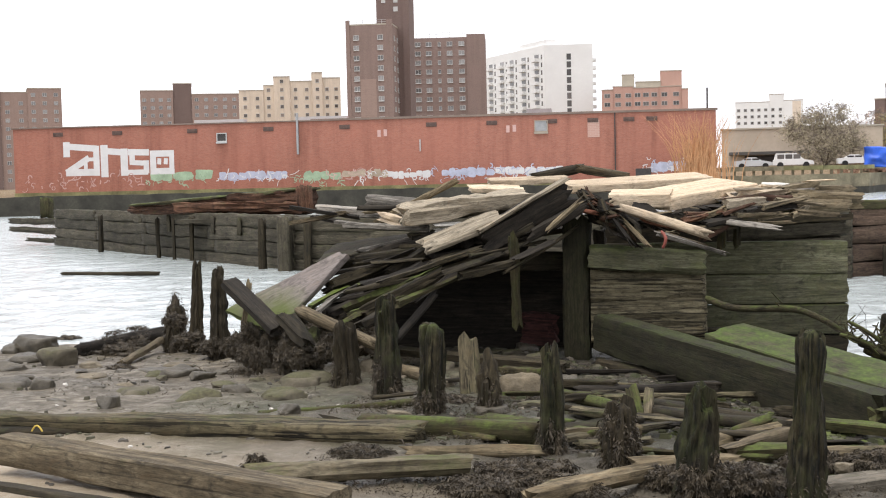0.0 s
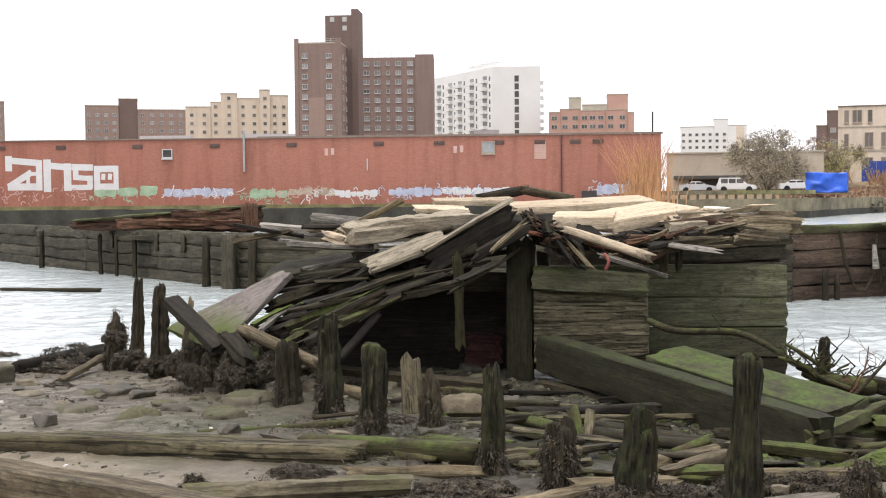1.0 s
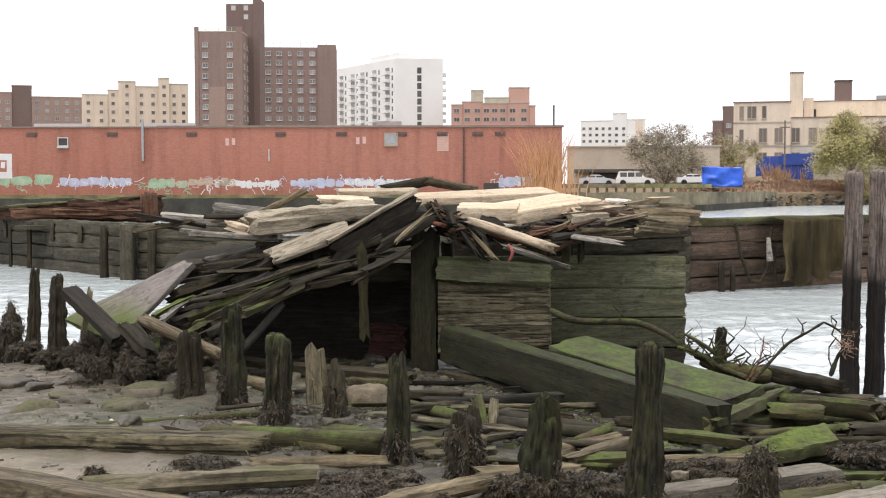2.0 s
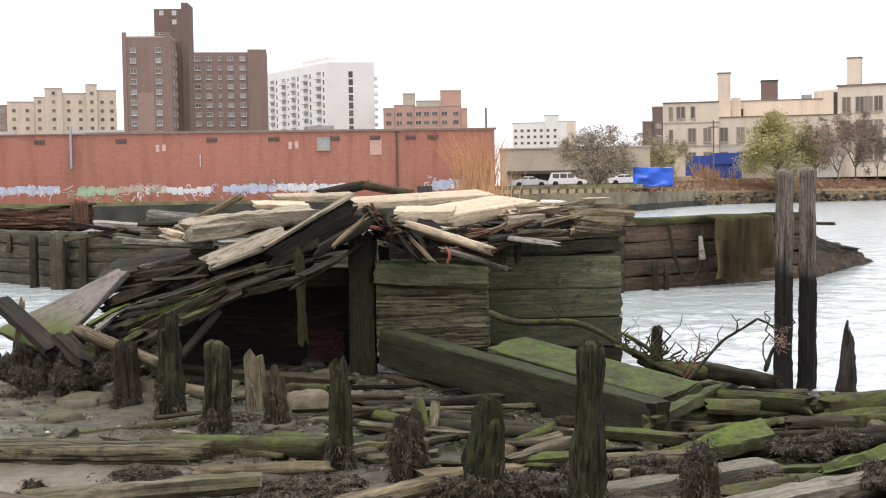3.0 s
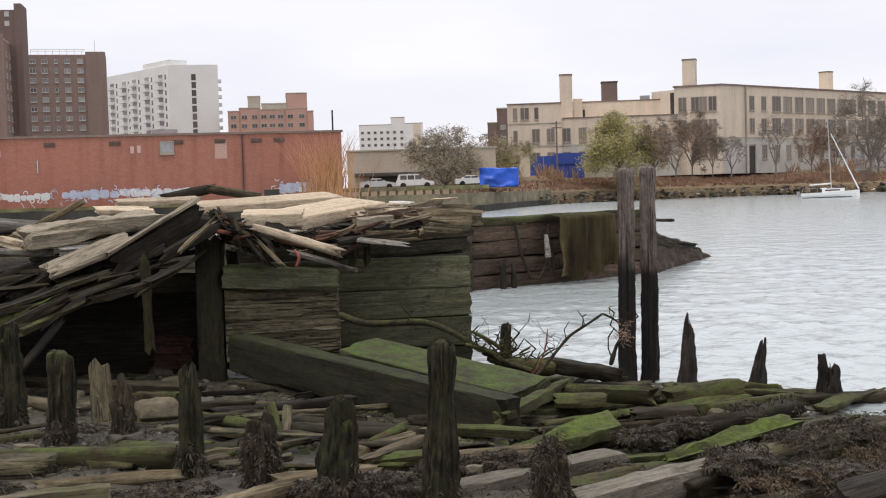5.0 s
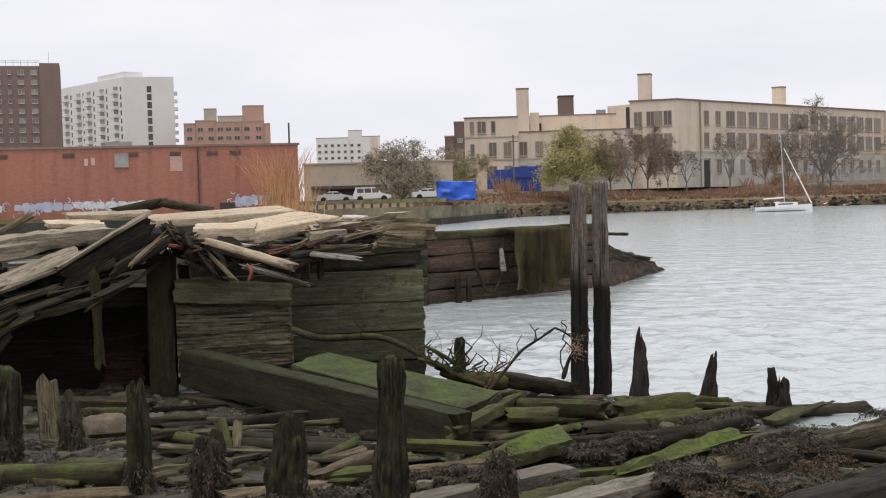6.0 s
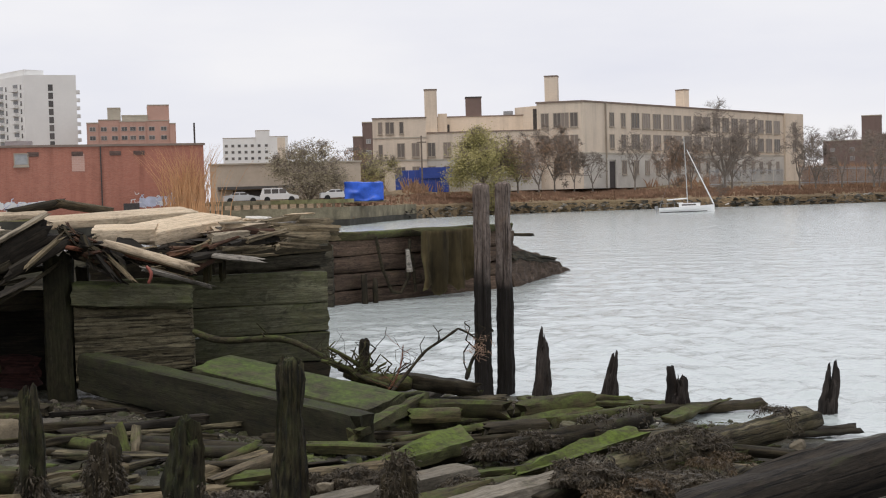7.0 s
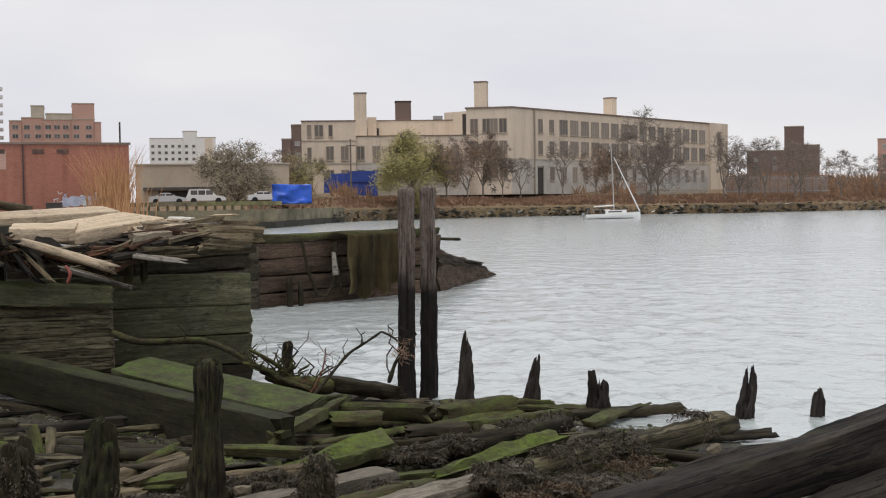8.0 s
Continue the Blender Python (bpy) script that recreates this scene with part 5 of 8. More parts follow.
def rock_strip():
    """Rubble along the far bank, too small to tell apart."""
    r = random.Random(12)
    bm = bmesh.new()
    for i in range(2300):
        a = r.uniform(5.5, 36)
        rr = spread(a, FAR_A, FAR_R) + r.uniform(-2.2, 4.5)
        s = r.uniform(0.25, 0.9)
        p = Vector((rr * math.sin(radians(a)), rr * math.cos(radians(a)), r.uniform(-0.1, 1.5)))
        v = [bm.verts.new(p + Vector((r.uniform(-s, s), r.uniform(-s, s), r.uniform(-0.35, 0.5) * s))) for _ in range(5)]
        for q in ((0, 1, 2), (0, 2, 3), (0, 3, 4), (1, 2, 4), (2, 3, 4), (0, 1, 4)):
            bm.faces.new([v[k] for k in q])
    bmesh.ops.recalc_face_normals(bm, faces=bm.faces)
    s = Shade("bank_rubble", rough=0.9)
    n = s.island()
    c = s.ramp(n, (0.0, (0.035, 0.032, 0.025)), (0.7, (0.13, 0.118, 0.092)), (0.93, (0.2, 0.18, 0.15)), (1.0, (0.5, 0.48, 0.44)))
    s.color(c)
    solid("rubble", bm, s.m, pose(0, 0, 0), "dark wet rubble along the far bank", "rubble", kind="stuff")


def scrub(name, label, material, spots, seed, blades):
    """Dry weeds in tufts: short upright blades."""
    r = random.Random(seed)
    bm = bmesh.new()
    for a0, a1, d0, d1, n, h in spots:
        for _ in range(n):
            a = r.uniform(a0, a1)
            rr = spread(a, FAR_A, FAR_R) + r.uniform(d0, d1)
            x, y = rr * math.sin(radians(a)), rr * math.cos(radians(a))
            k = (rr - spread(a, FAR_A, FAR_R)) / 32
            z = spread(a, LAND_A, LAND_0) + (spread(a, LAND_A, LAND_1) - spread(a, LAND_A, LAND_0)) * min(1, max(0, k)) - 0.1
            for _ in range(blades):
                hh = h * r.uniform(0.5, 1.2)
                px, py = x + r.uniform(-0.5, 0.5), y + r.uniform(-0.5, 0.5)
                lx, ly, w = r.uniform(-0.4, 0.4) * hh, r.uniform(-0.2, 0.2), r.uniform(0.06, 0.16)
                v = [bm.verts.new(p) for p in ((px - w, py, z), (px + w, py, z), (px + lx + w * 0.6, py + ly, z + hh * 0.7), (px + lx * 1.6, py + ly, z + hh), (px + lx - w * 0.6, py + ly, z + hh * 0.65))]
                bm.faces.new(v)
    solid(name, bm, material, pose(0, 0, 0), label, "scrub", kind="stuff")


rock_strip()
scrub("dry_scrub", "dry russet scrub on the far bank", M_SCRUB, [(6, 36, 3, 20, 3200, 0.6), (1.5, 7, 3, 20, 260, 0.5)], 3, 5)


def reeds():
    r = random.Random(5)
    bm = bmesh.new()
    for i in range(340):
        x, y = r.gauss(-8.4, 1.0), r.gauss(112.0, 1.0)
        h = r.uniform(3.4, 7.0)
        lx = r.gauss(-0.05, 0.28) * h
        w = 0.035
        last = None
        for k in range(5):
            u = k / 4
            c = Vector((x + lx * u * u, y, 1.3 + h * u))
            pr = (bm.verts.new(c + Vector((-w * (1.1 - u), 0, 0))), bm.verts.new(c + Vector((w * (1.1 - u), 0.02, 0))))
            if last:
                bm.faces.new((last[0], last[1], pr[1], pr[0]))
            last = pr
    solid("reeds", bm, M_REED, pose(0, 0, 0), "tall dry orange reeds beside the warehouse corner", "reeds", kind="stuff")


reeds()


# ---- trees ----
def tube(bm, a, b, r0, r1, n=5):
    x = (b - a).normalized()
    y = x.orthogonal().normalized()
    z = x.cross(y)
    lo = [bm.verts.new(a + (y * math.cos(2 * math.pi * k / n) + z * math.sin(2 * math.pi * k / n)) * r0) for k in range(n)]
    hi = [bm.verts.new(b + (y * math.cos(2 * math.pi * k / n) + z * math.sin(2 * math.pi * k / n)) * r1) for k in range(n)]
    for k in range(n):
        bm.faces.new((lo[k], lo[(k + 1) % n], hi[(k + 1) % n], hi[k]))


def tree(x, y, z, h, w, seed, leaf, count, label, stems=5, size=0.2, twiggy=12):
    """A tree of tapering limbs that fork six times into fine twigs, with loose clusters of small leaves."""
    r = random.Random(seed)
    wood_bm, leaf_bm = bmesh.new(), bmesh.new()
    tips = []
    spread_ = w / h

    def chance(a):
        return Vector((r.gauss(0, a), r.gauss(0, a), r.gauss(0, a * 0.6)))

    def grow(p, way, length, rad, level):
        for k in range(2):
            way = (way + chance(0.15) + Vector((0, 0, 0.02))).normalized()
            q = p + way * length / 2
            tube(wood_bm, p, q, rad, rad * 0.84, 5 if level < 2 else 3)
            p, rad = q, rad * 0.84
        if level >= 3:
            tips.append(p)
        if level >= 5:
            return
        for k in range(r.choice((2, 3)) if level < 4 else 3):
            grow(p, (way * 0.9 + chance(0.5 + 0.25 * spread_)).normalized(), length * r.uniform(0.62, 0.9), max(0.022, rad * r.uniform(0.55, 0.75)), level + 1)

    fork = Vector((0, 0, h * r.uniform(0.05, 0.10)))
    tube(wood_bm, Vector((0, 0, -0.4)), fork, 0.017 * h, 0.014 * h, 7)
    for k in range(stems):
        a = 2 * math.pi * (k + r.uniform(-0.3, 0.3)) / stems
        out = Vector((math.cos(a), math.sin(a), 0)) * r.uniform(0.35, 1.3) * spread_
        grow(fork - Vector((0, 0, 0.1)), (out + Vector((0, 0, 1))).normalized(), h * r.uniform(0.19, 0.26), 0.0125 * h, 1)
    hi = sorted(t.z for t in tips)[int(len(tips) * 0.985)]
    reach = sorted(math.hypot(t.x, t.y) for t in tips)
    kz, kx = h / hi, w / 2 / reach[int(len(reach) * 0.86)]
    middle = Vector((0, 0, h * 0.52))

    def rounded(p):
        """Draw what sticks out of a rounded crown back towards it."""
        p = Vector((p.x * kx, p.y * kx, p.z * kz)) - middle
        e = math.sqrt((p.x / w * 2) ** 2 + (p.y / w * 2) ** 2 + (p.z / h * 2.1) ** 2)
        if e > 0.85 and p.z > -0.2 * h:
            p = p * ((0.85 + (e - 0.85) * 0.3) / e)
        return p + middle

    for v in wood_bm.verts:
        v.co = rounded(v.co)
    tips = [rounded(t) for t in tips]
    for t in tips:
        for k in range(twiggy):
            d = (Vector((t.x / w, t.y / w, 0.35)) + chance(0.6)).normalized() * r.uniform(0.3, 0.9) * h / 9
            b = d.orthogonal().normalized() * r.uniform(0.013, 0.024)
            m = t + d * 0.55 + chance(0.05)
            wood_bm.faces.new([wood_bm.verts.new(q) for q in (t - b, t + b, m + b * 0.7, t + d, m - b * 0.7)])
    hold = thing("tree", pose(x, y, z), label, "tree", "trees on the far bank")
    part("trunk", wood_bm, M_BARK, hold)
    if leaf:
        for i in range(count):
            p = r.choice(tips) + chance(0.075 * h) - Vector((0, 0, r.uniform(0, 0.12) * h))
            s = size * r.uniform(0.5, 1.3)
            a = chance(1.0).normalized()
            b = a.orthogonal().normalized() * s * 0.7
            a = a * s
            leaf_bm.faces.new([leaf_bm.verts.new(q) for q in (p - a * 0.5, p + b * 0.5, p + a * 0.5, p - b * 0.5)])
        part("crown", leaf_bm, leaf, hold)
    else:
        leaf_bm.free()
    return hold


tree(3.1, 163.0, 2.6, 8.6, 10.5, 1, M_LEAFO, 13000, "spreading tree with dull olive leaves by the cars", stems=7, size=0.22)
tree(31.7, 197.0, 3.6, 10.8, 12.5, 2, M_LEAFY, 26000, "rounded tree with yellow-green autumn leaves", stems=6, size=0.27)
tree(13.8, 190.0, 3.6, 7.4, 8.0, 3, M_LEAFY, 4200, "small tree with thin yellow leaves")
tree(9.5, 196.0, 3.6, 8.0, 10.0, 4, M_LEAFB, 4200, "small tree with russet leaves")
tree(37.2, 197.0, 4.0, 9.4, 8.5, 5, M_LEAFB, 3800, "thin tree with a few russet leaves", size=0.16)
tree(43.0, 196.0, 4.0, 10.6, 8.0, 6, M_LEAFB, 3800, "nearly bare tree before the school", size=0.16)
tree(49.5, 197.0, 4.0, 6.0, 6.5, 7, None, 0, "small bare tree before the school", stems=4, twiggy=6)
tree(56.0, 195.0, 4.0, 9.0, 7.0, 8, None, 0, "bare tree before the school", stems=4, twiggy=6)
tree(61.0, 193.0, 4.0, 8.0, 5.0, 9, M_LEAFB, 3800, "small tree with russet leaves", size=0.15)
tree(64.0, 191.0, 3.8, 7.5, 6.0, 41, M_LEAFB, 3800, "low russet shrub tree before the school", size=0.15)
tree(46.0, 195.0, 4.0, 8.0, 6.0, 42, None, 0, "bare many-branched tree before the school")
tree(40.0, 194.0, 4.0, 8.4, 8.0, 43, M_LEAFB, 3800, "thin tree with fading leaves", size=0.16)
tree(69.2, 190.0, 3.8, 13.6, 12.5, 10, None, 0, "large bare spreading tree before the school", stems=8, twiggy=14)
tree(71.5, 193.0, 3.8, 8.5, 8.0, 11, M_LEAFB, 700, "nearly bare tree before the school", size=0.16)
for i, (xx, yy, hh, ww) in enumerate(((88.0, 205.0, 8.8, 8.0), (94.0, 212.0, 7.6, 7.0), (98.5, 211.0, 8.6, 8.0), (105.0, 212.0, 8.0, 8.0), (110.0, 220.0, 8.4, 8.0), (114.5, 213.0, 6.5, 7.0), (129.0, 226.0, 6.2, 6.5), (138.0, 236.0, 6.0, 6.0))):
    tree(xx, yy, 3.4, hh * 1.25, ww * 1.1, 20 + i, M_LEAFB if i % 2 else None, 700, "bare tree on the far bank" if i % 2 == 0 else "tree with the last russet leaves", size=0.16, twiggy=9)
scrub("tree_line", "distant russet tree line", M_LEAFB, [(0.5, 8.0, 60, 120, 420, 5.0), (23.5, 32, 14, 40, 700, 3.6), (5.5, 20, 22, 34, 220, 2.0)], 9, 6)


# ---- parked cars and the tarpaulin ----
def car(x, y, z, deg, length, h, paint, label, tall):
    hold = thing("car", pose(x, y, z, 0, 0, deg), label, "car", "parked cars")
    l, w = length / 2, 0.9
    body = [(-l, 0.35), (-l, 0.95), (-l + 0.25, 1.02), (l - 1.1, 1.0), (l - 0.1, 0.8), (l, 0.4)]
    cabin = [(-l + 0.1, 1.0), (-l + 0.35, h), (l - 2.0, h), (l - 1.15, 1.0)] if tall else [(-l + 0.7, 0.98), (-l + 1.5, h), (l - 2.0, h), (l - 1.2, 0.98)]

    def slab(name, prof, half, mt, lab=""):
        bm = bmesh.new()
        a = [bm.verts.new((p, -half, q)) for p, q in prof]
        b = [bm.verts.new((p, half, q)) for p, q in prof]
        bm.faces.new(a)
        bm.faces.new(b[::-1])
        for k in range(len(a)):
            bm.faces.new((a[k], b[k], b[(k + 1) % len(a)], a[(k + 1) % len(a)]))
        bmesh.ops.recalc_face_normals(bm, faces=bm.faces)
        return part(name, bm, mt, hold, lab)

    slab("body", body, w, paint)
    cab = slab("cabin", cabin, w - 0.12, paint)
    x0, x1 = cabin[0][0] + 0.35, cabin[-1][0] - 0.35
    n = 3 if tall else 2
    for k in range(n):
        a, b = x0 + (x1 - x0) * k / n + 0.06, x0 + (x1 - x0) * (k + 1) / n - 0.06
        for s in (-1, 1):
            yy = s * (w - 0.115)
            part("side_window", boxes((a, b, min(yy, yy + s * 0.01), max(yy, yy + s * 0.01), 1.08, h - 0.14)), M_GLASS, hold, "dark side window")
    for wx in (-l + 0.85, l - 0.9):
        for s in (-1, 1):
            bm = bmesh.new()
            bmesh.ops.create_cone(bm, cap_ends=True, segments=16, radius1=0.36, radius2=0.36, depth=0.24)
            part("wheel", bm, M_TYRE, hold, at=pose(wx, s * (w - 0.1), 0.36, 90, 0, 0))


car(-5.2, 153.5, 2.85, 2, 4.5, 1.42, M_SILVERP, "silver-blue saloon car parked on the quay", False)
car(-0.65, 153.5, 2.9, 2, 4.7, 1.75, M_WHITEP, "white estate car parked on the quay", True)
car(6.6, 158.0, 2.95, 4, 4.4, 1.42, M_WHITEP, "white saloon car beside the blue tarpaulin", False)


def tarp():
    bm = bmesh.new()
    bmesh.ops.create_cube(bm, size=1)
    bmesh.ops.subdivide_edges(bm, edges=bm.edges[:], cuts=14, use_grid_fill=True)
    for v in bm.verts:
        x, y, z = v.co
        p = Vector((x * 4.6, y * 2.2, (z + 0.5) * 2.25 * (1 - 0.06 * x)))
        p += Vector((0, 1, 0)) * 0.18 * math.sin(x * 9 - z * 7 + 2 * noise.noise(p)) * (1 if y < 0 else -1)
        p.z += 0.14 * noise.noise(p * 1.1)
        p.x += 0.12 * noise.noise(p * 1.3 + Vector((5, 0, 0)))
        v.co = p
    hold = thing("covered_load", pose(9.45, 149.5, 2.75, 0, 0, -2), "load under a bright blue tarpaulin on the quay", "tarpaulin")
    part("tarpaulin", bm, M_TARP, hold, smooth=True)
    part("pallet", boxes((-2.5, 2.6, -1.2, 1.2, -0.12, -0.004)), M_CONC, hold, "pale base board")


tarp()
pole_a = thing("utility_pole", pose(23.0, 208.0, 4.0), "thin wooden utility pole by the fence", "utility pole")
part("pole", boxes((-0.12, 0.12, -0.12, 0.12, 0, 9.5)), M_BARK, pole_a)
part("crossarm", boxes((-0.8, 0.8, -0.18, -0.125, 8.3, 8.5)), M_BARK, pole_a)


# ---- the moored sailing boat ----
def sailboat():
    hold = thing("sailing_boat", pose(54.9, 166.0, 0, 0, 0, -18.3) @ pose(0, 0, 0, 0, -1, 0), "small white sailing boat with bare mast at its mooring", "sailing boat")
    bm = bmesh.new()
    n = 14
    rings = []
    for i in range(n + 1):
        u = i / n
        x = -3.7 + 7.5 * u
        half = 1.25 * (math.sin(math.pi * (0.22 + 0.78 * u)) ** 0.7 if u < 1 else 0.02)
        top = 0.72 + 0.22 * u * u
        rings.append([bm.verts.new((x, half * k, z)) for k, z in ((-1.0, top), (-0.97, top * 0.55), (-0.82, 0.05), (-0.3, -0.35), (0.3, -0.35), (0.82, 0.05), (0.97, top * 0.55), (1.0, top))])
    for a, b in zip(rings, rings[1:]):
        for k in range(7):
            bm.faces.new((a[k], b[k], b[k + 1], a[k + 1]))
        bm.faces.new((a[7], b[7], b[0], a[0]))
    bm.faces.new(rings[0])
    bmesh.ops.recalc_face_normals(bm, faces=bm.faces)
    part("hull", bm, M_GEL, hold, smooth=False)
    part("waterline_stripe", boxes((-3.6, 2.8, -1.27, -1.262, 0.06, 0.16)), M_NEARBLACK, hold)
    part("cabin", boxes((-1.0, 1.9, -0.7, 0.7, 0.75, 1.25), (-1.2, -0.4, -0.6, 0.6, 1.252, 1.36)), M_GEL, hold)
    part("cabin_window", boxes((-0.6, 1.3, -0.72, -0.705, 0.93, 1.12)), M_GLASS, hold)
    bm = bmesh.new()
    tube(bm, Vector((0.2, 0, 1.2)), Vector((0.0, 0, 10.4)), 0.07, 0.05, 8)
    part("mast", bm, M_FRAME, hold)
    bm = bmesh.new()
    tube(bm, Vector((0.2, 0, 1.9)), Vector((-2.6, 0, 1.8)), 0.09, 0.08, 8)
    part("boom", bm, M_GEL, hold, "boom with furled white sail")
    bm = bmesh.new()
    tube(bm, Vector((3.7, 0, 1.0)), Vector((0.35, 0, 8.6)), 0.1, 0.06, 6)
    part("furled_jib", bm, M_GEL, hold)
    bm = bmesh.new()
    for a, b in (((3.75, 0, 1.0), (0.05, 0, 10.3)), ((-3.6, 0, 0.9), (0.0, 0, 10.3)), ((0.1, -1.1, 0.8), (0.05, 0, 8.6)), ((0.1, 1.1, 0.8), (0.05, 0, 8.6))):
        tube(bm, Vector(a), Vector(b), 0.012, 0.012, 3)
    part("rigging", bm, M_METAL, hold)
    bm = bmesh.new()
    for s in (-1, 1):
        for x in (-3.5, -2.6, -1.6):
            tube(bm, Vector((x, s * 0.95, 0.75)), Vector((x, s * 0.95, 1.35)), 0.02, 0.02, 4)
        tube(bm, Vector((-3.5, s * 0.95, 1.35)), Vector((-1.6, s * 0.95, 1.35)), 0.02, 0.02, 4)
    part("guard_rail", bm, M_METAL, hold)
    part("outboard_motor", boxes((-4.3, -3.9, -0.15, 0.15, 0.5, 1.0), (-4.15, -4.0, -0.06, 0.06, -0.3, 0.498), (-3.9, -3.68, -0.05, 0.05, 0.6, 0.75)), M_METAL, hold)


sailboat()


# ---- sunken barges ----
def hull_side(hold, p, q, z0, z1, courses, seed, material, lengths=3, thick=0.25):
    """One straight side of a barge: courses of separate planks with open joints."""
    r = random.Random(seed)
    m, length = axis((p[0], p[1], 0), (q[0], q[1], 0))
    h = (z1 - z0) / courses
    part("backing", boxes((0.02, length - 0.02, thick * 0.3, thick * 0.9, z0, z1 - 0.06)), M_DARK, hold, at=m)
    for c in range(courses):
        x = 0.0
        k = 0
        while x < length - 0.05:
            step = min(length - x, length / lengths * r.uniform(0.8, 1.2)) if k < lengths - 1 else length - x
            bm = rough_beam(step - 0.012, thick, h - 0.008, seed * 31 + c * 7 + k, round_=0.12, wear=0.03, jag=0.03, step=0.3, chips=0.6)
            part("plank", bm, material, hold, smooth=True, at=m @ Matrix.Translation((x, r.uniform(-0.02, 0.03), z0 + h * (c + 0.5))))
            x += step
            k += 1
    return m, length


def hull_upright(hold, x, y, z0, z1, w, seed, material):
    bm = rough_beam(z1 - z0, w, w, seed, round_=0.3, wear=0.02, step=0.2)
    m, _ = axis((x, y, z0), (x, y, z1))
    part("fender_post", bm, material, hold, smooth=True, at=m)


barge = thing("barge", pose(0, 0, 0), "sunken barge with a dark weathered plank side", "barge")
hull_side(barge, (-32.0, 48.8), (-14.2, 33.9), -0.5, 1.62, 5, 1, M_HULL, 4)
for _a, _b, _h in (((-30.07, 48.0, 1.03), (-35.6, 50.5, 1.07), 0.34), ((-30.09, 48.0, 0.53), (-35.62, 50.5, 0.7), 0.3), ((-29.83, 48.0, 0.14), (-34.38, 50.0, 0.21), 0.24)):
    part("broken_plank", rough_beam((Vector(_b) - Vector(_a)).length, 0.16, _h, int(_h * 100), round_=0.12, wear=0.03, jag=0.25, step=0.2, taper=0.75), M_HULL, barge, "broken plank end jutting from the hull", smooth=True, at=axis(_a, _b)[0])
hull_upright(barge, -33.27, 50.0, 1.2, 2.13, 0.5, 9, M_OLIVE)
hull_side(barge, (-14.2, 33.9), (1.2, 31.2), -0.5, 1.58, 5, 2, M_HULL, 3)
# The thin dark ones are no posts: they stand for shaded slits.
for x, y, z1, w in ((-26.4, 43.4, 1.45, 0.16), (-22.0, 40.0, 1.4, 0.12), (-20.8, 38.9, 1.4, 0.1), (-19.75, 38.2, 1.45, 0.14), (-15.5, 34.5, 1.5, 0.2), (-14.5, 33.9, 1.6, 0.42), (-13.7, 33.7, 1.5, 0.2)):
    hull_upright(barge, x, y - 0.16, -0.5, z1, w, int(x * -10), M_DARK if w < 0.3 else M_HULL)
for x, y, z1 in ((-21.5, 39.9, 1.52), (-18.6, 37.6, 1.5), (-17.0, 36.2, 1.5)):
    hull_upright(barge, x, y - 0.22, 0.95, z1, 0.12, int(x * -13), M_HULL)
part("deck", boxes((-20, -8, 37.5, 41, 1.3, 1.42)), M_HULL, barge, "rotten deck boards")
hulk = thing("broken_hulk", pose(0, 0, 0), "red-brown rotten section of a wooden hull with moss on top", "hulk")
m_, l_ = axis((-23.1, 39.6, 1.62), (-15.4, 37.6, 1.62))
mr_, _l = axis((-15.4, 37.9, 1.95), (-23.1, 39.9, 1.72))
part("hull_body", rough_beam(_l, 0.9, 0.82, 61, round_=0.2, wear=0.06, jag=0.06, step=0.2, taper=0.3), M_HULK, hulk, smooth="edges", at=mr_)
for i in range(2):
    part("side_plank", rough_beam(l_ - 2.6 - i * 2.4, 0.12, 0.3, 60 + i, round_=0.2, wear=0.05, jag=0.08, step=0.2), M_HULK, hulk, smooth="edges", at=m_ @ Matrix.Translation((2.4 + i * 2.4, -0.12 + 0.05 * i, 0.2 + i * 0.28)))
part("top_board", rough_beam(l_ - 0.2, 0.9, 0.1, 77, round_=0.1, wear=0.03, step=0.3), M_OLIVE, hulk, "mossy sloping top board", smooth=True, at=m_ @ pose(0.2, 0.35, 0.26, 0, -3.6, 0))
part("end_timber", rough_beam(0.85, 0.4, 0.45, 78, round_=0.5, wear=0.06, jag=0.1), M_HULK, hulk, "dark rotten end timber", smooth=True, at=m_ @ pose(l_, 0, 0, 0, -90, 0))
hull2 = thing("barge", pose(0, 0, 0), "sunken barge end with a broken sloping bow", "barge")
hull_side(hull2, (1.0, 31.4), (6.6, 36.0), -0.5, 1.66, 5, 5, M_HULLR, 2)
m_, l_ = axis((6.4, 35.8, 0.42), (10.0, 43.1, -0.05))
part("bow", rough_beam(l_, 0.5, 1.75, 90, round_=0.2, wear=0.05, jag=0.2, step=0.3, taper=0.1), M_HULLR, hull2, "sloping broken bow", smooth=False, at=m_)
part("bow_plank", rough_beam(5.2, 0.2, 0.3, 91, round_=0.2, wear=0.04, jag=0.2, step=0.3, taper=0.5), M_DARK, hull2, at=axis((6.5, 35.6, 0.95), (9.0, 40.6, 0.5))[0])
# Made-up white shape where a bright gap shows beside the bow.
_bm = bmesh.new()
bmesh.ops.create_icosphere(_bm, subdivisions=3, radius=1)
part("float", _bm, M_GEL, hull2, "added white shape for a bright gap at the bow", smooth=True, at=pose(7.42, 38.0, 0.10, 0, 0, 40) @ Matrix.Diagonal((0.36, 0.16, 0.10, 1)))
part("rub_rail", rough_beam(7.2, 0.3, 0.2, 99, round_=0.3, wear=0.03, jag=0.1, step=0.3), M_OLIVE, hull2, "mossy top rail", smooth=True, at=axis((0.9, 31.3, 1.74), (6.8, 36.1, 1.78))[0])
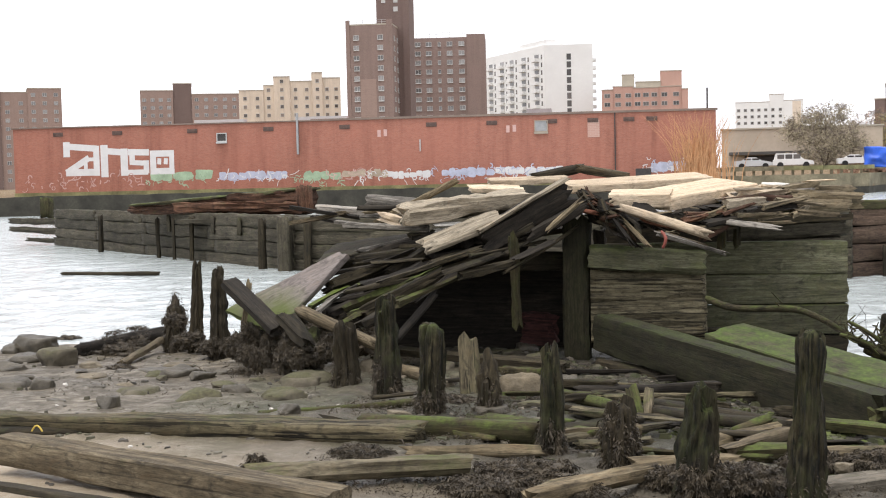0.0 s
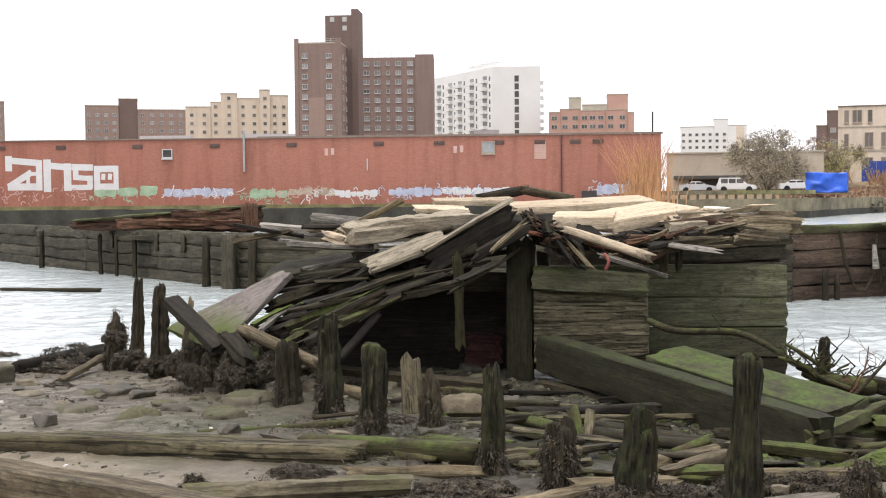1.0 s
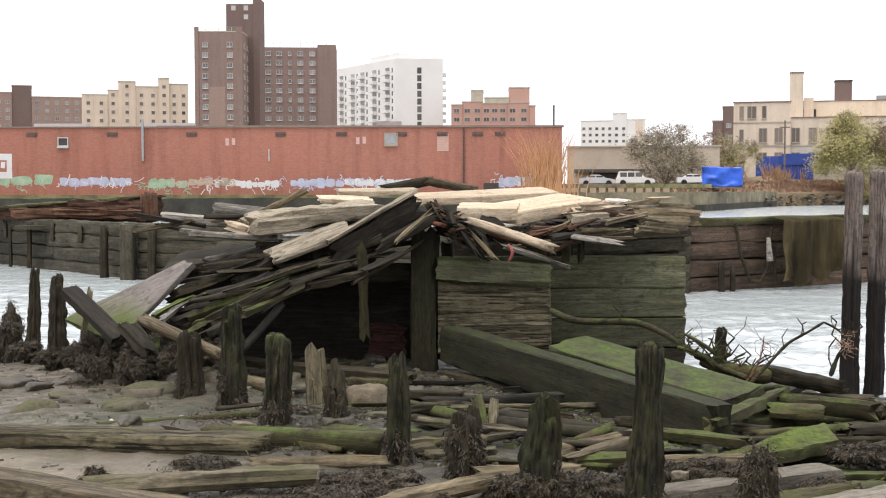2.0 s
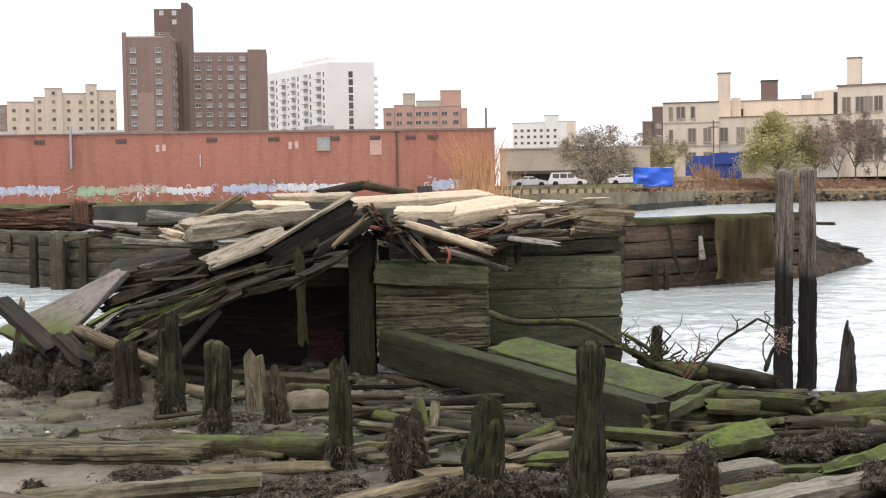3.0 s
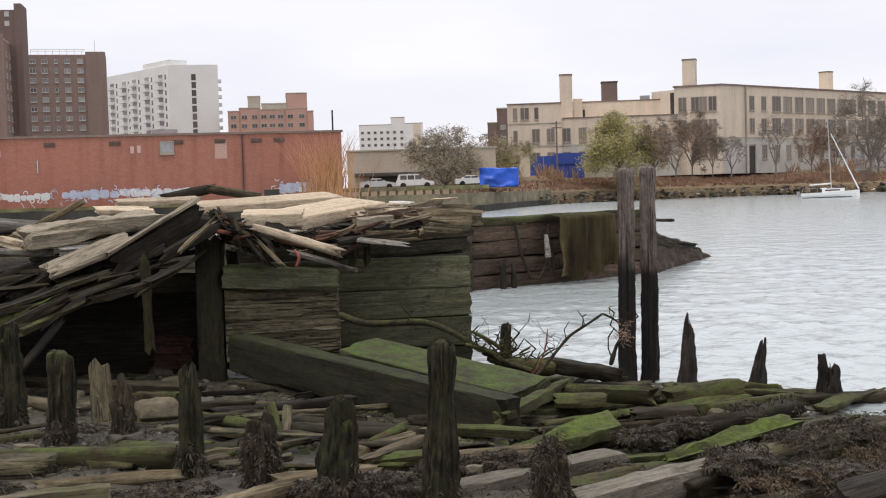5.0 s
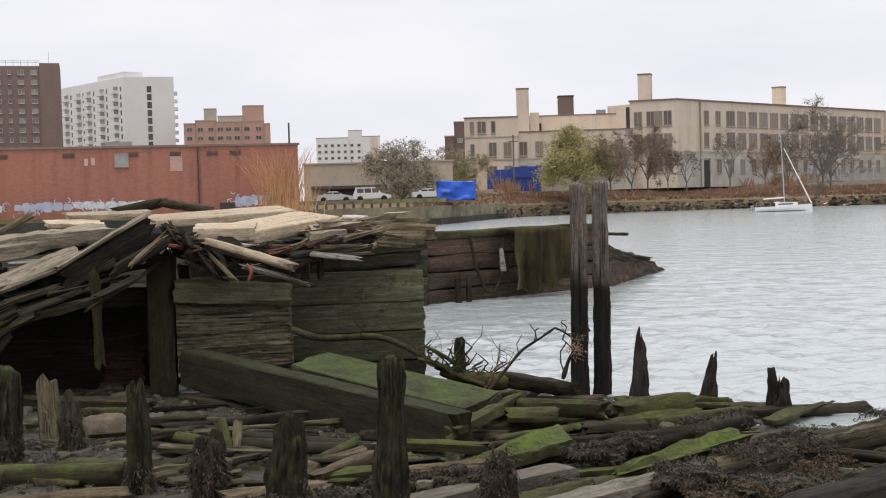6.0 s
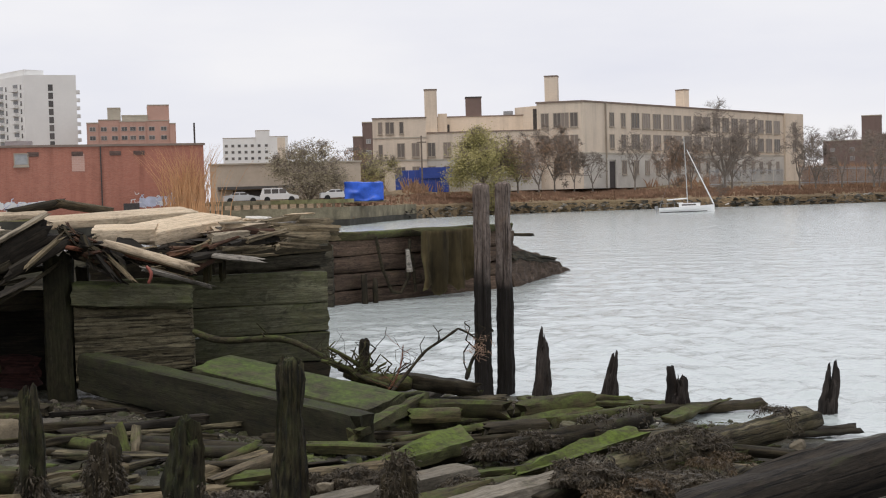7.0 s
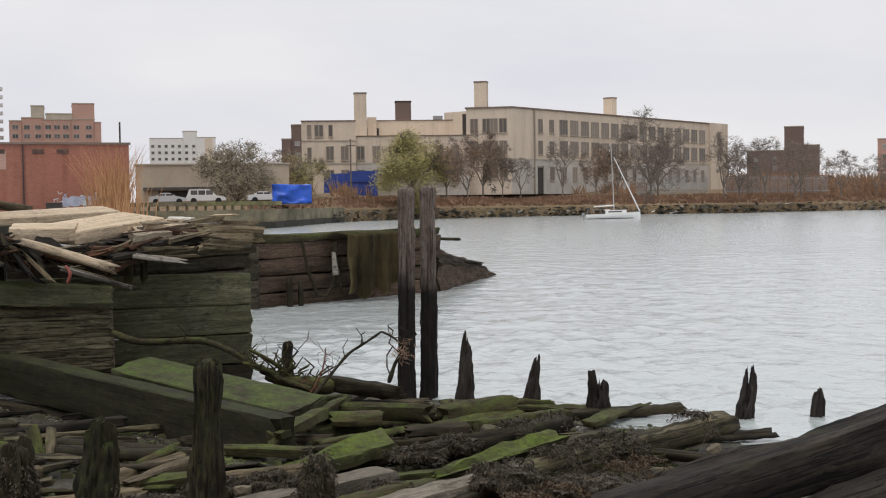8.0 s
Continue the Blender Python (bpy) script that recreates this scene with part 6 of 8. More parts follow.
part("spike", rough_beam(1.2, 0.12, 0.1, 98, jag=0.1), M_DARK, hull2, smooth=True, at=axis((6.4, 35.8, 1.55), (7.5, 36.6, 1.5))[0])
for x, y, z1, w in ((2.0, 32.0, 0.75, 0.16), (2.3, 32.25, 0.6, 0.12)):
    hull_upright(hull2, x, y - 0.2, -0.5, z1, w, int(x * 77), M_DARK)
bm = bmesh.new()
for p_, q_ in (((2.35, 32.0, 1.7), (2.5, 32.15, 0.9)), ((2.5, 32.15, 0.9), (2.75, 32.3, 0.25)), ((2.75, 32.3, 0.25), (3.0, 32.45, 0.2)), ((3.0, 32.45, 0.2), (3.2, 32.6, 0.55)), ((3.2, 32.6, 0.55), (3.3, 32.65, 1.6)), ((3.35, 32.7, 1.2), (3.42, 32.75, 0.2))):
    tube(bm, Vector(p_), Vector(q_), 0.045, 0.045, 6)
part("hanging_rope", bm, M_DARK, hull2, "dark sagging rope")
bm = bmesh.new()
tube(bm, Vector((3.2, 32.45, 1.35)), Vector((3.25, 32.5, 0.75)), 0.05, 0.09, 6)
part("pale_rag", bm, M_SILVER, hull2, "pale rag caught on the hull")


def cloth():
    bm = bmesh.new()
    nx, nz = 26, 22
    a, b = Vector((3.4, 32.65, 0)), Vector((5.0, 33.75, 0))
    d = (b - a).normalized()
    out = Vector((d.y, -d.x, 0))
    g = []
    for i in range(nx + 1):
        u = i / nx
        col = []
        low = 0.22 + 0.30 * noise.noise(Vector((u * 5, 1, 0))) + 0.14 * noise.noise(Vector((u * 19, 2, 0))) + (0.25 if u > 0.8 else 0)
        for j in range(nz + 1):
            v = j / nz
            p = a + (b - a) * u
            z = 1.95 - (1.95 - low) * v
            fold = 0.13 * math.sin(u * 21 + 1.5 * noise.noise(Vector((u * 3, v * 2, 0)))) * (0.2 + v)
            q = p + out * (0.30 + fold + 0.03 * noise.noise(Vector((u * 8, v * 8, 3))))
            if v < 0.06:
                q = p - out * 0.25
                z = 1.88
            col.append(bm.verts.new((q.x, q.y, z)))
        g.append(col)
    for i in range(nx):
        for j in range(nz):
            bm.faces.new((g[i][j], g[i + 1][j], g[i + 1][j + 1], g[i][j + 1]))
    bmesh.ops.solidify(bm, geom=bm.faces[:], thickness=0.02)
    s = Shade("sodden_brown_cloth", rough=0.95)
    n = s.noise(3.2, (1, 1, 0.14), 5.0)
    c = s.ramp(n, (0.3, (0.028, 0.022, 0.011)), (0.52, (0.088, 0.066, 0.030)), (0.72, (0.165, 0.128, 0.060)))
    s.color(s.mix(s.ramp(s.up(), (0.5, 0.0), (0.9, 0.7)), c, (0.085, 0.09, 0.03)))
    s.bump(s.noise(25, (1, 1, 1)), 0.5, 0.02)
    solid("hanging_cloth", bm, s.m, pose(0, 0, 0), "sodden brown carpet hanging over the barge side", "carpet", smooth=True)


cloth()
timber((-21.0, 32.2, 0.03), (-17.7, 32.0, 0.06), 0.16, 0.14, M_DARK, "dark log afloat on the water", name="log", category="log", round_=1.0)

CRIB = thing("timber_crib", pose(0, 0, 0), "collapsed crib of heavy dark mossy timbers on the mud", "crib")
# piles standing in the mud, in a bent row
pile((-8.78, 16.96, 0.08), (-8.74, 17.01, 1.48), 0.24, "thin dark rotted pile with weed at its foot", 1, M_DARK, weed=0.5, weed_h=0.25, taper=0.5)
pile((-7.99, 16.15, 0.10), (-8.00, 16.19, 1.44), 0.29, "dark rotted pile with a pointed head", 2, M_DARK, weed=0.5, weed_h=0.25, taper=0.5)
pile((-9.19, 17.05, 0.06), (-9.18, 17.09, 0.77), 0.30, "stubby pile under a cap of seaweed", 3, M_DARK, weed=1.0, weed_h=0.9, jag=0.03)
pile((-6.74, 15.08, 0.13), (-6.79, 15.10, 0.84), 0.39, "rotted pile stump hung with seaweed", 4, M_DARK, weed=1.3, weed_h=0.7)
pile((-5.85, 14.30, 0.15), (-5.86, 14.33, 0.83), 0.29, "short mossy stump of a pile", 5, M_PILEG, weed=0.2)
pile((-5.01, 13.31, 0.18), (-5.02, 13.35, 1.02), 0.28, "dark pile stump with seaweed on it", 6, M_DARK, weed=0.8, weed_h=0.4)
pile((-4.39, 12.93, 0.20), (-4.39, 12.97, 1.37), 0.27, "mossy upright pile, rotted at the head", 7, M_PILEG, weed=0.6, weed_h=0.35, taper=0.72, jag=0.12)
pile((-3.51, 11.67, 0.25), (-3.50, 11.71, 1.20), 0.25, "pile with a pale cut head and seaweed below", 8, M_PILEG, weed=1.0, weed_h=0.45, jag=0.03)
pile((-2.94, 11.83, 0.25), (-2.98, 11.85, 0.95), 0.23, "slanting-topped dark pile stump", 9, M_DARK, weed=0.5, weed_h=0.4, lean_cut=0.15)
pile((-1.96, 9.94, 0.33), (-1.96, 9.98, 1.27), 0.21, "tall split pile with a forked head", 10, M_PILEG, weed=0.4, weed_h=0.25, jag=0.2, taper=0.7)
pile((-1.35, 9.57, 0.35), (-1.36, 9.60, 0.91), 0.27, "ragged pile stump wrapped in seaweed", 11, M_DARK, weed=1.1, weed_h=0.6, jag=0.14)
pile((-0.68, 8.65, 0.38), (-0.67, 8.69, 1.18), 0.33, "broad mossy pile with weed on one side", 12, M_PILEG, weed=0.9, weed_h=0.3, taper=0.55, jag=0.14)
pile((0.03, 8.79, 0.38), (0.05, 8.81, 1.54), 0.24, "tall mossy pile worn thin near its head", 13, M_PILEG, neck=0.22, weed=0.15, weed_h=0.12, taper=0.72, jag=0.05)
pile((0.77, 8.36, 0.38), (0.77, 8.33, 0.81), 0.24, "low pile stump capped with seaweed", 14, M_DARK, weed=0.9, weed_h=0.8, jag=0.04)
# pair of tall mooring piles and the stakes in the water
pile((2.57, 16.03, 0.05), (2.60, 15.99, 2.82), 0.21, "tall mooring pile, bleached above the tide line", 15, M_MOOR, jag=0.02, taper=0.95, wander=0.25, group="mooring piles")
pile((2.89, 16.16, 0.05), (2.91, 16.12, 2.83), 0.20, "tall mooring pile, bleached above the tide line", 16, M_MOOR, jag=0.02, taper=0.95, wander=0.25, group="mooring piles")
pile((3.30, 15.76, 0.04), (3.33, 15.72, 0.94), 0.26, "pointed rotted stake at the water's edge", 17, M_STAKE, jag=0.4, taper=0.3, group="stakes in the water")
pile((3.98, 15.00, 0.00), (4.07, 14.94, 0.70), 0.28, "leaning pointed stake in the water", 18, M_STAKE, jag=0.3, taper=0.2, group="stakes in the water")
pile((4.66, 14.32, 0.00), (4.64, 14.28, 0.56), 0.29, "splintered stake stump in the water", 19, M_STAKE, jag=0.35, taper=0.7, group="stakes in the water")
pile((6.23, 13.63, 0.00), (6.29, 13.63, 0.65), 0.22, "split pointed stake in the water", 20, M_STAKE, jag=0.42, taper=0.5, group="stakes in the water")
pile((7.10, 13.55, 0.00), (7.13, 13.57, 0.36), 0.19, "short rotted stake in the water", 21, M_STAKE, jag=0.15, taper=0.6, group="stakes in the water")
pile((1.20, 19.08, 0.00), (1.21, 19.05, 0.52), 0.17, "short dark post behind the branches", 22, M_DARK, jag=0.05)
# long timbers lying on the mud
timber((-7.41, 9.98, 0.42), (-3.13, 10.10, 0.42), 0.30, 0.20, M_LOG, "long split grey-brown log lying on the mud", name="log", category="log", round_=0.5, wear=0.025)
timber((-3.82, 10.52, 0.40), (-2.14, 10.32, 0.42), 0.22, 0.20, M_OLIVE, "mossy log lying on the mud", name="log", category="log", round_=0.7)
timber((-7.17, 9.74, 0.36), (-5.52, 10.10, 0.36), 0.12, 0.12, M_DARK, "dark wet log under the long one", name="log", category="log", round_=0.9)
timber((-5.95, 8.3, 0.59), (-2.74, 7.1, 0.6), 0.26, 0.23, M_DRIFT, "heavy square-cut brown beam on the sand", name="beam", category="beam", round_=0.1, wear=0.009, jag=0.015, chips=0.15)
timber((-3.80, 8.07, 0.52), (-2.33, 8.70, 0.52), 0.22, 0.15, M_TANMOSS, "mossy square beam with a pale end", name="beam", category="beam")
timber((-5.17, 11.29, 0.30), (-3.81, 12.12, 0.30), 0.12, 0.10, M_OLIVE, "slender mossy pole on the mud", name="pole", category="pole", round_=1.0)
timber((-1.74, 7.87, 0.50), (-1.02, 9.02, 0.46), 0.16, 0.14, M_GREY, "grey beam half sunk in weed", name="beam", category="beam")
timber((0.11, 9.05, 0.34), (1.47, 10.08, 0.34), 0.24, 0.16, M_ASHEN, "pale ashen beam behind the stumps", name="beam", category="beam", round_=0.15, wear=0.015, chips=0.2, step=0.06)
timber((0.64, 11.64, 0.42), (1.51, 13.66, 0.42), 0.16, 0.13, M_OLIVE, "short mossy log propped on the planks", name="log", category="log", round_=0.25, wear=0.022, jag=0.05)
timber((1.29, 12.95, 0.34), (1.82, 12.89, 0.34), 0.32, 0.14, M_OLIVE, "mossy timber block by the slab", name="block", category="timber")
timber((1.46, 13.34, 0.36), (2.34, 13.01, 0.34), 0.24, 0.2, M_OLIVE, "mossy timber block with a sawn end", name="block", category="timber")
timber((2.55, 13.40, 0.24), (3.38, 13.50, 0.32), 0.28, 0.22, M_OLIVE, "mossy beam end at the waterline", name="beam", category="beam", wear=0.015)
timber((2.80, 12.62, 0.22), (3.88, 13.05, 0.24), 0.20, 0.2, M_OLIVE, "mossy log at the waterline", name="log", category="log", round_=0.8, wear=0.02)
timber((1.97, 12.08, 0.30), (2.61, 12.19, 0.30), 0.2, 0.16, M_DARK, "short dark timber among the planks", name="block", category="timber")
# two great logs beside the camera's far side
timber((2.37, 7.12, 0.60), (5.12, 8.07, 0.965), 0.34, 0.34, M_BLACKLOG, "great dark squared log lying on another", name="log", category="log", round_=0.22, wear=0.022, jag=0.05)
timber((3.04, 7.02, 0.40), (4.80, 7.50, 0.64), 0.34, 0.34, M_BLACKLOG, "great dark log under another", name="log", category="log", round_=0.22, wear=0.022, jag=0.05)
# more timbers among the weed on the water's side
timber((1.95, 10.98, 0.34), (3.80, 12.72, 0.22), 0.20, 0.18, M_DARK, "dark log reaching to the water", name="log", category="log", round_=0.6, wear=0.03, step=0.06)
timber((0.92, 8.44, 0.35), (2.50, 9.72, 0.35), 0.24, 0.24, M_ASHEN, "pale ashen beam, one end under weed", name="beam", category="beam", round_=0.15, wear=0.018, chips=0.25, step=0.06)
timber((2.36, 9.58, 0.36), (5.21, 11.80, 0.32), 0.25, 0.24, M_LOG, "long mossy log jutting over the water", name="log", category="log", round_=0.5, wear=0.03, step=0.06)
timber((2.11, 8.25, 0.34), (3.73, 9.76, 0.30), 0.20, 0.16, M_LOG, "brown weed-grown log before the long beam", name="log", category="log", round_=0.5, wear=0.03, step=0.06)
weed_along((2.30, 11.10, 0.36), (3.67, 12.39, 0.28), 0.22, 0.24, 1100, 41, size=0.032)
weed_along((2.12, 9.34, 0.34), (4.75, 11.40, 0.34), 0.30, 0.34, 3600, 42, size=0.036)
weed_along((2.10, 8.24, 0.36), (3.60, 9.62, 0.32), 0.34, 0.30, 2800, 43, "orange-brown seaweed over a sunken log", 0.034, M_WEEDB)
panel((1.74, 11.10, 0.42), (0.65, 10.04, 0.42), (1.64, 11.45, 0.50), 0.11, M_GREEN, "bright green moss-covered slab lying askew", name="slab", narrow=0.5, wear=0.03, jag=0.05, chips=0.5, step=0.05)
timber((3.10, 10.66, 0.46), (1.80, 9.60, 0.42), 0.24, 0.13, M_GREEN, "bright green moss-covered plank", name="plank", category="plank", roll=-14, round_=0.12, wear=0.03, jag=0.06, chips=0.6, taper=0.45, step=0.05)
timber((0.19, 11.58, 0.34), (0.92, 11.18, 0.36), 0.2, 0.1, M_OLIVE, "pale-edged mossy board on the mud", name="board", category="plank")
timber((0.09, 9.93, 0.42), (0.91, 10.11, 0.42), 0.16, 0.12, M_GREY, "grey broken plank among weed", name="board", category="plank")
timber((-0.82, 10.58, 0.34), (-0.08, 11.42, 0.34), 0.16, 0.1, M_GREY, "grey plank leaning among the stumps", name="board", category="plank")
timber((-0.59, 10.93, 0.36), (-0.26, 11.36, 0.42), 0.1, 0.08, M_OLIVE, "short mossy stick among stumps", name="stick", category="stick", round_=1.0)
timber((-1.40, 12.47, 0.30), (-0.08, 11.42, 0.34), 0.16, 0.12, M_DARK, "dark pole behind the stumps", name="pole", category="pole", round_=1.0)
timber((-0.55, 10.13, 0.36), (0.10, 10.36, 0.36), 0.22, 0.12, M_OLIVE, "mossy board half sunk in mud", name="board", category="plank")
timber((-1.24, 9.27, 0.42), (-0.49, 9.67, 0.40), 0.2, 0.14, M_GREY, "grey beam behind the broad pile", name="beam", category="beam")
timber((0.93, 8.72, 0.40), (1.52, 9.22, 0.40), 0.22, 0.16, M_OLIVE, "rotten olive block among weed", name="block", category="timber", wear=0.03)
timber((3.41, 10.09, 0.30), (3.93, 9.73, 0.30), 0.12, 0.08, M_GREY, "grey stick in wet mud", name="stick", category="stick", round_=1.0)
timber((3.89, 10.72, 0.30), (4.41, 10.27, 0.30), 0.12, 0.1, M_DARK, "dark stick in wet mud", name="stick", category="stick", round_=1.0)
# the timber crib: posts, wall boards and the long fallen beams
timber((-2.92, 16.68, -0.04), (-2.89, 16.69, 2.02), 0.36, 0.36, M_BEAM, "heavy square corner post of the crib", name="post", category="post", round_=0.2, wear=0.02, parent=CRIB)
board((-2.68, 16.42, 1.66), (-1.18, 16.59, 1.57), 0.3, 0.30, 0, M_WALL, "broken top wall timber with a rotten end", name="wall_timber", category="timber", jag=0.045, wear=0.02, chips=0.15, parent=CRIB)
layered_timber((-2.71, 16.58), (-1.20, 16.76), 0.36, 1.39, 0.25, 4, M_FIBRE, "rotten layered grey wall timber of the crib", CRIB)
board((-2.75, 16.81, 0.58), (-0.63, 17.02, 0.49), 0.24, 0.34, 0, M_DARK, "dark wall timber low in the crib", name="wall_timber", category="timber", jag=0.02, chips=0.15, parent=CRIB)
board((-2.43, 17.67, 1.62), (0.65, 18.22, 1.61), 0.28, 0.45, 0, M_WALL, "mossy wall timber of the crib, upper course", name="wall_timber", category="timber", wear=0.007, jag=0.02, chips=0.15, parent=CRIB)
board((-2.44, 17.67, 1.16), (0.64, 18.22, 1.16), 0.28, 0.42, 0, M_WALL, "mossy wall timber of the crib, middle course", name="wall_timber", category="timber", wear=0.007, jag=0.02, chips=0.15, parent=CRIB)
board((-2.45, 17.67, 0.71), (0.64, 18.22, 0.73), 0.28, 0.42, 0, M_WALL, "dark wall timber of the crib, lower course", name="wall_timber", category="timber", wear=0.007, jag=0.02, chips=0.15, parent=CRIB)
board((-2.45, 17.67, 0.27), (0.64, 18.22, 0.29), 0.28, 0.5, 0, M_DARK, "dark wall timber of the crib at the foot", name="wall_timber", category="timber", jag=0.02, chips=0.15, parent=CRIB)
board((-2.60, 16.03, 0.80), (0.62, 11.72, 0.58), 0.3, 0.47, 0, M_BEAM, "long heavy mossy beam fallen from the crib", name="beam", category="beam", wear=0.007, jag=0.03, chips=0.12)
board((-2.55, 15.73, 0.26), (-0.51, 13.63, 0.21), 0.24, 0.3, 0, M_DARK, "dark beam under the fallen one", name="beam", category="beam")
board((-0.87, 13.71, 0.16), (0.68, 11.51, 0.30), 0.24, 0.3, 0, M_DARK, "dark beam under the fallen one", name="beam", category="beam")
timber((-0.86, 14.99, 0.71), (1.06, 13.05, 0.43), 0.61, 0.13, M_SLAB, "wide smooth green mossy slab lying on the beam", name="slab", category="plank", roll=10, round_=0.1, wear=0.006, jag=0.02, chips=0.2)
timber((-3.61, 15.83, 1.84), (-3.56, 15.84, 0.65), 0.14, 0.12, M_OLIVE, "broken stub post hanging from the deck", name="post", category="post", jag=0.1, wear=0.03, parent=CRIB)
board((-4.91, 16.42, 1.55), (-3.10, 16.85, 1.56), 0.25, 0.26, 0, M_DARK, "dark deck beam over the hollow", name="beam", category="beam", parent=CRIB)
# The darkness of the hollow is put into this wall's colour.
board((-6.48, 17.05, 1.39), (-3.06, 17.98, 1.31), 0.2, 1.9, 0, M_CHAR, "inner wall of the crib, blackened for the hollow's shade", name="wall_timber", category="timber", jag=0.02, chips=0.15, parent=CRIB)
board((-3.80, 17.48, 0.66), (-3.37, 17.57, 0.63), 0.1, 0.42, 0, M_STAINED, "red-stained broken board in the hollow", name="board", category="plank", jag=0.12, wear=0.04)
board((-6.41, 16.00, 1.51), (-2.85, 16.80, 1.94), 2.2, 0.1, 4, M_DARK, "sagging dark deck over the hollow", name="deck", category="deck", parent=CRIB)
for _k, (_z, _h) in enumerate(((2.00, 0.17), (1.82, 0.22), (1.59, 0.3))):
    board((-1.21, 19.18 + 0.06 * (_k % 2), _z - 0.06), (0.75 - 0.05 * _k, 19.80 + 0.06 * (_k % 2), _z), 0.3, _h, 0, M_HULL if _k else M_DARK, "dark deck-edge timber behind the crib wall", name="wall_timber", category="timber", jag=0.05, wear=0.02, chips=0.4, parent=CRIB)
board((-2.77, 18.42, 1.89), (-1.02, 18.99, 1.91), 0.3, 0.4, 0, M_DARK, "dark deck-edge timber behind the heap", name="wall_timber", category="timber", jag=0.02, chips=0.15, parent=CRIB)
board((-2.69, 17.23, 1.65), (-2.23, 17.29, 1.64), 0.15, 0.25, 0, M_DARK, "dark block under the deck", name="block", category="timber")
# the heap on top: pale slabs and broken boards
board((-1.69, 17.15, 2.27), (-0.56, 18.43, 2.44), 0.85, 0.19, 6, M_LIGHT, "thick pale plank on the heap", name="slab", wear=0.004, jag=0.02, chips=0.15)
board((-2.53, 17.10, 2.33), (-1.68, 17.15, 2.33), 0.8, 0.19, 5, M_LIGHT, "thick pale plank on the heap", name="slab", wear=0.004, jag=0.02, chips=0.15)
board((-3.20, 18.05, 2.45), (-1.24, 19.29, 2.54), 0.6, 0.12, 8, M_LIGHT, "wide pale plank lying across the heap", name="slab", wear=0.004, jag=0.02, chips=0.15)
board((-3.48, 19.02, 2.47), (-2.51, 19.37, 2.49), 0.5, 0.12, 6, M_LIGHT, "pale plank far back on the heap")
timber((-3.32, 19.04, 2.72), (-2.55, 19.36, 2.56), 0.14, 0.13, M_DRIFT, "thin grey weathered lath on the heap", name="lath", category="plank")
timber((-3.92, 18.83, 2.60), (-3.23, 19.16, 2.72), 0.2, 0.14, M_DARK, "dark log end on the heap", name="log", category="log", round_=0.8)
board((-4.60, 17.64, 2.47), (-3.89, 17.92, 2.43), 0.5, 0.09, 5, M_LIGHT, "thin pale board on the heap")
board((-4.51, 18.29, 2.57), (-3.38, 18.63, 2.59), 0.5, 0.10, 5, M_LIGHT, "thin pale board on the heap")
board((-5.26, 16.30, 2.22), (-3.61, 16.95, 2.40), 0.9, 0.27, 3, M_STALE, "thick rough pale slab on the heap", name="slab", wear=0.03, jag=0.1)
# One tilted slab built as two layers: dark body, pale top.
board((-4.07, 15.87, 1.90), (-3.02, 16.46, 2.55), 0.42, 0.42, -6, M_CHAR, "thick dark board tilted up to the peak", name="slab", wear=0.03, jag=0.12)
board((-4.02, 15.81, 1.94), (-2.95, 16.39, 2.60), 0.46, 0.06, -6, M_STALE, "pale top layer of the board tilted up to the peak", wear=0.015)
board((-4.68, 15.64, 1.72), (-3.78, 16.09, 2.08), 0.55, 0.14, 12, M_STALE, "pale tilted board below the peak", jag=0.1)
timber((-6.34, 17.94, 2.30), (-5.54, 18.21, 2.20), 0.22, 0.2, M_SILVER, "grey driftwood log on the barge edge", name="log", category="log", round_=0.8)
timber((-7.23, 18.25, 2.17), (-6.08, 18.24, 2.07), 0.4, 0.14, M_SILVER, "grey driftwood board on the barge edge", name="board", category="plank")
timber((-6.27, 16.79, 1.96), (-5.10, 17.09, 1.89), 0.16, 0.09, M_SILVER, "bleached lath with a white end", name="lath", category="plank")
timber((-4.85, 16.53, 1.97), (-4.43, 16.65, 1.97), 0.1, 0.06, M_PALE, "short white lath in the heap", name="lath", category="plank")
timber((-4.85, 16.53, 1.89), (-4.26, 16.70, 1.90), 0.1, 0.06, M_PALE, "short white lath in the heap", name="lath", category="plank")
timber((-5.58, 16.41, 2.10), (-5.30, 16.40, 2.03), 0.2, 0.14, M_LIGHT, "pale splintered end of a board", name="board", category="plank", jag=0.12)
timber((-2.26, 16.48, 2.16), (-1.12, 15.99, 1.83), 0.13, 0.12, M_LIGHT, "pale broken pole sticking out of the heap", name="pole", category="pole", round_=0.8, jag=0.08)
board((-1.94, 17.12, 1.99), (-1.25, 17.39, 2.09), 0.35, 0.1, 6, M_LIGHT, "pale board stuck inside the heap")
timber((-1.76, 16.24, 1.83), (-0.88, 15.81, 1.60), 0.09, 0.07, M_SILVER, "splintered grey lath sticking out", name="lath", category="plank", jag=0.1)
timber((-1.63, 16.35, 1.81), (-1.13, 16.09, 1.68), 0.07, 0.05, M_GREY, "splintered grey lath sticking out", name="lath", category="plank", jag=0.1)
timber((-1.08, 16.90, 1.97), (-0.27, 16.63, 1.87), 0.16, 0.08, M_SILVER, "silvery splintered board sticking out", name="lath", category="plank", jag=0.15)
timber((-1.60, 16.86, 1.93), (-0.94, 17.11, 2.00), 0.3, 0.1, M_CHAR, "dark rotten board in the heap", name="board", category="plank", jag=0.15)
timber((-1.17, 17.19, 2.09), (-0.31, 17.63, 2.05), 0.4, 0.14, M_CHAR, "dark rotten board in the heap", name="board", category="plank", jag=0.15)
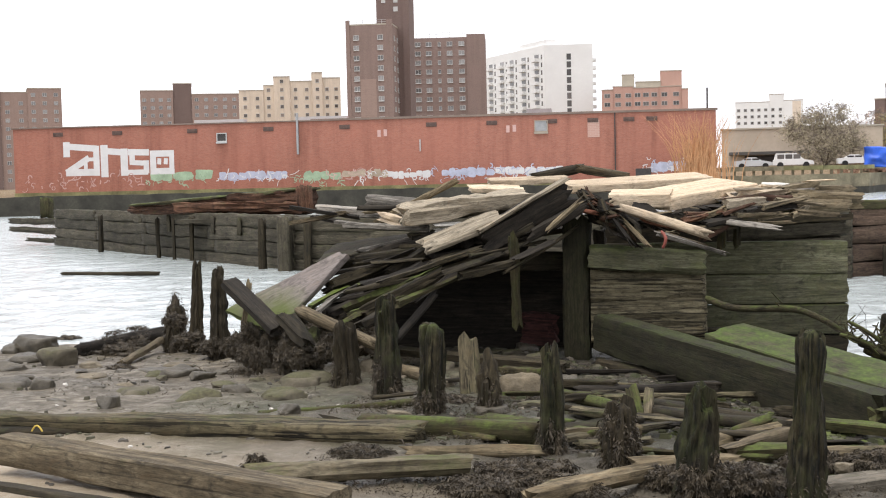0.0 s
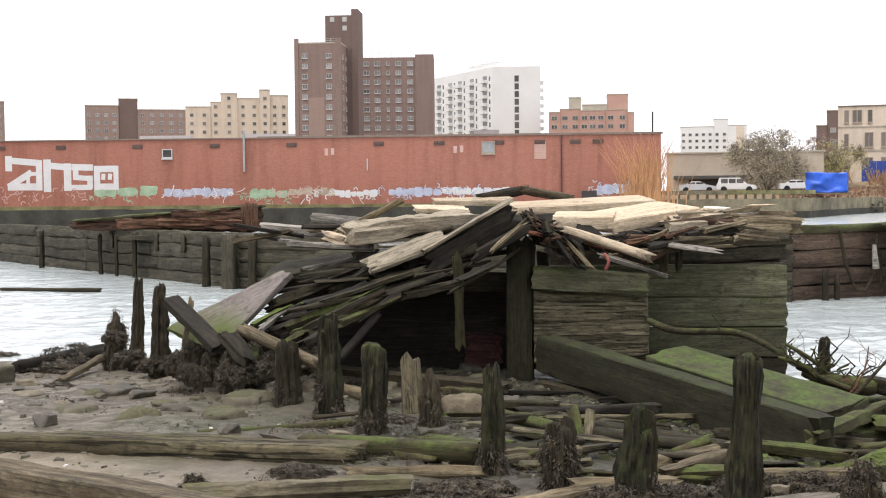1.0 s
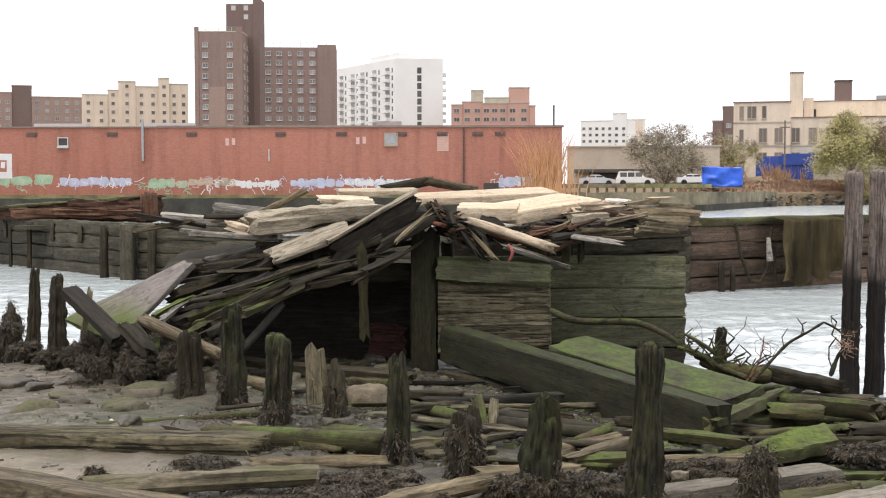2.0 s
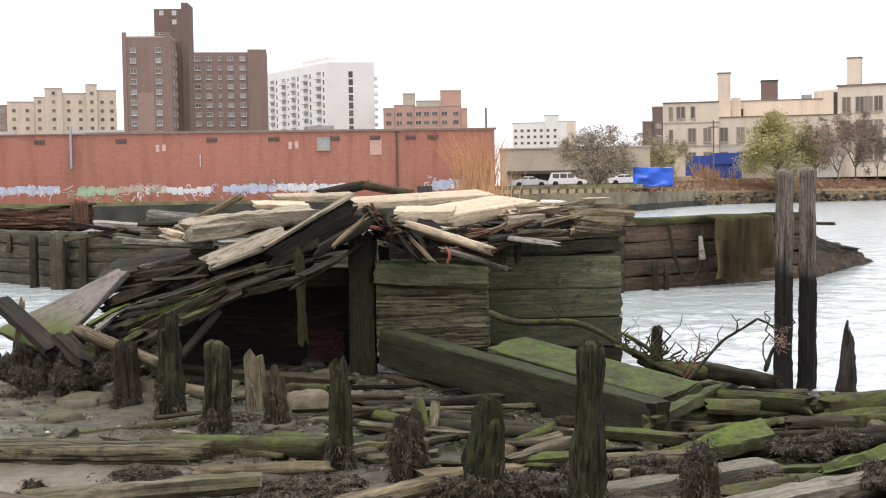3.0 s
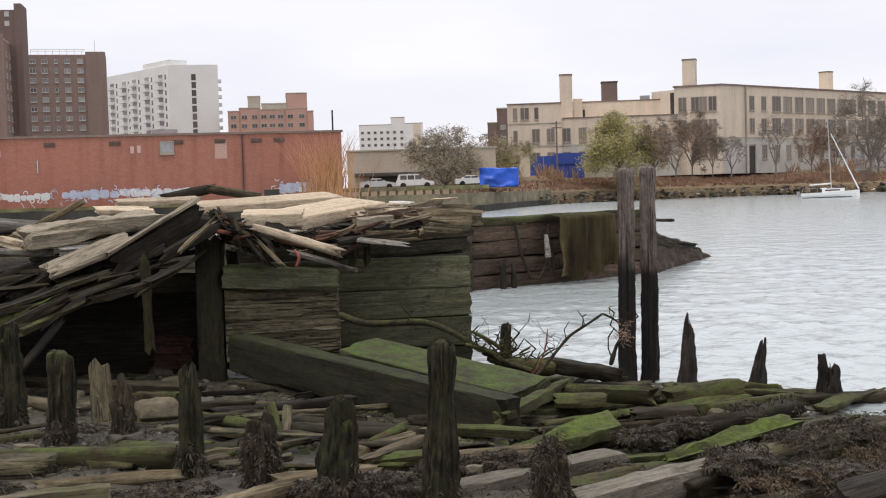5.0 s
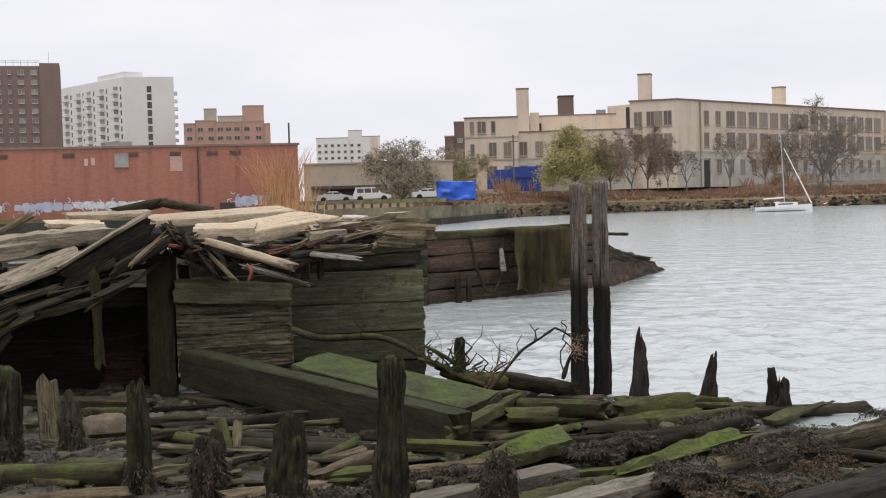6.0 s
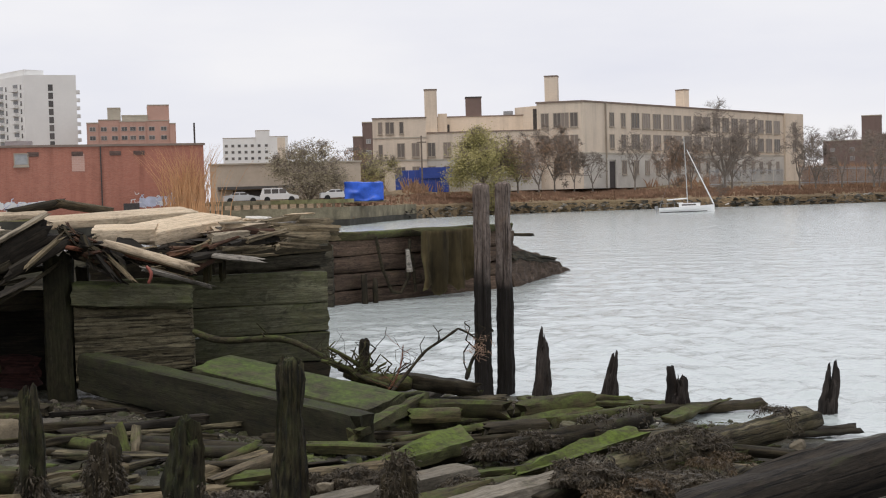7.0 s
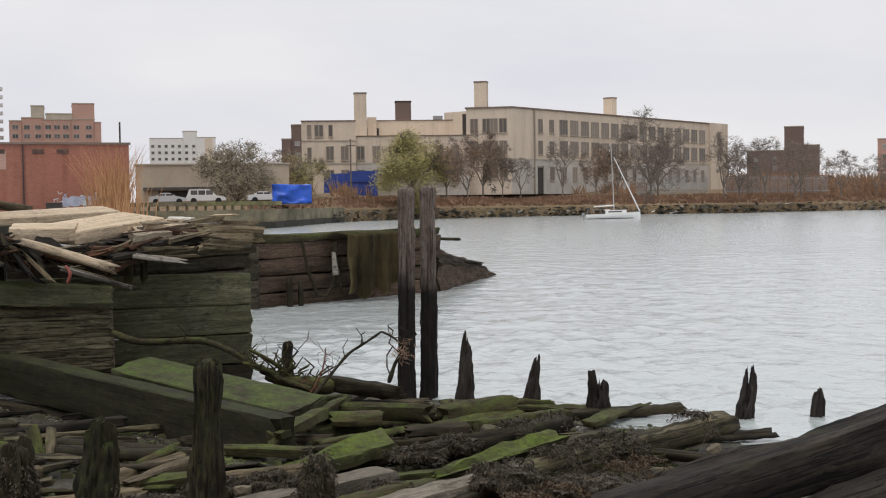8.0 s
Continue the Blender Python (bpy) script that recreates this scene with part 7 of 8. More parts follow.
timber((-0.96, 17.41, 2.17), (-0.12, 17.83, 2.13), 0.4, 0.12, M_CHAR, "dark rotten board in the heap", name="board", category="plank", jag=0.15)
board((-0.98, 17.61, 2.26), (-0.18, 17.93, 2.34), 0.8, 0.12, 7, M_LIGHT, "splintered pale board on the heap", jag=0.2, wear=0.04)
board((-0.53, 18.63, 2.43), (-0.16, 18.63, 2.41), 0.4, 0.1, 2, M_PALE, "white plastic crate lid on the heap", name="crate_lid", category="crate")
timber((-0.20, 18.44, 2.33), (0.23, 18.64, 2.40), 0.16, 0.13, M_DRIFT, "grey weathered lath on the heap", name="lath", category="plank", jag=0.1)
timber((-0.12, 18.64, 2.32), (0.76, 19.02, 2.31), 0.24, 0.13, M_DRIFT, "grey weathered board on the heap", name="board", category="plank", jag=0.1)
timber((-0.16, 18.24, 2.24), (0.80, 18.62, 2.20), 0.3, 0.15, M_GREY, "grey weathered board on the heap", name="board", category="plank", jag=0.1)
timber((-0.32, 18.34, 2.15), (0.79, 18.82, 2.10), 0.4, 0.12, M_GREY, "grey board under the silvery ones", name="board", category="plank", jag=0.1)
timber((-1.02, 18.01, 1.98), (0.64, 19.03, 2.05), 0.16, 0.12, M_OLIVE, "mossy pole along the deck edge", name="pole", category="pole", round_=1.0)
timber((-1.02, 17.51, 1.95), (-1.03, 17.51, 1.58), 0.13, 0.13, M_OLIVE, "short upright post stub", name="post", category="post")
timber((-0.83, 17.52, 1.95), (-0.83, 17.52, 1.58), 0.13, 0.13, M_OLIVE, "short upright post stub", name="post", category="post")
timber((-2.66, 17.03, 1.85), (-2.64, 17.03, 1.58), 0.16, 0.16, M_DARK, "short dark post under the deck", name="post", category="post", parent=CRIB)
timber((-2.75, 16.30, 2.14), (-2.57, 16.23, 2.11), 0.08, 0.08, M_RUSTY, "rusty iron knob in the heap", name="iron_fitting", category="fitting", round_=1.0)
timber((-2.36, 16.26, 2.05), (-2.08, 16.10, 1.70), 0.08, 0.06, M_CHAR, "dark splintered lath in the heap", name="lath", category="plank", jag=0.15)
timber((-2.18, 16.29, 1.98), (-1.90, 16.12, 1.72), 0.06, 0.05, M_GREY, "thin splintered lath in the heap", name="lath", category="plank", jag=0.15)
timber((-1.98, 16.51, 2.01), (-1.30, 16.38, 1.86), 0.14, 0.1, M_RUST, "red-brown splintered board end", name="board", category="plank", jag=0.2)
timber((-3.10, 15.83, 1.94), (-2.73, 16.10, 2.29), 0.12, 0.06, M_GREY, "grey splinter hanging from the peak", name="splinter", category="plank", jag=0.1)
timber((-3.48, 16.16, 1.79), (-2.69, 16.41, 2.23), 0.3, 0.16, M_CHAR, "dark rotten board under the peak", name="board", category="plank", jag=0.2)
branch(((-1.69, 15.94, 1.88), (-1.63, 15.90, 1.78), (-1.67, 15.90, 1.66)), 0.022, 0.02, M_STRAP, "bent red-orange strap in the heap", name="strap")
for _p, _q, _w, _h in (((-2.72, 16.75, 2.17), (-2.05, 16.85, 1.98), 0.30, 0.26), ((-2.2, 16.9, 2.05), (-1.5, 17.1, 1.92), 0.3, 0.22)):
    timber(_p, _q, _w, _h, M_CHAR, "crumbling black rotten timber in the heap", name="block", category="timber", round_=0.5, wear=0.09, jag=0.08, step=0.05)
# boards sliding down from the heap
panel((-7.45, 15.2, 0.92), (-5.91, 15.5, 1.67), (-6.52, 14.75, 0.66), 0.10, M_SLIDE, "wide pale board with a green foot leaning on the heap", narrow=0.16, wear=0.012, jag=0.03, chips=0.3)
timber((-6.16, 16.10, 1.45), (-5.09, 16.88, 1.79), 0.4, 0.1, M_SLOPE, "grey board sliding off the heap", name="board", category="plank", roll=-15, wear=0.025, taper=0.65, bend=0.05)
timber((-5.95, 16.39, 1.60), (-5.22, 16.84, 1.75), 0.3, 0.08, M_SILVER, "grey board with a pale edge", name="board", category="plank", roll=-15)
timber((-6.05, 15.39, 1.19), (-4.87, 16.43, 1.66), 0.42, 0.12, M_SLOPE, "grey weathered board sliding off the heap", name="board", category="plank", roll=-20, wear=0.025, taper=0.55, bend=0.03)
timber((-5.49, 15.28, 1.19), (-3.61, 16.54, 1.79), 0.32, 0.16, M_CHAR, "long dark board sliding off the heap", name="board", category="plank", roll=-15, wear=0.025, taper=0.90, bend=0.08)
timber((-5.23, 15.05, 1.26), (-4.04, 15.93, 1.67), 0.2, 0.1, M_SLOPE, "long grey board on the slope", name="board", category="plank", roll=-10, wear=0.025, taper=0.65, bend=0.05)
timber((-5.58, 14.82, 0.97), (-4.52, 15.59, 1.45), 0.16, 0.1, M_OLIVE, "mossy narrow board on the slope", name="board", category="plank", wear=0.025, taper=0.80, bend=-0.06)
timber((-5.48, 14.43, 0.83), (-4.77, 15.31, 1.27), 0.07, 0.06, M_OLIVE, "thin mossy lath on the slope", name="lath", category="plank", wear=0.025, taper=0.55, bend=0.03)
timber((-5.84, 14.51, 0.94), (-5.57, 15.25, 1.24), 0.08, 0.06, M_SILVER, "thin pale lath on the slope", name="lath", category="plank", wear=0.025, taper=0.90, bend=0.08)
timber((-6.03, 14.75, 1.00), (-5.71, 15.41, 1.21), 0.2, 0.08, M_GREEN, "green-stained board on the slope", name="board", category="plank", wear=0.025, taper=0.65, bend=0.05)
timber((-5.84, 14.83, 0.91), (-5.32, 15.66, 1.24), 0.3, 0.12, M_CHAR, "dark board on the slope", name="board", category="plank", wear=0.025, taper=0.80, bend=-0.06)
timber((-5.45, 14.66, 0.92), (-4.68, 15.23, 1.16), 0.18, 0.1, M_OLIVE, "mossy board low on the slope", name="board", category="plank", wear=0.025, taper=0.55, bend=0.03)
timber((-5.77, 13.89, 1.05), (-4.67, 13.45, 0.70), 0.15, 0.14, M_GREY, "pale grey pole lying down the slope", name="pole", category="pole", round_=1.0)
timber((-4.79, 14.46, 0.62), (-4.48, 15.19, 1.14), 0.1, 0.1, M_CHAR, "thin dark prop under the slope", name="pole", category="pole", round_=1.0)
timber((-5.23, 14.31, 0.83), (-4.88, 14.85, 1.07), 0.2, 0.12, M_DARK, "dark board low on the slope", name="board", category="plank", wear=0.025, taper=0.80, bend=-0.06)
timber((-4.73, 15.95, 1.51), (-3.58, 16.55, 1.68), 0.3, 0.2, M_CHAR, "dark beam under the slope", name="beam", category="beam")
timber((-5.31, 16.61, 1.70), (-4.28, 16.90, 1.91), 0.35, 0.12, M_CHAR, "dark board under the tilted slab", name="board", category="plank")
timber((-5.00, 16.39, 1.63), (-4.90, 16.42, 1.33), 0.14, 0.14, M_GREY, "short grey stub between the boards", name="post", category="post")
timber((-7.21, 14.9, 1.31), (-6.27, 14.3, 0.76), 0.24, 0.12, M_CHAR, "dark leaning plank hung with weed", name="plank", category="plank", roll=7, round_=0.1, wear=0.012, jag=0.03, chips=0.3)
timber((-6.2, 14.3, 0.94), (-5.69, 13.9, 0.68), 0.22, 0.12, M_DARK, "rotten mossy board end among weed", name="board", category="plank", wear=0.03, jag=0.08)
timber((-7.01, 15.08, 1.29), (-7.03, 14.85, 0.57), 0.08, 0.1, M_GREY, "thin grey upright behind the piles", name="post", category="post")
timber((-3.52, 13.17, 0.84), (-3.43, 12.89, 0.23), 0.26, 0.08, M_LOG, "upright tan plank stuck in the mud", name="plank", category="plank")
timber((-1.42, 12.15, 0.50), (-1.41, 11.85, 0.28), 0.12, 0.1, M_TANMOSS, "short square stub with a pale end", name="post", category="post")
timber((-1.57, 11.93, 0.54), (-1.49, 11.74, 0.30), 0.14, 0.08, M_OLIVE, "short mossy stub beside a square one", name="post", category="post")
# branch and driftwood at the water's edge
branch(((-1.13, 15.78, 1.05), (-0.78, 15.60, 0.94), (-0.09, 15.42, 0.95), (0.26, 15.21, 0.85), (0.60, 15.00, 0.66), (0.92, 14.78, 0.51), (1.22, 14.56, 0.42)), 0.045, 0.035, M_OLIVE, "long bent mossy branch against the crib", 6, 3)
timber((1.35, 14.90, 0.46), (2.25, 14.52, 0.36), 0.24, 0.17, M_DARK, "dark driftwood trunk at the water's edge", name="driftwood", category="driftwood", round_=0.5, wear=0.045, jag=0.1, step=0.06)
branch(((0.72, 15.00, 0.56), (0.98, 14.88, 0.48), (1.50, 14.73, 0.41)), 0.08, 0.09, M_OLIVE, "mossy driftwood limb at the water's edge", 10, 5, name="driftwood")
branch(((1.21, 14.32, 0.38), (1.41, 14.50, 0.56), (1.66, 14.68, 0.80), (1.87, 14.75, 0.92), (2.09, 14.82, 1.05)), 0.022, 0.014, M_DARK, "bare branch rising from the driftwood", 5, 6)
branch(((2.09, 14.82, 1.05), (2.25, 14.90, 0.96), (2.40, 14.88, 0.82), (2.46, 14.86, 0.70)), 0.014, 0.01, M_DARK, "bare drooping end of a branch", 4, 7)
branch(((2.33, 14.89, 0.97), (2.32, 14.89, 0.77), (2.25, 14.90, 0.62), (2.17, 14.81, 0.43)), 0.012, 0.03, M_DARK, "hanging dead branch by the mooring piles", 4, 8)
branch(((1.13, 14.23, 0.38), (1.24, 14.22, 0.52), (1.34, 14.31, 0.72), (1.37, 14.30, 0.94)), 0.012, 0.006, M_RUST, "thin reddish twig by the driftwood", 8, 9)
branch(((0.63, 14.96, 0.66), (0.43, 15.07, 0.73), (0.28, 15.17, 0.81)), 0.012, 0.006, M_DARK, "thin dark twig by the driftwood", 6, 10)
branch(((0.92, 14.84, 0.47), (0.80, 14.95, 0.63), (0.70, 14.96, 0.74)), 0.012, 0.006, M_DARK, "thin dark twig by the driftwood", 8, 11)
branch(((0.51, 14.9, 0.88), (0.84, 14.85, 0.68), (1.17, 14.9, 0.32)), 0.02, 0.03, M_OLIVE, "crooked mossy root in the driftwood tangle", 7, 31)
branch(((0.63, 14.9, 0.61), (0.9, 14.85, 0.54), (1.25, 14.9, 0.47)), 0.025, 0.02, M_DARK, "dark crooked root in the driftwood tangle", 9, 32)
branch(((0.77, 14.9, 0.4), (0.94, 14.85, 0.68), (1.09, 14.9, 0.84)), 0.018, 0.01, M_DARK, "thin root standing out of the tangle", 7, 33)
branch(((0.43, 14.9, 0.72), (0.77, 14.85, 0.6), (1.04, 14.9, 0.34)), 0.03, 0.035, M_OLIVE, "mossy root lying in the tangle", 8, 34)
branch(((1.11, 14.9, 0.32), (1.38, 14.85, 0.56), (1.56, 14.9, 0.65)), 0.012, 0.007, M_DARK, "thin dead twig by the trunk", 6, 35)
# stones
rock(-11.59, 17.08, 0.05, 0.38, 0.30, 0.18, M_DSTONE, 1, "large dark wet boulder at the water's edge")
rock(-8.65, 12.82, 0.15, 0.15, 0.12, 0.18, M_DSTONE, 2, "dark pointed stone on the mud")
rock(-8.70, 13.90, 0.12, 0.22, 0.18, 0.08, M_ROCK, 3, "flat pale stone on the mud")
rock(-8.03, 12.91, 0.15, 0.15, 0.12, 0.11, M_DSTONE, 4, "dark stone on the mud")
rock(-7.27, 12.60, 0.16, 0.32, 0.26, 0.13, M_MOSSROCK, 5, "flat stone with green moss on top")
rock(-10.09, 15.31, 0.08, 0.32, 0.25, 0.24, M_MOSSROCK, 6, "green-stained stone by the water")
rock(-6.53, 12.41, 0.17, 0.21, 0.17, 0.11, M_ROCK, 7, "pale rounded stone on the mud")
rock(-5.39, 12.43, 0.20, 0.25, 0.20, 0.12, M_MOSSROCK, 8, "olive rounded stone on the mud")
rock(-5.52, 13.57, 0.17, 0.20, 0.16, 0.13, M_MOSSROCK, 9, "mossy stone between the piles")
rock(-5.19, 14.64, 0.16, 0.13, 0.10, 0.15, M_ROCK, 10, "pale stone between the piles")
rock(-2.90, 13.04, 0.24, 0.26, 0.20, 0.23, M_TANROCK, 11, "large tan stone slab under the crib")
rock(-2.53, 13.64, 0.22, 0.19, 0.15, 0.13, M_DSTONE, 12, "dark rotten lump on the mud")
rock(-10.32, 14.54, 0.10, 0.20, 0.16, 0.12, M_DSTONE, 13, "dark stone on the mud")
rock(-11.87, 16.75, 0.03, 0.19, 0.15, 0.11, M_DSTONE, 14, "dark wet stone at the water's edge")
rock(-7.35, 11.94, 0.20, 0.13, 0.10, 0.07, M_ROCK, 15, "flat pale stone on the mud")
rock(-7.86, 11.86, 0.20, 0.12, 0.09, 0.07, M_DSTONE, 16, "dark stone half sunk in mud")
rock(-7.00, 14.22, 0.15, 0.11, 0.09, 0.09, M_DSTONE, 17, "dark stone on the mud")
rock(0.31, 9.53, 0.40, 0.07, 0.06, 0.05, M_ROCK, 18, "pale stone among the planks")
rock(2.83, 11.95, 0.26, 0.14, 0.11, 0.10, M_MOSSROCK, 19, "bright mossy lump among the logs")
rock(4.67, 10.82, 0.24, 0.08, 0.06, 0.06, M_ROCK, 20, "tan stone in the wet mud")
# seaweed clumps
weed_clump(-8.7, 16.6, 0.29, 0.26, 0.21, 0.16, 1000, 310)
weed_clump(-8.04, 16.0, 0.28, 0.22, 0.18, 0.14, 1000, 311)
weed_clump(-7.39, 15.5, 0.36, 0.22, 0.18, 0.2, 1000, 312)
weed_clump(-6.93, 15.0, 0.36, 0.26, 0.21, 0.2, 1000, 313)
weed_clump(-6.27, 14.5, 0.48, 0.22, 0.18, 0.24, 1000, 314)
weed_clump(-5.76, 14.1, 0.47, 0.3, 0.24, 0.14, 1000, 315)
weed_clump(-5.31, 13.8, 0.63, 0.26, 0.21, 0.2, 1000, 316)
weed_clump(-6.61, 15.6, 0.67, 0.4, 0.32, 0.3, 1000, 317)
weed_clump(-5.97, 15.2, 0.65, 0.4, 0.32, 0.3, 1000, 318)
weed_clump(-5.35, 14.8, 0.59, 0.4, 0.32, 0.25, 1000, 319)
weed_clump(-10.2, 17.4, 0.06, 0.45, 0.36, 0.2, 1000, 320)
weed_clump(-10.5, 17.0, 0.02, 0.35, 0.28, 0.2, 1000, 321)
weed_clump(-6.86, 14.7, 0.59, 0.15, 0.13, 0.24, 1000, 301)
weed_clump(-6.41, 14.4, 0.53, 0.14, 0.11, 0.25, 1000, 302)
weed_clump(-6.02, 14.2, 0.67, 0.14, 0.11, 0.17, 1000, 303)
weed_clump(-9.89, 16.67, 0.05, 0.48, 0.39, 0.19, 1800, 51)
weed_clump(-10.63, 18.66, 0.00, 0.39, 0.31, 0.21, 1200, 52)
weed_clump(-8.07, 15.00, 0.78, 0.17, 0.14, 0.12, 700, 53)
weed_clump(-6.84, 14.46, 0.13, 0.25, 0.20, 0.09, 700, 54)
weed_clump(-7.62, 14.35, 0.13, 0.30, 0.24, 0.10, 800, 55)
weed_clump(-5.81, 13.76, 0.48, 0.15, 0.12, 0.14, 800, 56)
weed_clump(-6.53, 13.98, 0.47, 0.15, 0.12, 0.15, 900, 57)
weed_clump(-3.41, 9.38, 0.42, 0.25, 0.20, 0.05, 1100, 58)
weed_clump(-3.80, 8.23, 0.50, 0.12, 0.10, 0.14, 1100, 59)
weed_clump(-3.51, 12.45, 0.25, 0.38, 0.31, 0.09, 1500, 60)
weed_clump(-1.99, 8.96, 0.42, 0.42, 0.33, 0.08, 2600, 61)
weed_clump(-2.12, 8.34, 0.46, 0.31, 0.25, 0.06, 1800, 62)
weed_clump(-1.52, 8.33, 0.46, 0.27, 0.22, 0.06, 1500, 63)
weed_clump(-0.93, 8.90, 0.42, 0.22, 0.18, 0.11, 1500, 64)
weed_clump(-0.43, 9.25, 0.40, 0.27, 0.22, 0.08, 1500, 65)
weed_clump(-1.66, 10.50, 0.34, 0.22, 0.17, 0.05, 700, 66)
weed_clump(0.09, 9.76, 0.40, 0.24, 0.20, 0.10, 1500, 67)
weed_clump(0.54, 9.71, 0.42, 0.27, 0.21, 0.10, 1500, 68)
weed_clump(0.90, 9.79, 0.46, 0.13, 0.11, 0.08, 900, 69)
weed_clump(1.84, 10.73, 0.38, 0.27, 0.22, 0.09, 1300, 70)
weed_clump(2.28, 11.20, 0.35, 0.23, 0.19, 0.10, 1100, 71)
weed_clump(1.35, 9.22, 0.44, 0.19, 0.15, 0.07, 900, 72)
weed_clump(-0.38, 8.90, 0.44, 0.32, 0.26, 0.11, 1700, 73)
weed_clump(2.83, 13.77, 0.25, 0.35, 0.28, 0.08, 900, 74)
weed_clump(2.97, 9.01, 0.42, 0.47, 0.38, 0.07, 2200, 75)
weed_clump(2.32, 9.24, 0.45, 0.32, 0.26, 0.10, 1700, 76)
weed_clump(3.59, 10.48, 0.36, 0.35, 0.28, 0.13, 1700, 77)
weed_clump(-8.82, 14.86, 0.12, 0.24, 0.19, 0.08, 500, 78)
weed_clump(-12.09, 18.65, 0.00, 0.25, 0.20, 0.07, 300, 79)
timber((-8.99, 15.15, 0.15), (-9.37, 17.04, 0.25), 0.14, 0.1, M_GREY, "grey plank end among the weed", name="board", category="plank")
timber((-6.32, 12.48, 0.22), (-5.75, 12.71, 0.22), 0.1, 0.08, M_DARK, "dark wet stick on the mud", name="stick", category="stick", round_=1.0)
timber((-2.95, 11.45, 0.30), (-1.67, 10.52, 0.36), 0.2, 0.14, M_OLIVE, "mossy log behind the tall pile", name="log", category="log", round_=0.7)
timber((-2.69, 13.15, 0.30), (-1.39, 11.91, 0.30), 0.14, 0.12, M_OLIVE, "mossy pole under the crib", name="pole", category="pole", round_=1.0)
timber((-1.40, 12.00, 0.32), (-0.09, 11.26, 0.35), 0.16, 0.12, M_DARK, "dark pole on the mud", name="pole", category="pole", round_=1.0)
timber((-5.24, 14.89, 0.30), (-4.19, 13.90, 0.28), 0.18, 0.14, M_GREY, "grey log behind the piles", name="log", category="log", round_=0.8)
timber((-5.23, 15.57, 0.35), (-2.74, 14.76, 0.30), 0.24, 0.12, M_DARK, "dark plank in front of the hollow", name="plank", category="plank")
timber((-1.96, 10.50, 0.38), (-1.36, 10.79, 0.38), 0.16, 0.12, M_GREY, "grey plank between the stumps", name="plank", category="plank")
timber((-3.08, 9.53, 0.40), (-2.00, 9.73, 0.40), 0.14, 0.1, M_GREY, "grey split pole on the mud", name="pole", category="pole", round_=0.8)
timber((-5.27, 7.20, 0.60), (-4.20, 6.93, 0.60), 0.16, 0.05, M_DARK, "thin dark board on the sand", name="board", category="plank")
timber((-0.59, 9.98, 0.40), (-0.13, 10.83, 0.40), 0.16, 0.1, M_GREY, "grey plank between the piles", name="plank", category="plank")
timber((-10.48, 16.46, 0.12), (-9.91, 18.21, 0.20), 0.22, 0.22, M_CHAR, "dark weed-covered log at the water's edge", name="log", category="log", round_=0.8, wear=0.03)
weed_along((-10.22, 16.83, 0.16), (-9.77, 18.05, 0.24), 0.26, 0.34, 1500, 81)
weed_along((-10.39, 16.23, 0.12), (-10.20, 16.96, 0.16), 0.22, 0.24, 260, 82)
rock(-8.01, 14.36, 0.12, 0.25, 0.20, 0.10, M_DSTONE, 31, "flat dark stone on the mud")
rock(-5.56, 13.42, 0.18, 0.28, 0.22, 0.15, M_MOSSROCK, 32, "large mossy stone between the piles")
rock(-9.21, 12.97, 0.15, 0.25, 0.20, 0.14, M_DSTONE, 33, "dark stone on the mud")
rock(-9.42, 15.06, 0.10, 0.16, 0.13, 0.08, M_ROCK, 34, "small pale stone on the mud")
rock(-6.02, 12.57, 0.20, 0.16, 0.13, 0.08, M_DSTONE, 35, "dark stone half sunk in mud")
rock(-7.87, 13.25, 0.15, 0.16, 0.13, 0.07, M_ROCK, 36, "flat pale stone on the mud")
rock(-6.19, 13.45, 0.16, 0.13, 0.11, 0.07, M_MOSSROCK, 37, "small mossy stone on the mud")
rock(-6.73, 13.42, 0.15, 0.12, 0.10, 0.07, M_ROCK, 38, "small pale stone on the mud")
rock(-10.90, 15.64, 0.08, 0.26, 0.21, 0.10, M_DSTONE, 39, "dark wet stone at the water's edge")
rock(-4.71, 12.63, 0.20, 0.15, 0.12, 0.07, M_DSTONE, 40, "dark stone half sunk in mud")
weed_clump(-5.14, 8.11, 0.58, 0.04, 0.03, 0.07, 150, 90)
weed_clump(-4.72, 7.89, 0.58, 0.05, 0.04, 0.06, 150, 91)
weed_clump(-4.16, 7.62, 0.58, 0.06, 0.05, 0.06, 150, 92)
weed_clump(-4.20, 7.81, 0.58, 0.04, 0.03, 0.06, 150, 93)
weed_clump(-3.57, 7.45, 0.58, 0.05, 0.04, 0.06, 150, 94)
weed_clump(-5.54, 8.27, 0.58, 0.07, 0.05, 0.07, 150, 95)
weed_clump(-3.93, 7.73, 0.58, 0.04, 0.03, 0.06, 150, 96)
timber((-1.56, 17.25, 2.01), (-0.95, 17.59, 2.06), 0.26, 0.2, M_CHAR, "rotten dark timber under the pale planks", name="block", category="timber", round_=0.4, wear=0.05, jag=0.05)
timber((-0.95, 17.59, 2.14), (-0.15, 17.92, 2.15), 0.28, 0.2, M_HULK, "rotten brown timber under the pale planks", name="block", category="timber", round_=0.4, wear=0.05, jag=0.05)
timber((-0.23, 18.22, 2.26), (0.60, 18.60, 2.22), 0.22, 0.16, M_GREY, "grey weathered log end on the heap", name="log", category="log", round_=0.6, wear=0.03)
timber((-0.15, 18.02, 2.13), (0.67, 18.40, 2.09), 0.24, 0.18, M_DRIFT, "brown weathered log end on the heap", name="log", category="log", round_=0.6, wear=0.03)
weed_along((-6.53, 14.53, 0.99), (-5.86, 14.17, 0.59), 0.14, 0.3, 500, 83)
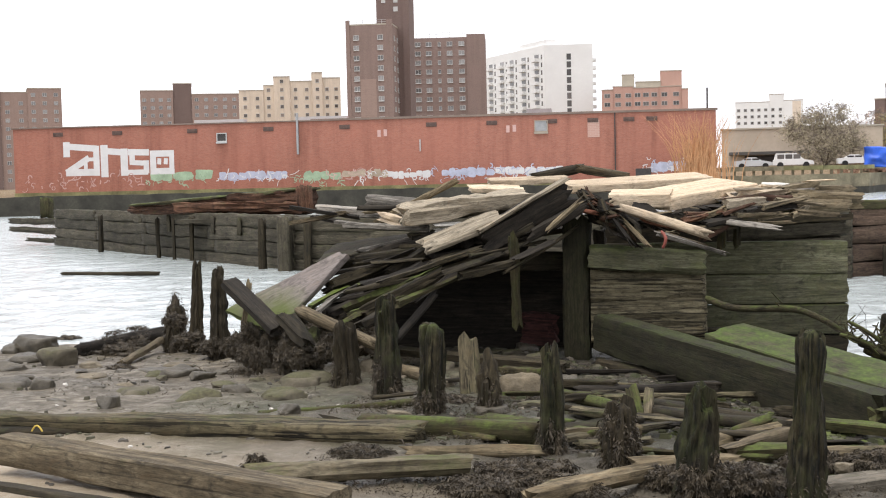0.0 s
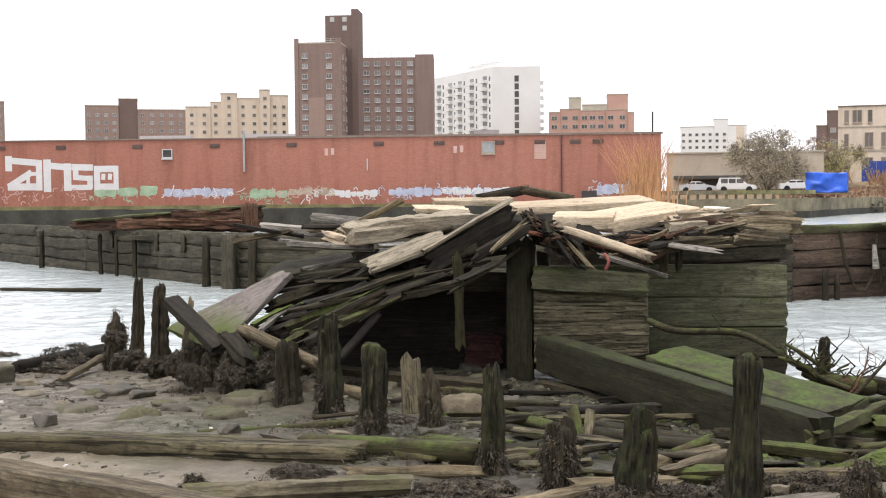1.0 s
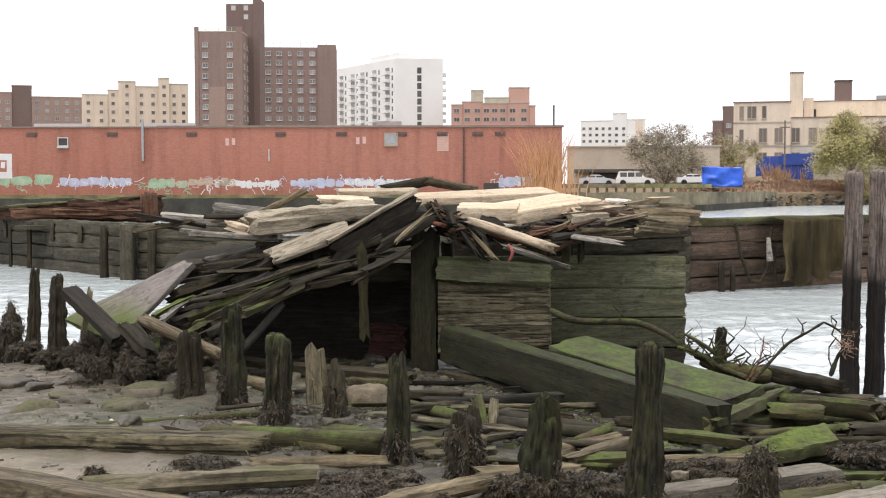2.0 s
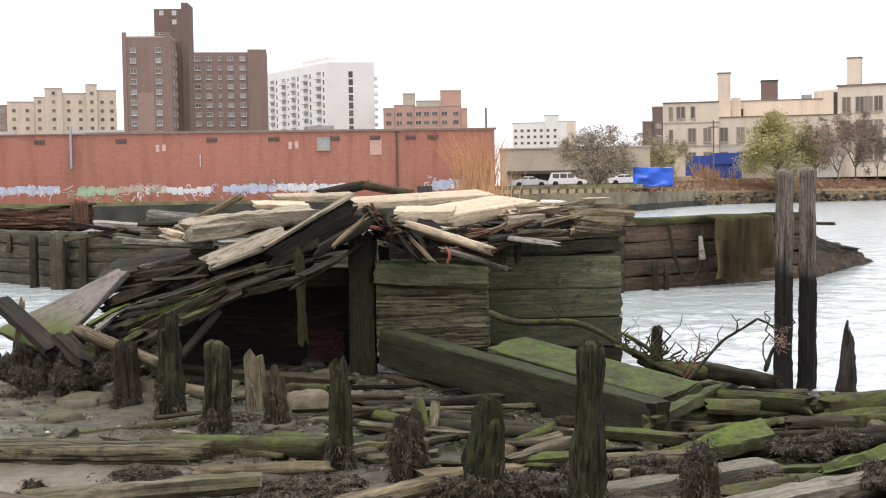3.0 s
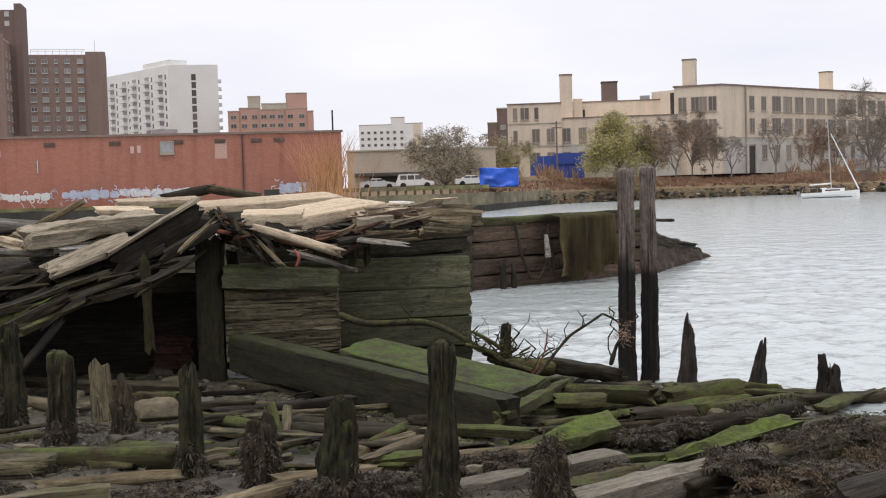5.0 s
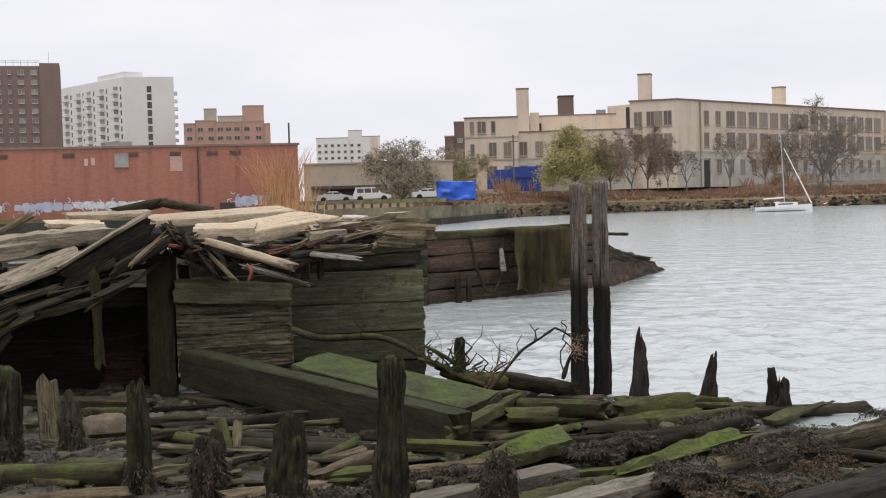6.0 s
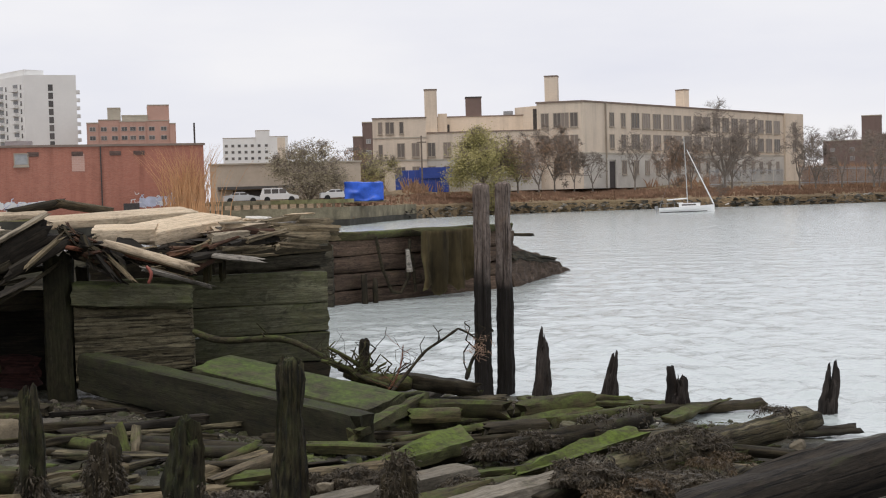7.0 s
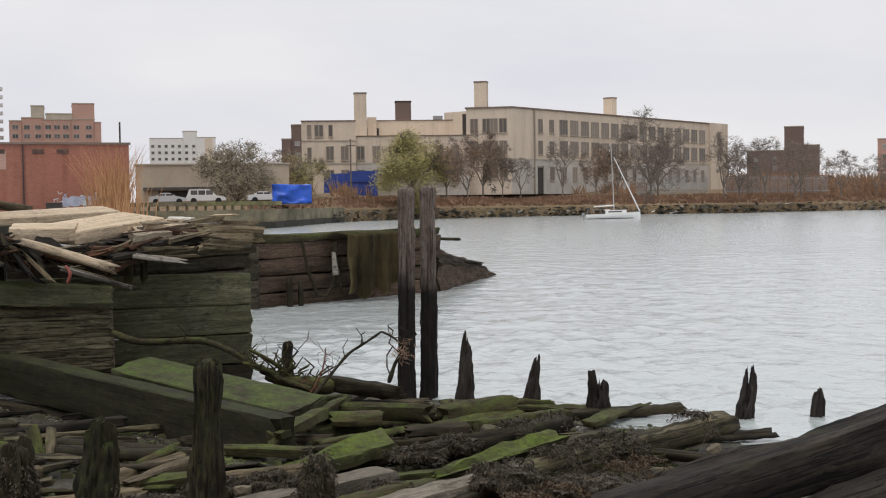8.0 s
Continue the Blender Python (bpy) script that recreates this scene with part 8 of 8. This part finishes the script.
weed_clump(-5.94, 14.46, 0.59, 0.14, 0.11, 0.17, 700, 84)
weed_clump(-5.97, 13.80, 0.45, 0.14, 0.11, 0.23, 1000, 85)
weed_clump(-6.39, 13.94, 0.42, 0.12, 0.09, 0.18, 700, 86)
rock(-5.33, 12.33, 0.20, 0.26, 0.21, 0.14, M_MOSSROCK, 51, "large rounded mossy stone on the mud")
rock(-6.28, 12.13, 0.20, 0.28, 0.22, 0.13, M_MOSSROCK, 52, "large flat mossy stone on the mud")
rock(-5.61, 13.55, 0.18, 0.33, 0.27, 0.15, M_MOSSROCK, 53, "large mossy stone between the piles")
rock(-7.55, 14.10, 0.15, 0.25, 0.20, 0.14, M_DSTONE, 54, "dark weedy stone on the mud")
weed_clump(-6.77, 14.22, 0.15, 0.25, 0.20, 0.14, 900, 87)
weed_clump(-7.35, 14.22, 0.15, 0.22, 0.17, 0.10, 700, 88)


# ---- small wreckage scattered over the shore ----
_r = random.Random(21)
for _i in range(46):
    _x, _y = _r.uniform(-4.5, 1.6), _r.uniform(9.3, 15.2)
    _a, _l = radians(_r.gauss(8, 22)), _r.uniform(0.5, 1.7)
    _z = shore(_x, _y) + 0.05
    _w = _r.uniform(0.05, 0.16)
    timber((_x, _y, _z), (_x + _l * math.cos(_a), _y + _l * math.sin(_a), shore(_x + _l * math.cos(_a), _y + _l * math.sin(_a)) + _r.uniform(0.03, 0.14)), _w, _w * _r.uniform(0.4, 0.9),
           _r.choice((M_DARK, M_LOG, M_OLIVE, M_DARK, M_CHAR)), "broken stick of wreckage on the mud", name="stick", category="stick", group="sticks on the mud", round_=_r.choice((0.4, 0.9)), jag=0.06, wear=0.02, step=0.05, bend=_r.uniform(-0.05, 0.05), taper=_r.uniform(0.5, 1.0))
for _i in range(40):
    _x, _y = _r.uniform(0.6, 5.0), _r.uniform(9.0, 15.0)
    if _y > spread(_x, EDGE_X, EDGE_Y) - 0.4:
        continue
    _a, _l = radians(_r.gauss(24, 20)), _r.uniform(0.6, 1.9)
    _z = shore(_x, _y) + 0.06
    _w = _r.uniform(0.10, 0.30)
    timber((_x, _y, _z), (_x + _l * math.cos(_a), _y + _l * math.sin(_a), max(0.08, shore(_x + _l * math.cos(_a), _y + _l * math.sin(_a)) + _r.uniform(0.05, 0.15))), _w, _w * _r.uniform(0.35, 0.7),
           _r.choice((M_DARK, M_OLIVE, M_DARK, M_OLIVE, M_LOG)), "broken mossy plank among the wreckage", name="board", category="plank", group="planks by the water", round_=0.35, jag=0.05, wear=0.03, step=0.05, bend=_r.uniform(-0.06, 0.06), taper=_r.uniform(0.6, 1.0))


RIM = [(math.cos(k * 2 * math.pi / 7) * (0.8 + 0.25 * (k % 3)), math.sin(k * 2 * math.pi / 7) * (0.75 + 0.2 * ((k + 1) % 3))) for k in range(7)]


def litter(name, label, count, seed, size, material, zone, flat=0.5):
    """Chips, pebbles and shells too small to pick apart, lying on the shore."""
    r = random.Random(seed)
    bm = bmesh.new()
    x0, x1, y0, y1 = zone
    for _ in range(count):
        x, y = r.uniform(x0, x1), r.uniform(y0, y1)
        if y > spread(x, EDGE_X, EDGE_Y) - 0.1:
            continue
        if noise.noise(Vector((x * 1.3, y * 1.3, seed))) < -0.15:
            continue
        s = size * r.uniform(0.4, 1.6)
        a = r.uniform(0, math.pi)
        e = r.uniform(0.3, 1.0)
        c, d = math.cos(a), math.sin(a)
        z = shore(x, y)
        top = [bm.verts.new((x + s * (c * p - d * q * e), y + s * (d * p + c * q * e), z + s * flat * r.uniform(0.35, 0.9))) for p, q in RIM]
        low = [bm.verts.new((x + 1.5 * s * (c * p - d * q * e), y + 1.5 * s * (d * p + c * q * e), z - 0.03)) for p, q in RIM]
        bm.faces.new(top)
        for k in range(7):
            bm.faces.new((low[k], low[(k + 1) % 7], top[(k + 1) % 7], top[k]))
    return solid(name, bm, material, pose(0, 0, 0), label, "litter", kind="stuff")


def chip_material(name, *cols):
    s = Shade(name, rough=0.8)
    s.color(s.ramp(s.island(), *[(k / (len(cols) - 1), c) for k, c in enumerate(cols)]))
    s.bump(s.noise(30, (1, 1, 1), space="World"), 0.4, 0.02)
    return s.m


litter("pebbles", "dark pebbles and clods on the mud", 2600, 31, 0.026, chip_material("pebble_mix", (0.03, 0.028, 0.022), (0.09, 0.08, 0.065), (0.06, 0.06, 0.03), (0.2, 0.18, 0.15)), (-11, 5, 7.5, 18.5))
litter("wood_chips", "small chips of rotten wood on the mud", 3600, 32, 0.042, chip_material("chip_mix", (0.02, 0.017, 0.013), (0.06, 0.05, 0.038), (0.05, 0.055, 0.025), (0.15, 0.13, 0.1)), (-3.2, 4.5, 9.6, 16.5), 0.5)
litter("moss_clods", "mossy clods and crumbs between the planks", 4200, 35, 0.04, chip_material("moss_mix", (0.022, 0.022, 0.010), (0.055, 0.066, 0.016), (0.04, 0.034, 0.022), (0.075, 0.095, 0.02)), (-1.5, 5.0, 9.4, 15.0), 0.7)
litter("shells", "scattered pale shells and scraps", 120, 33, 0.022, chip_material("shell_mix", (0.4, 0.37, 0.32), (0.7, 0.68, 0.63)), (-9, 4.5, 8.0, 16))


def weed_carpet(name, count, seed, zone, size):
    """Flat patches of stranded weed."""
    r = random.Random(seed)
    bm = bmesh.new()
    x0, x1, y0, y1 = zone
    for _ in range(count):
        x, y = r.uniform(x0, x1), r.uniform(y0, y1)
        if y > spread(x, EDGE_X, EDGE_Y) - 0.2 or noise.noise(Vector((x * 0.8, y * 0.9, seed))) < 0.08:
            continue
        fronds(bm, r, Vector((x, y, shore(x, y) + r.uniform(0, 0.05))), Vector((r.uniform(-0.8, 0.8), r.uniform(-0.8, 0.8), 1)).normalized(), size * r.uniform(0.5, 1.4), 0.6)
    return solid(name, bm, M_WEED, pose(0, 0, 0), "stranded dark seaweed over the mud", "seaweed", kind="stuff")


weed_carpet("seaweed", 62000, 5, (-4.5, 5.0, 8.0, 15.5), 0.03)
weed_carpet("seaweed", 5000, 11, (-11.5, -5.0, 10.5, 18.5), 0.035)


def splinters(count, seed, a, b, spread_w, materials, label, length, width, wild=1.0):
    """Broken laths strewn along the line a to b, each lying roughly along it."""
    r = random.Random(seed)
    a, b = Vector(a), Vector(b)
    way = (b - a).normalized()
    side = Vector((0, 0, 1)).cross(way).normalized()
    for _ in range(count):
        p = a + (b - a) * r.random() + side * r.uniform(-spread_w, spread_w) + Vector((0, 0, r.uniform(-0.12, 0.12)))
        d = (way + side * r.gauss(0, 0.28 * wild) + Vector((0, 0, r.gauss(0, 0.14 * wild)))).normalized() * r.uniform(*length)
        w = r.uniform(*width)
        timber(p - d / 2, p + d / 2, w, w * r.uniform(0.3, 0.8), r.choice(materials), label, name="lath", category="plank", group="broken laths", round_=0.2, jag=0.04, wear=0.016, bend=r.uniform(-0.07, 0.07), taper=r.uniform(0.45, 1.0))


splinters(26, 1, (-5.25, 15.05, 1.06), (-3.40, 16.42, 1.80), 0.55, (M_CHAR, M_SLOPE, M_SLOPE, M_OLIVE, M_DARK), "broken dark lath on the slope of the heap", (0.6, 1.7), (0.08, 0.26))
splinters(18, 2, (-5.55, 15.95, 1.5), (-4.18, 16.82, 1.87), 0.40, (M_CHAR, M_SLOPE, M_SLOPE), "broken grey lath on the slope of the heap", (0.6, 1.5), (0.08, 0.26))
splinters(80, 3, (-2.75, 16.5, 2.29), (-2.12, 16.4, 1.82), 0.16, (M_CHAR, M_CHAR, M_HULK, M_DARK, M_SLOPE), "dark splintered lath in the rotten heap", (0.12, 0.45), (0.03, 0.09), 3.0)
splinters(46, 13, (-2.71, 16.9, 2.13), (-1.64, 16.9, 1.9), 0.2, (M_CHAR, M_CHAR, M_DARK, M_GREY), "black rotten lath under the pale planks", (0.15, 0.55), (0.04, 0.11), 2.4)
splinters(40, 4, (-1.61, 16.96, 1.94), (0.04, 18.03, 2.12), 0.55, (M_CHAR, M_HULK, M_GREY, M_DRIFT, M_CHAR, M_DRIFT), "splintered lath in the rotten heap", (0.3, 0.85), (0.06, 0.17))
splinters(14, 5, (-0.97, 17.71, 2.26), (0.28, 18.53, 2.36), 0.50, (M_LIGHT, M_STALE, M_SILVER), "pale splintered lath on the heap", (0.3, 0.8), (0.06, 0.18))
splinters(16, 6, (-6.77, 17.36, 2.04), (-4.85, 17.37, 2.20), 0.60, (M_SILVER, M_GREY, M_CHAR), "weathered lath at the edge of the heap", (0.5, 1.5), (0.05, 0.18))


M_STRAW = plain("pale_dead_straw", (0.36, 0.24, 0.17), 0.9, var=0.35, scale=8, bump=0)


def straw_tuft():
    r = random.Random(8)
    bm = bmesh.new()
    for _ in range(70):
        p = Vector((2.45, 15.0, 1.0)) + Vector((r.gauss(0, 0.06), r.gauss(0, 0.05), r.gauss(0, 0.07)))
        d = Vector((r.gauss(0, 1), r.gauss(0, 0.6), r.gauss(0, 0.7))).normalized() * r.uniform(0.04, 0.13)
        tube_ring(bm, p, p + d, 0.004, 0.002, 3)
    solid("straw_tuft", bm, M_STRAW, pose(-0.12, -0.17, -0.21), "tuft of orange straw caught on the branch", "straw", kind="stuff")


straw_tuft()



def rope_end(p, material, label):
    """A short frayed loop of rope."""
    bm = bmesh.new()
    pts = [Vector(p) + Vector((-0.05 + 0.012 * k, 0.0, 0.045 * math.sin(k / 8 * math.pi))) for k in range(9)]
    for a, b in zip(pts, pts[1:]):
        tube_ring(bm, a, b, 0.007, 0.007, 6)
    solid("rope_end", bm, material, pose(0, 0, 0), label, "rope")


rope_end((-5.85, 8.56, 0.67), plain("yellow_rope", (0.55, 0.40, 0.08), 0.8, var=0.2, scale=20), "short frayed loop of yellow rope")


# stones and clods strewn over the open mud
_r = random.Random(77)
for _i in range(46):
    _x, _y = _r.uniform(-10.0, -2.6), _r.uniform(10.6, 17.4)
    if _y > spread(_x, EDGE_X, EDGE_Y) - 0.4:
        continue
    _s = _r.uniform(0.06, 0.2)
    rock(_x, _y, shore(_x, _y) - 0.01, _s, _s * _r.uniform(0.6, 1.0), _s * _r.uniform(0.3, 0.65), _r.choice((M_DSTONE, M_DSTONE, M_MOSSROCK, M_MOSSROCK, M_ROCK)), 200 + _i, "worn shore stone half sunk in the mud", _r.uniform(0, 180))
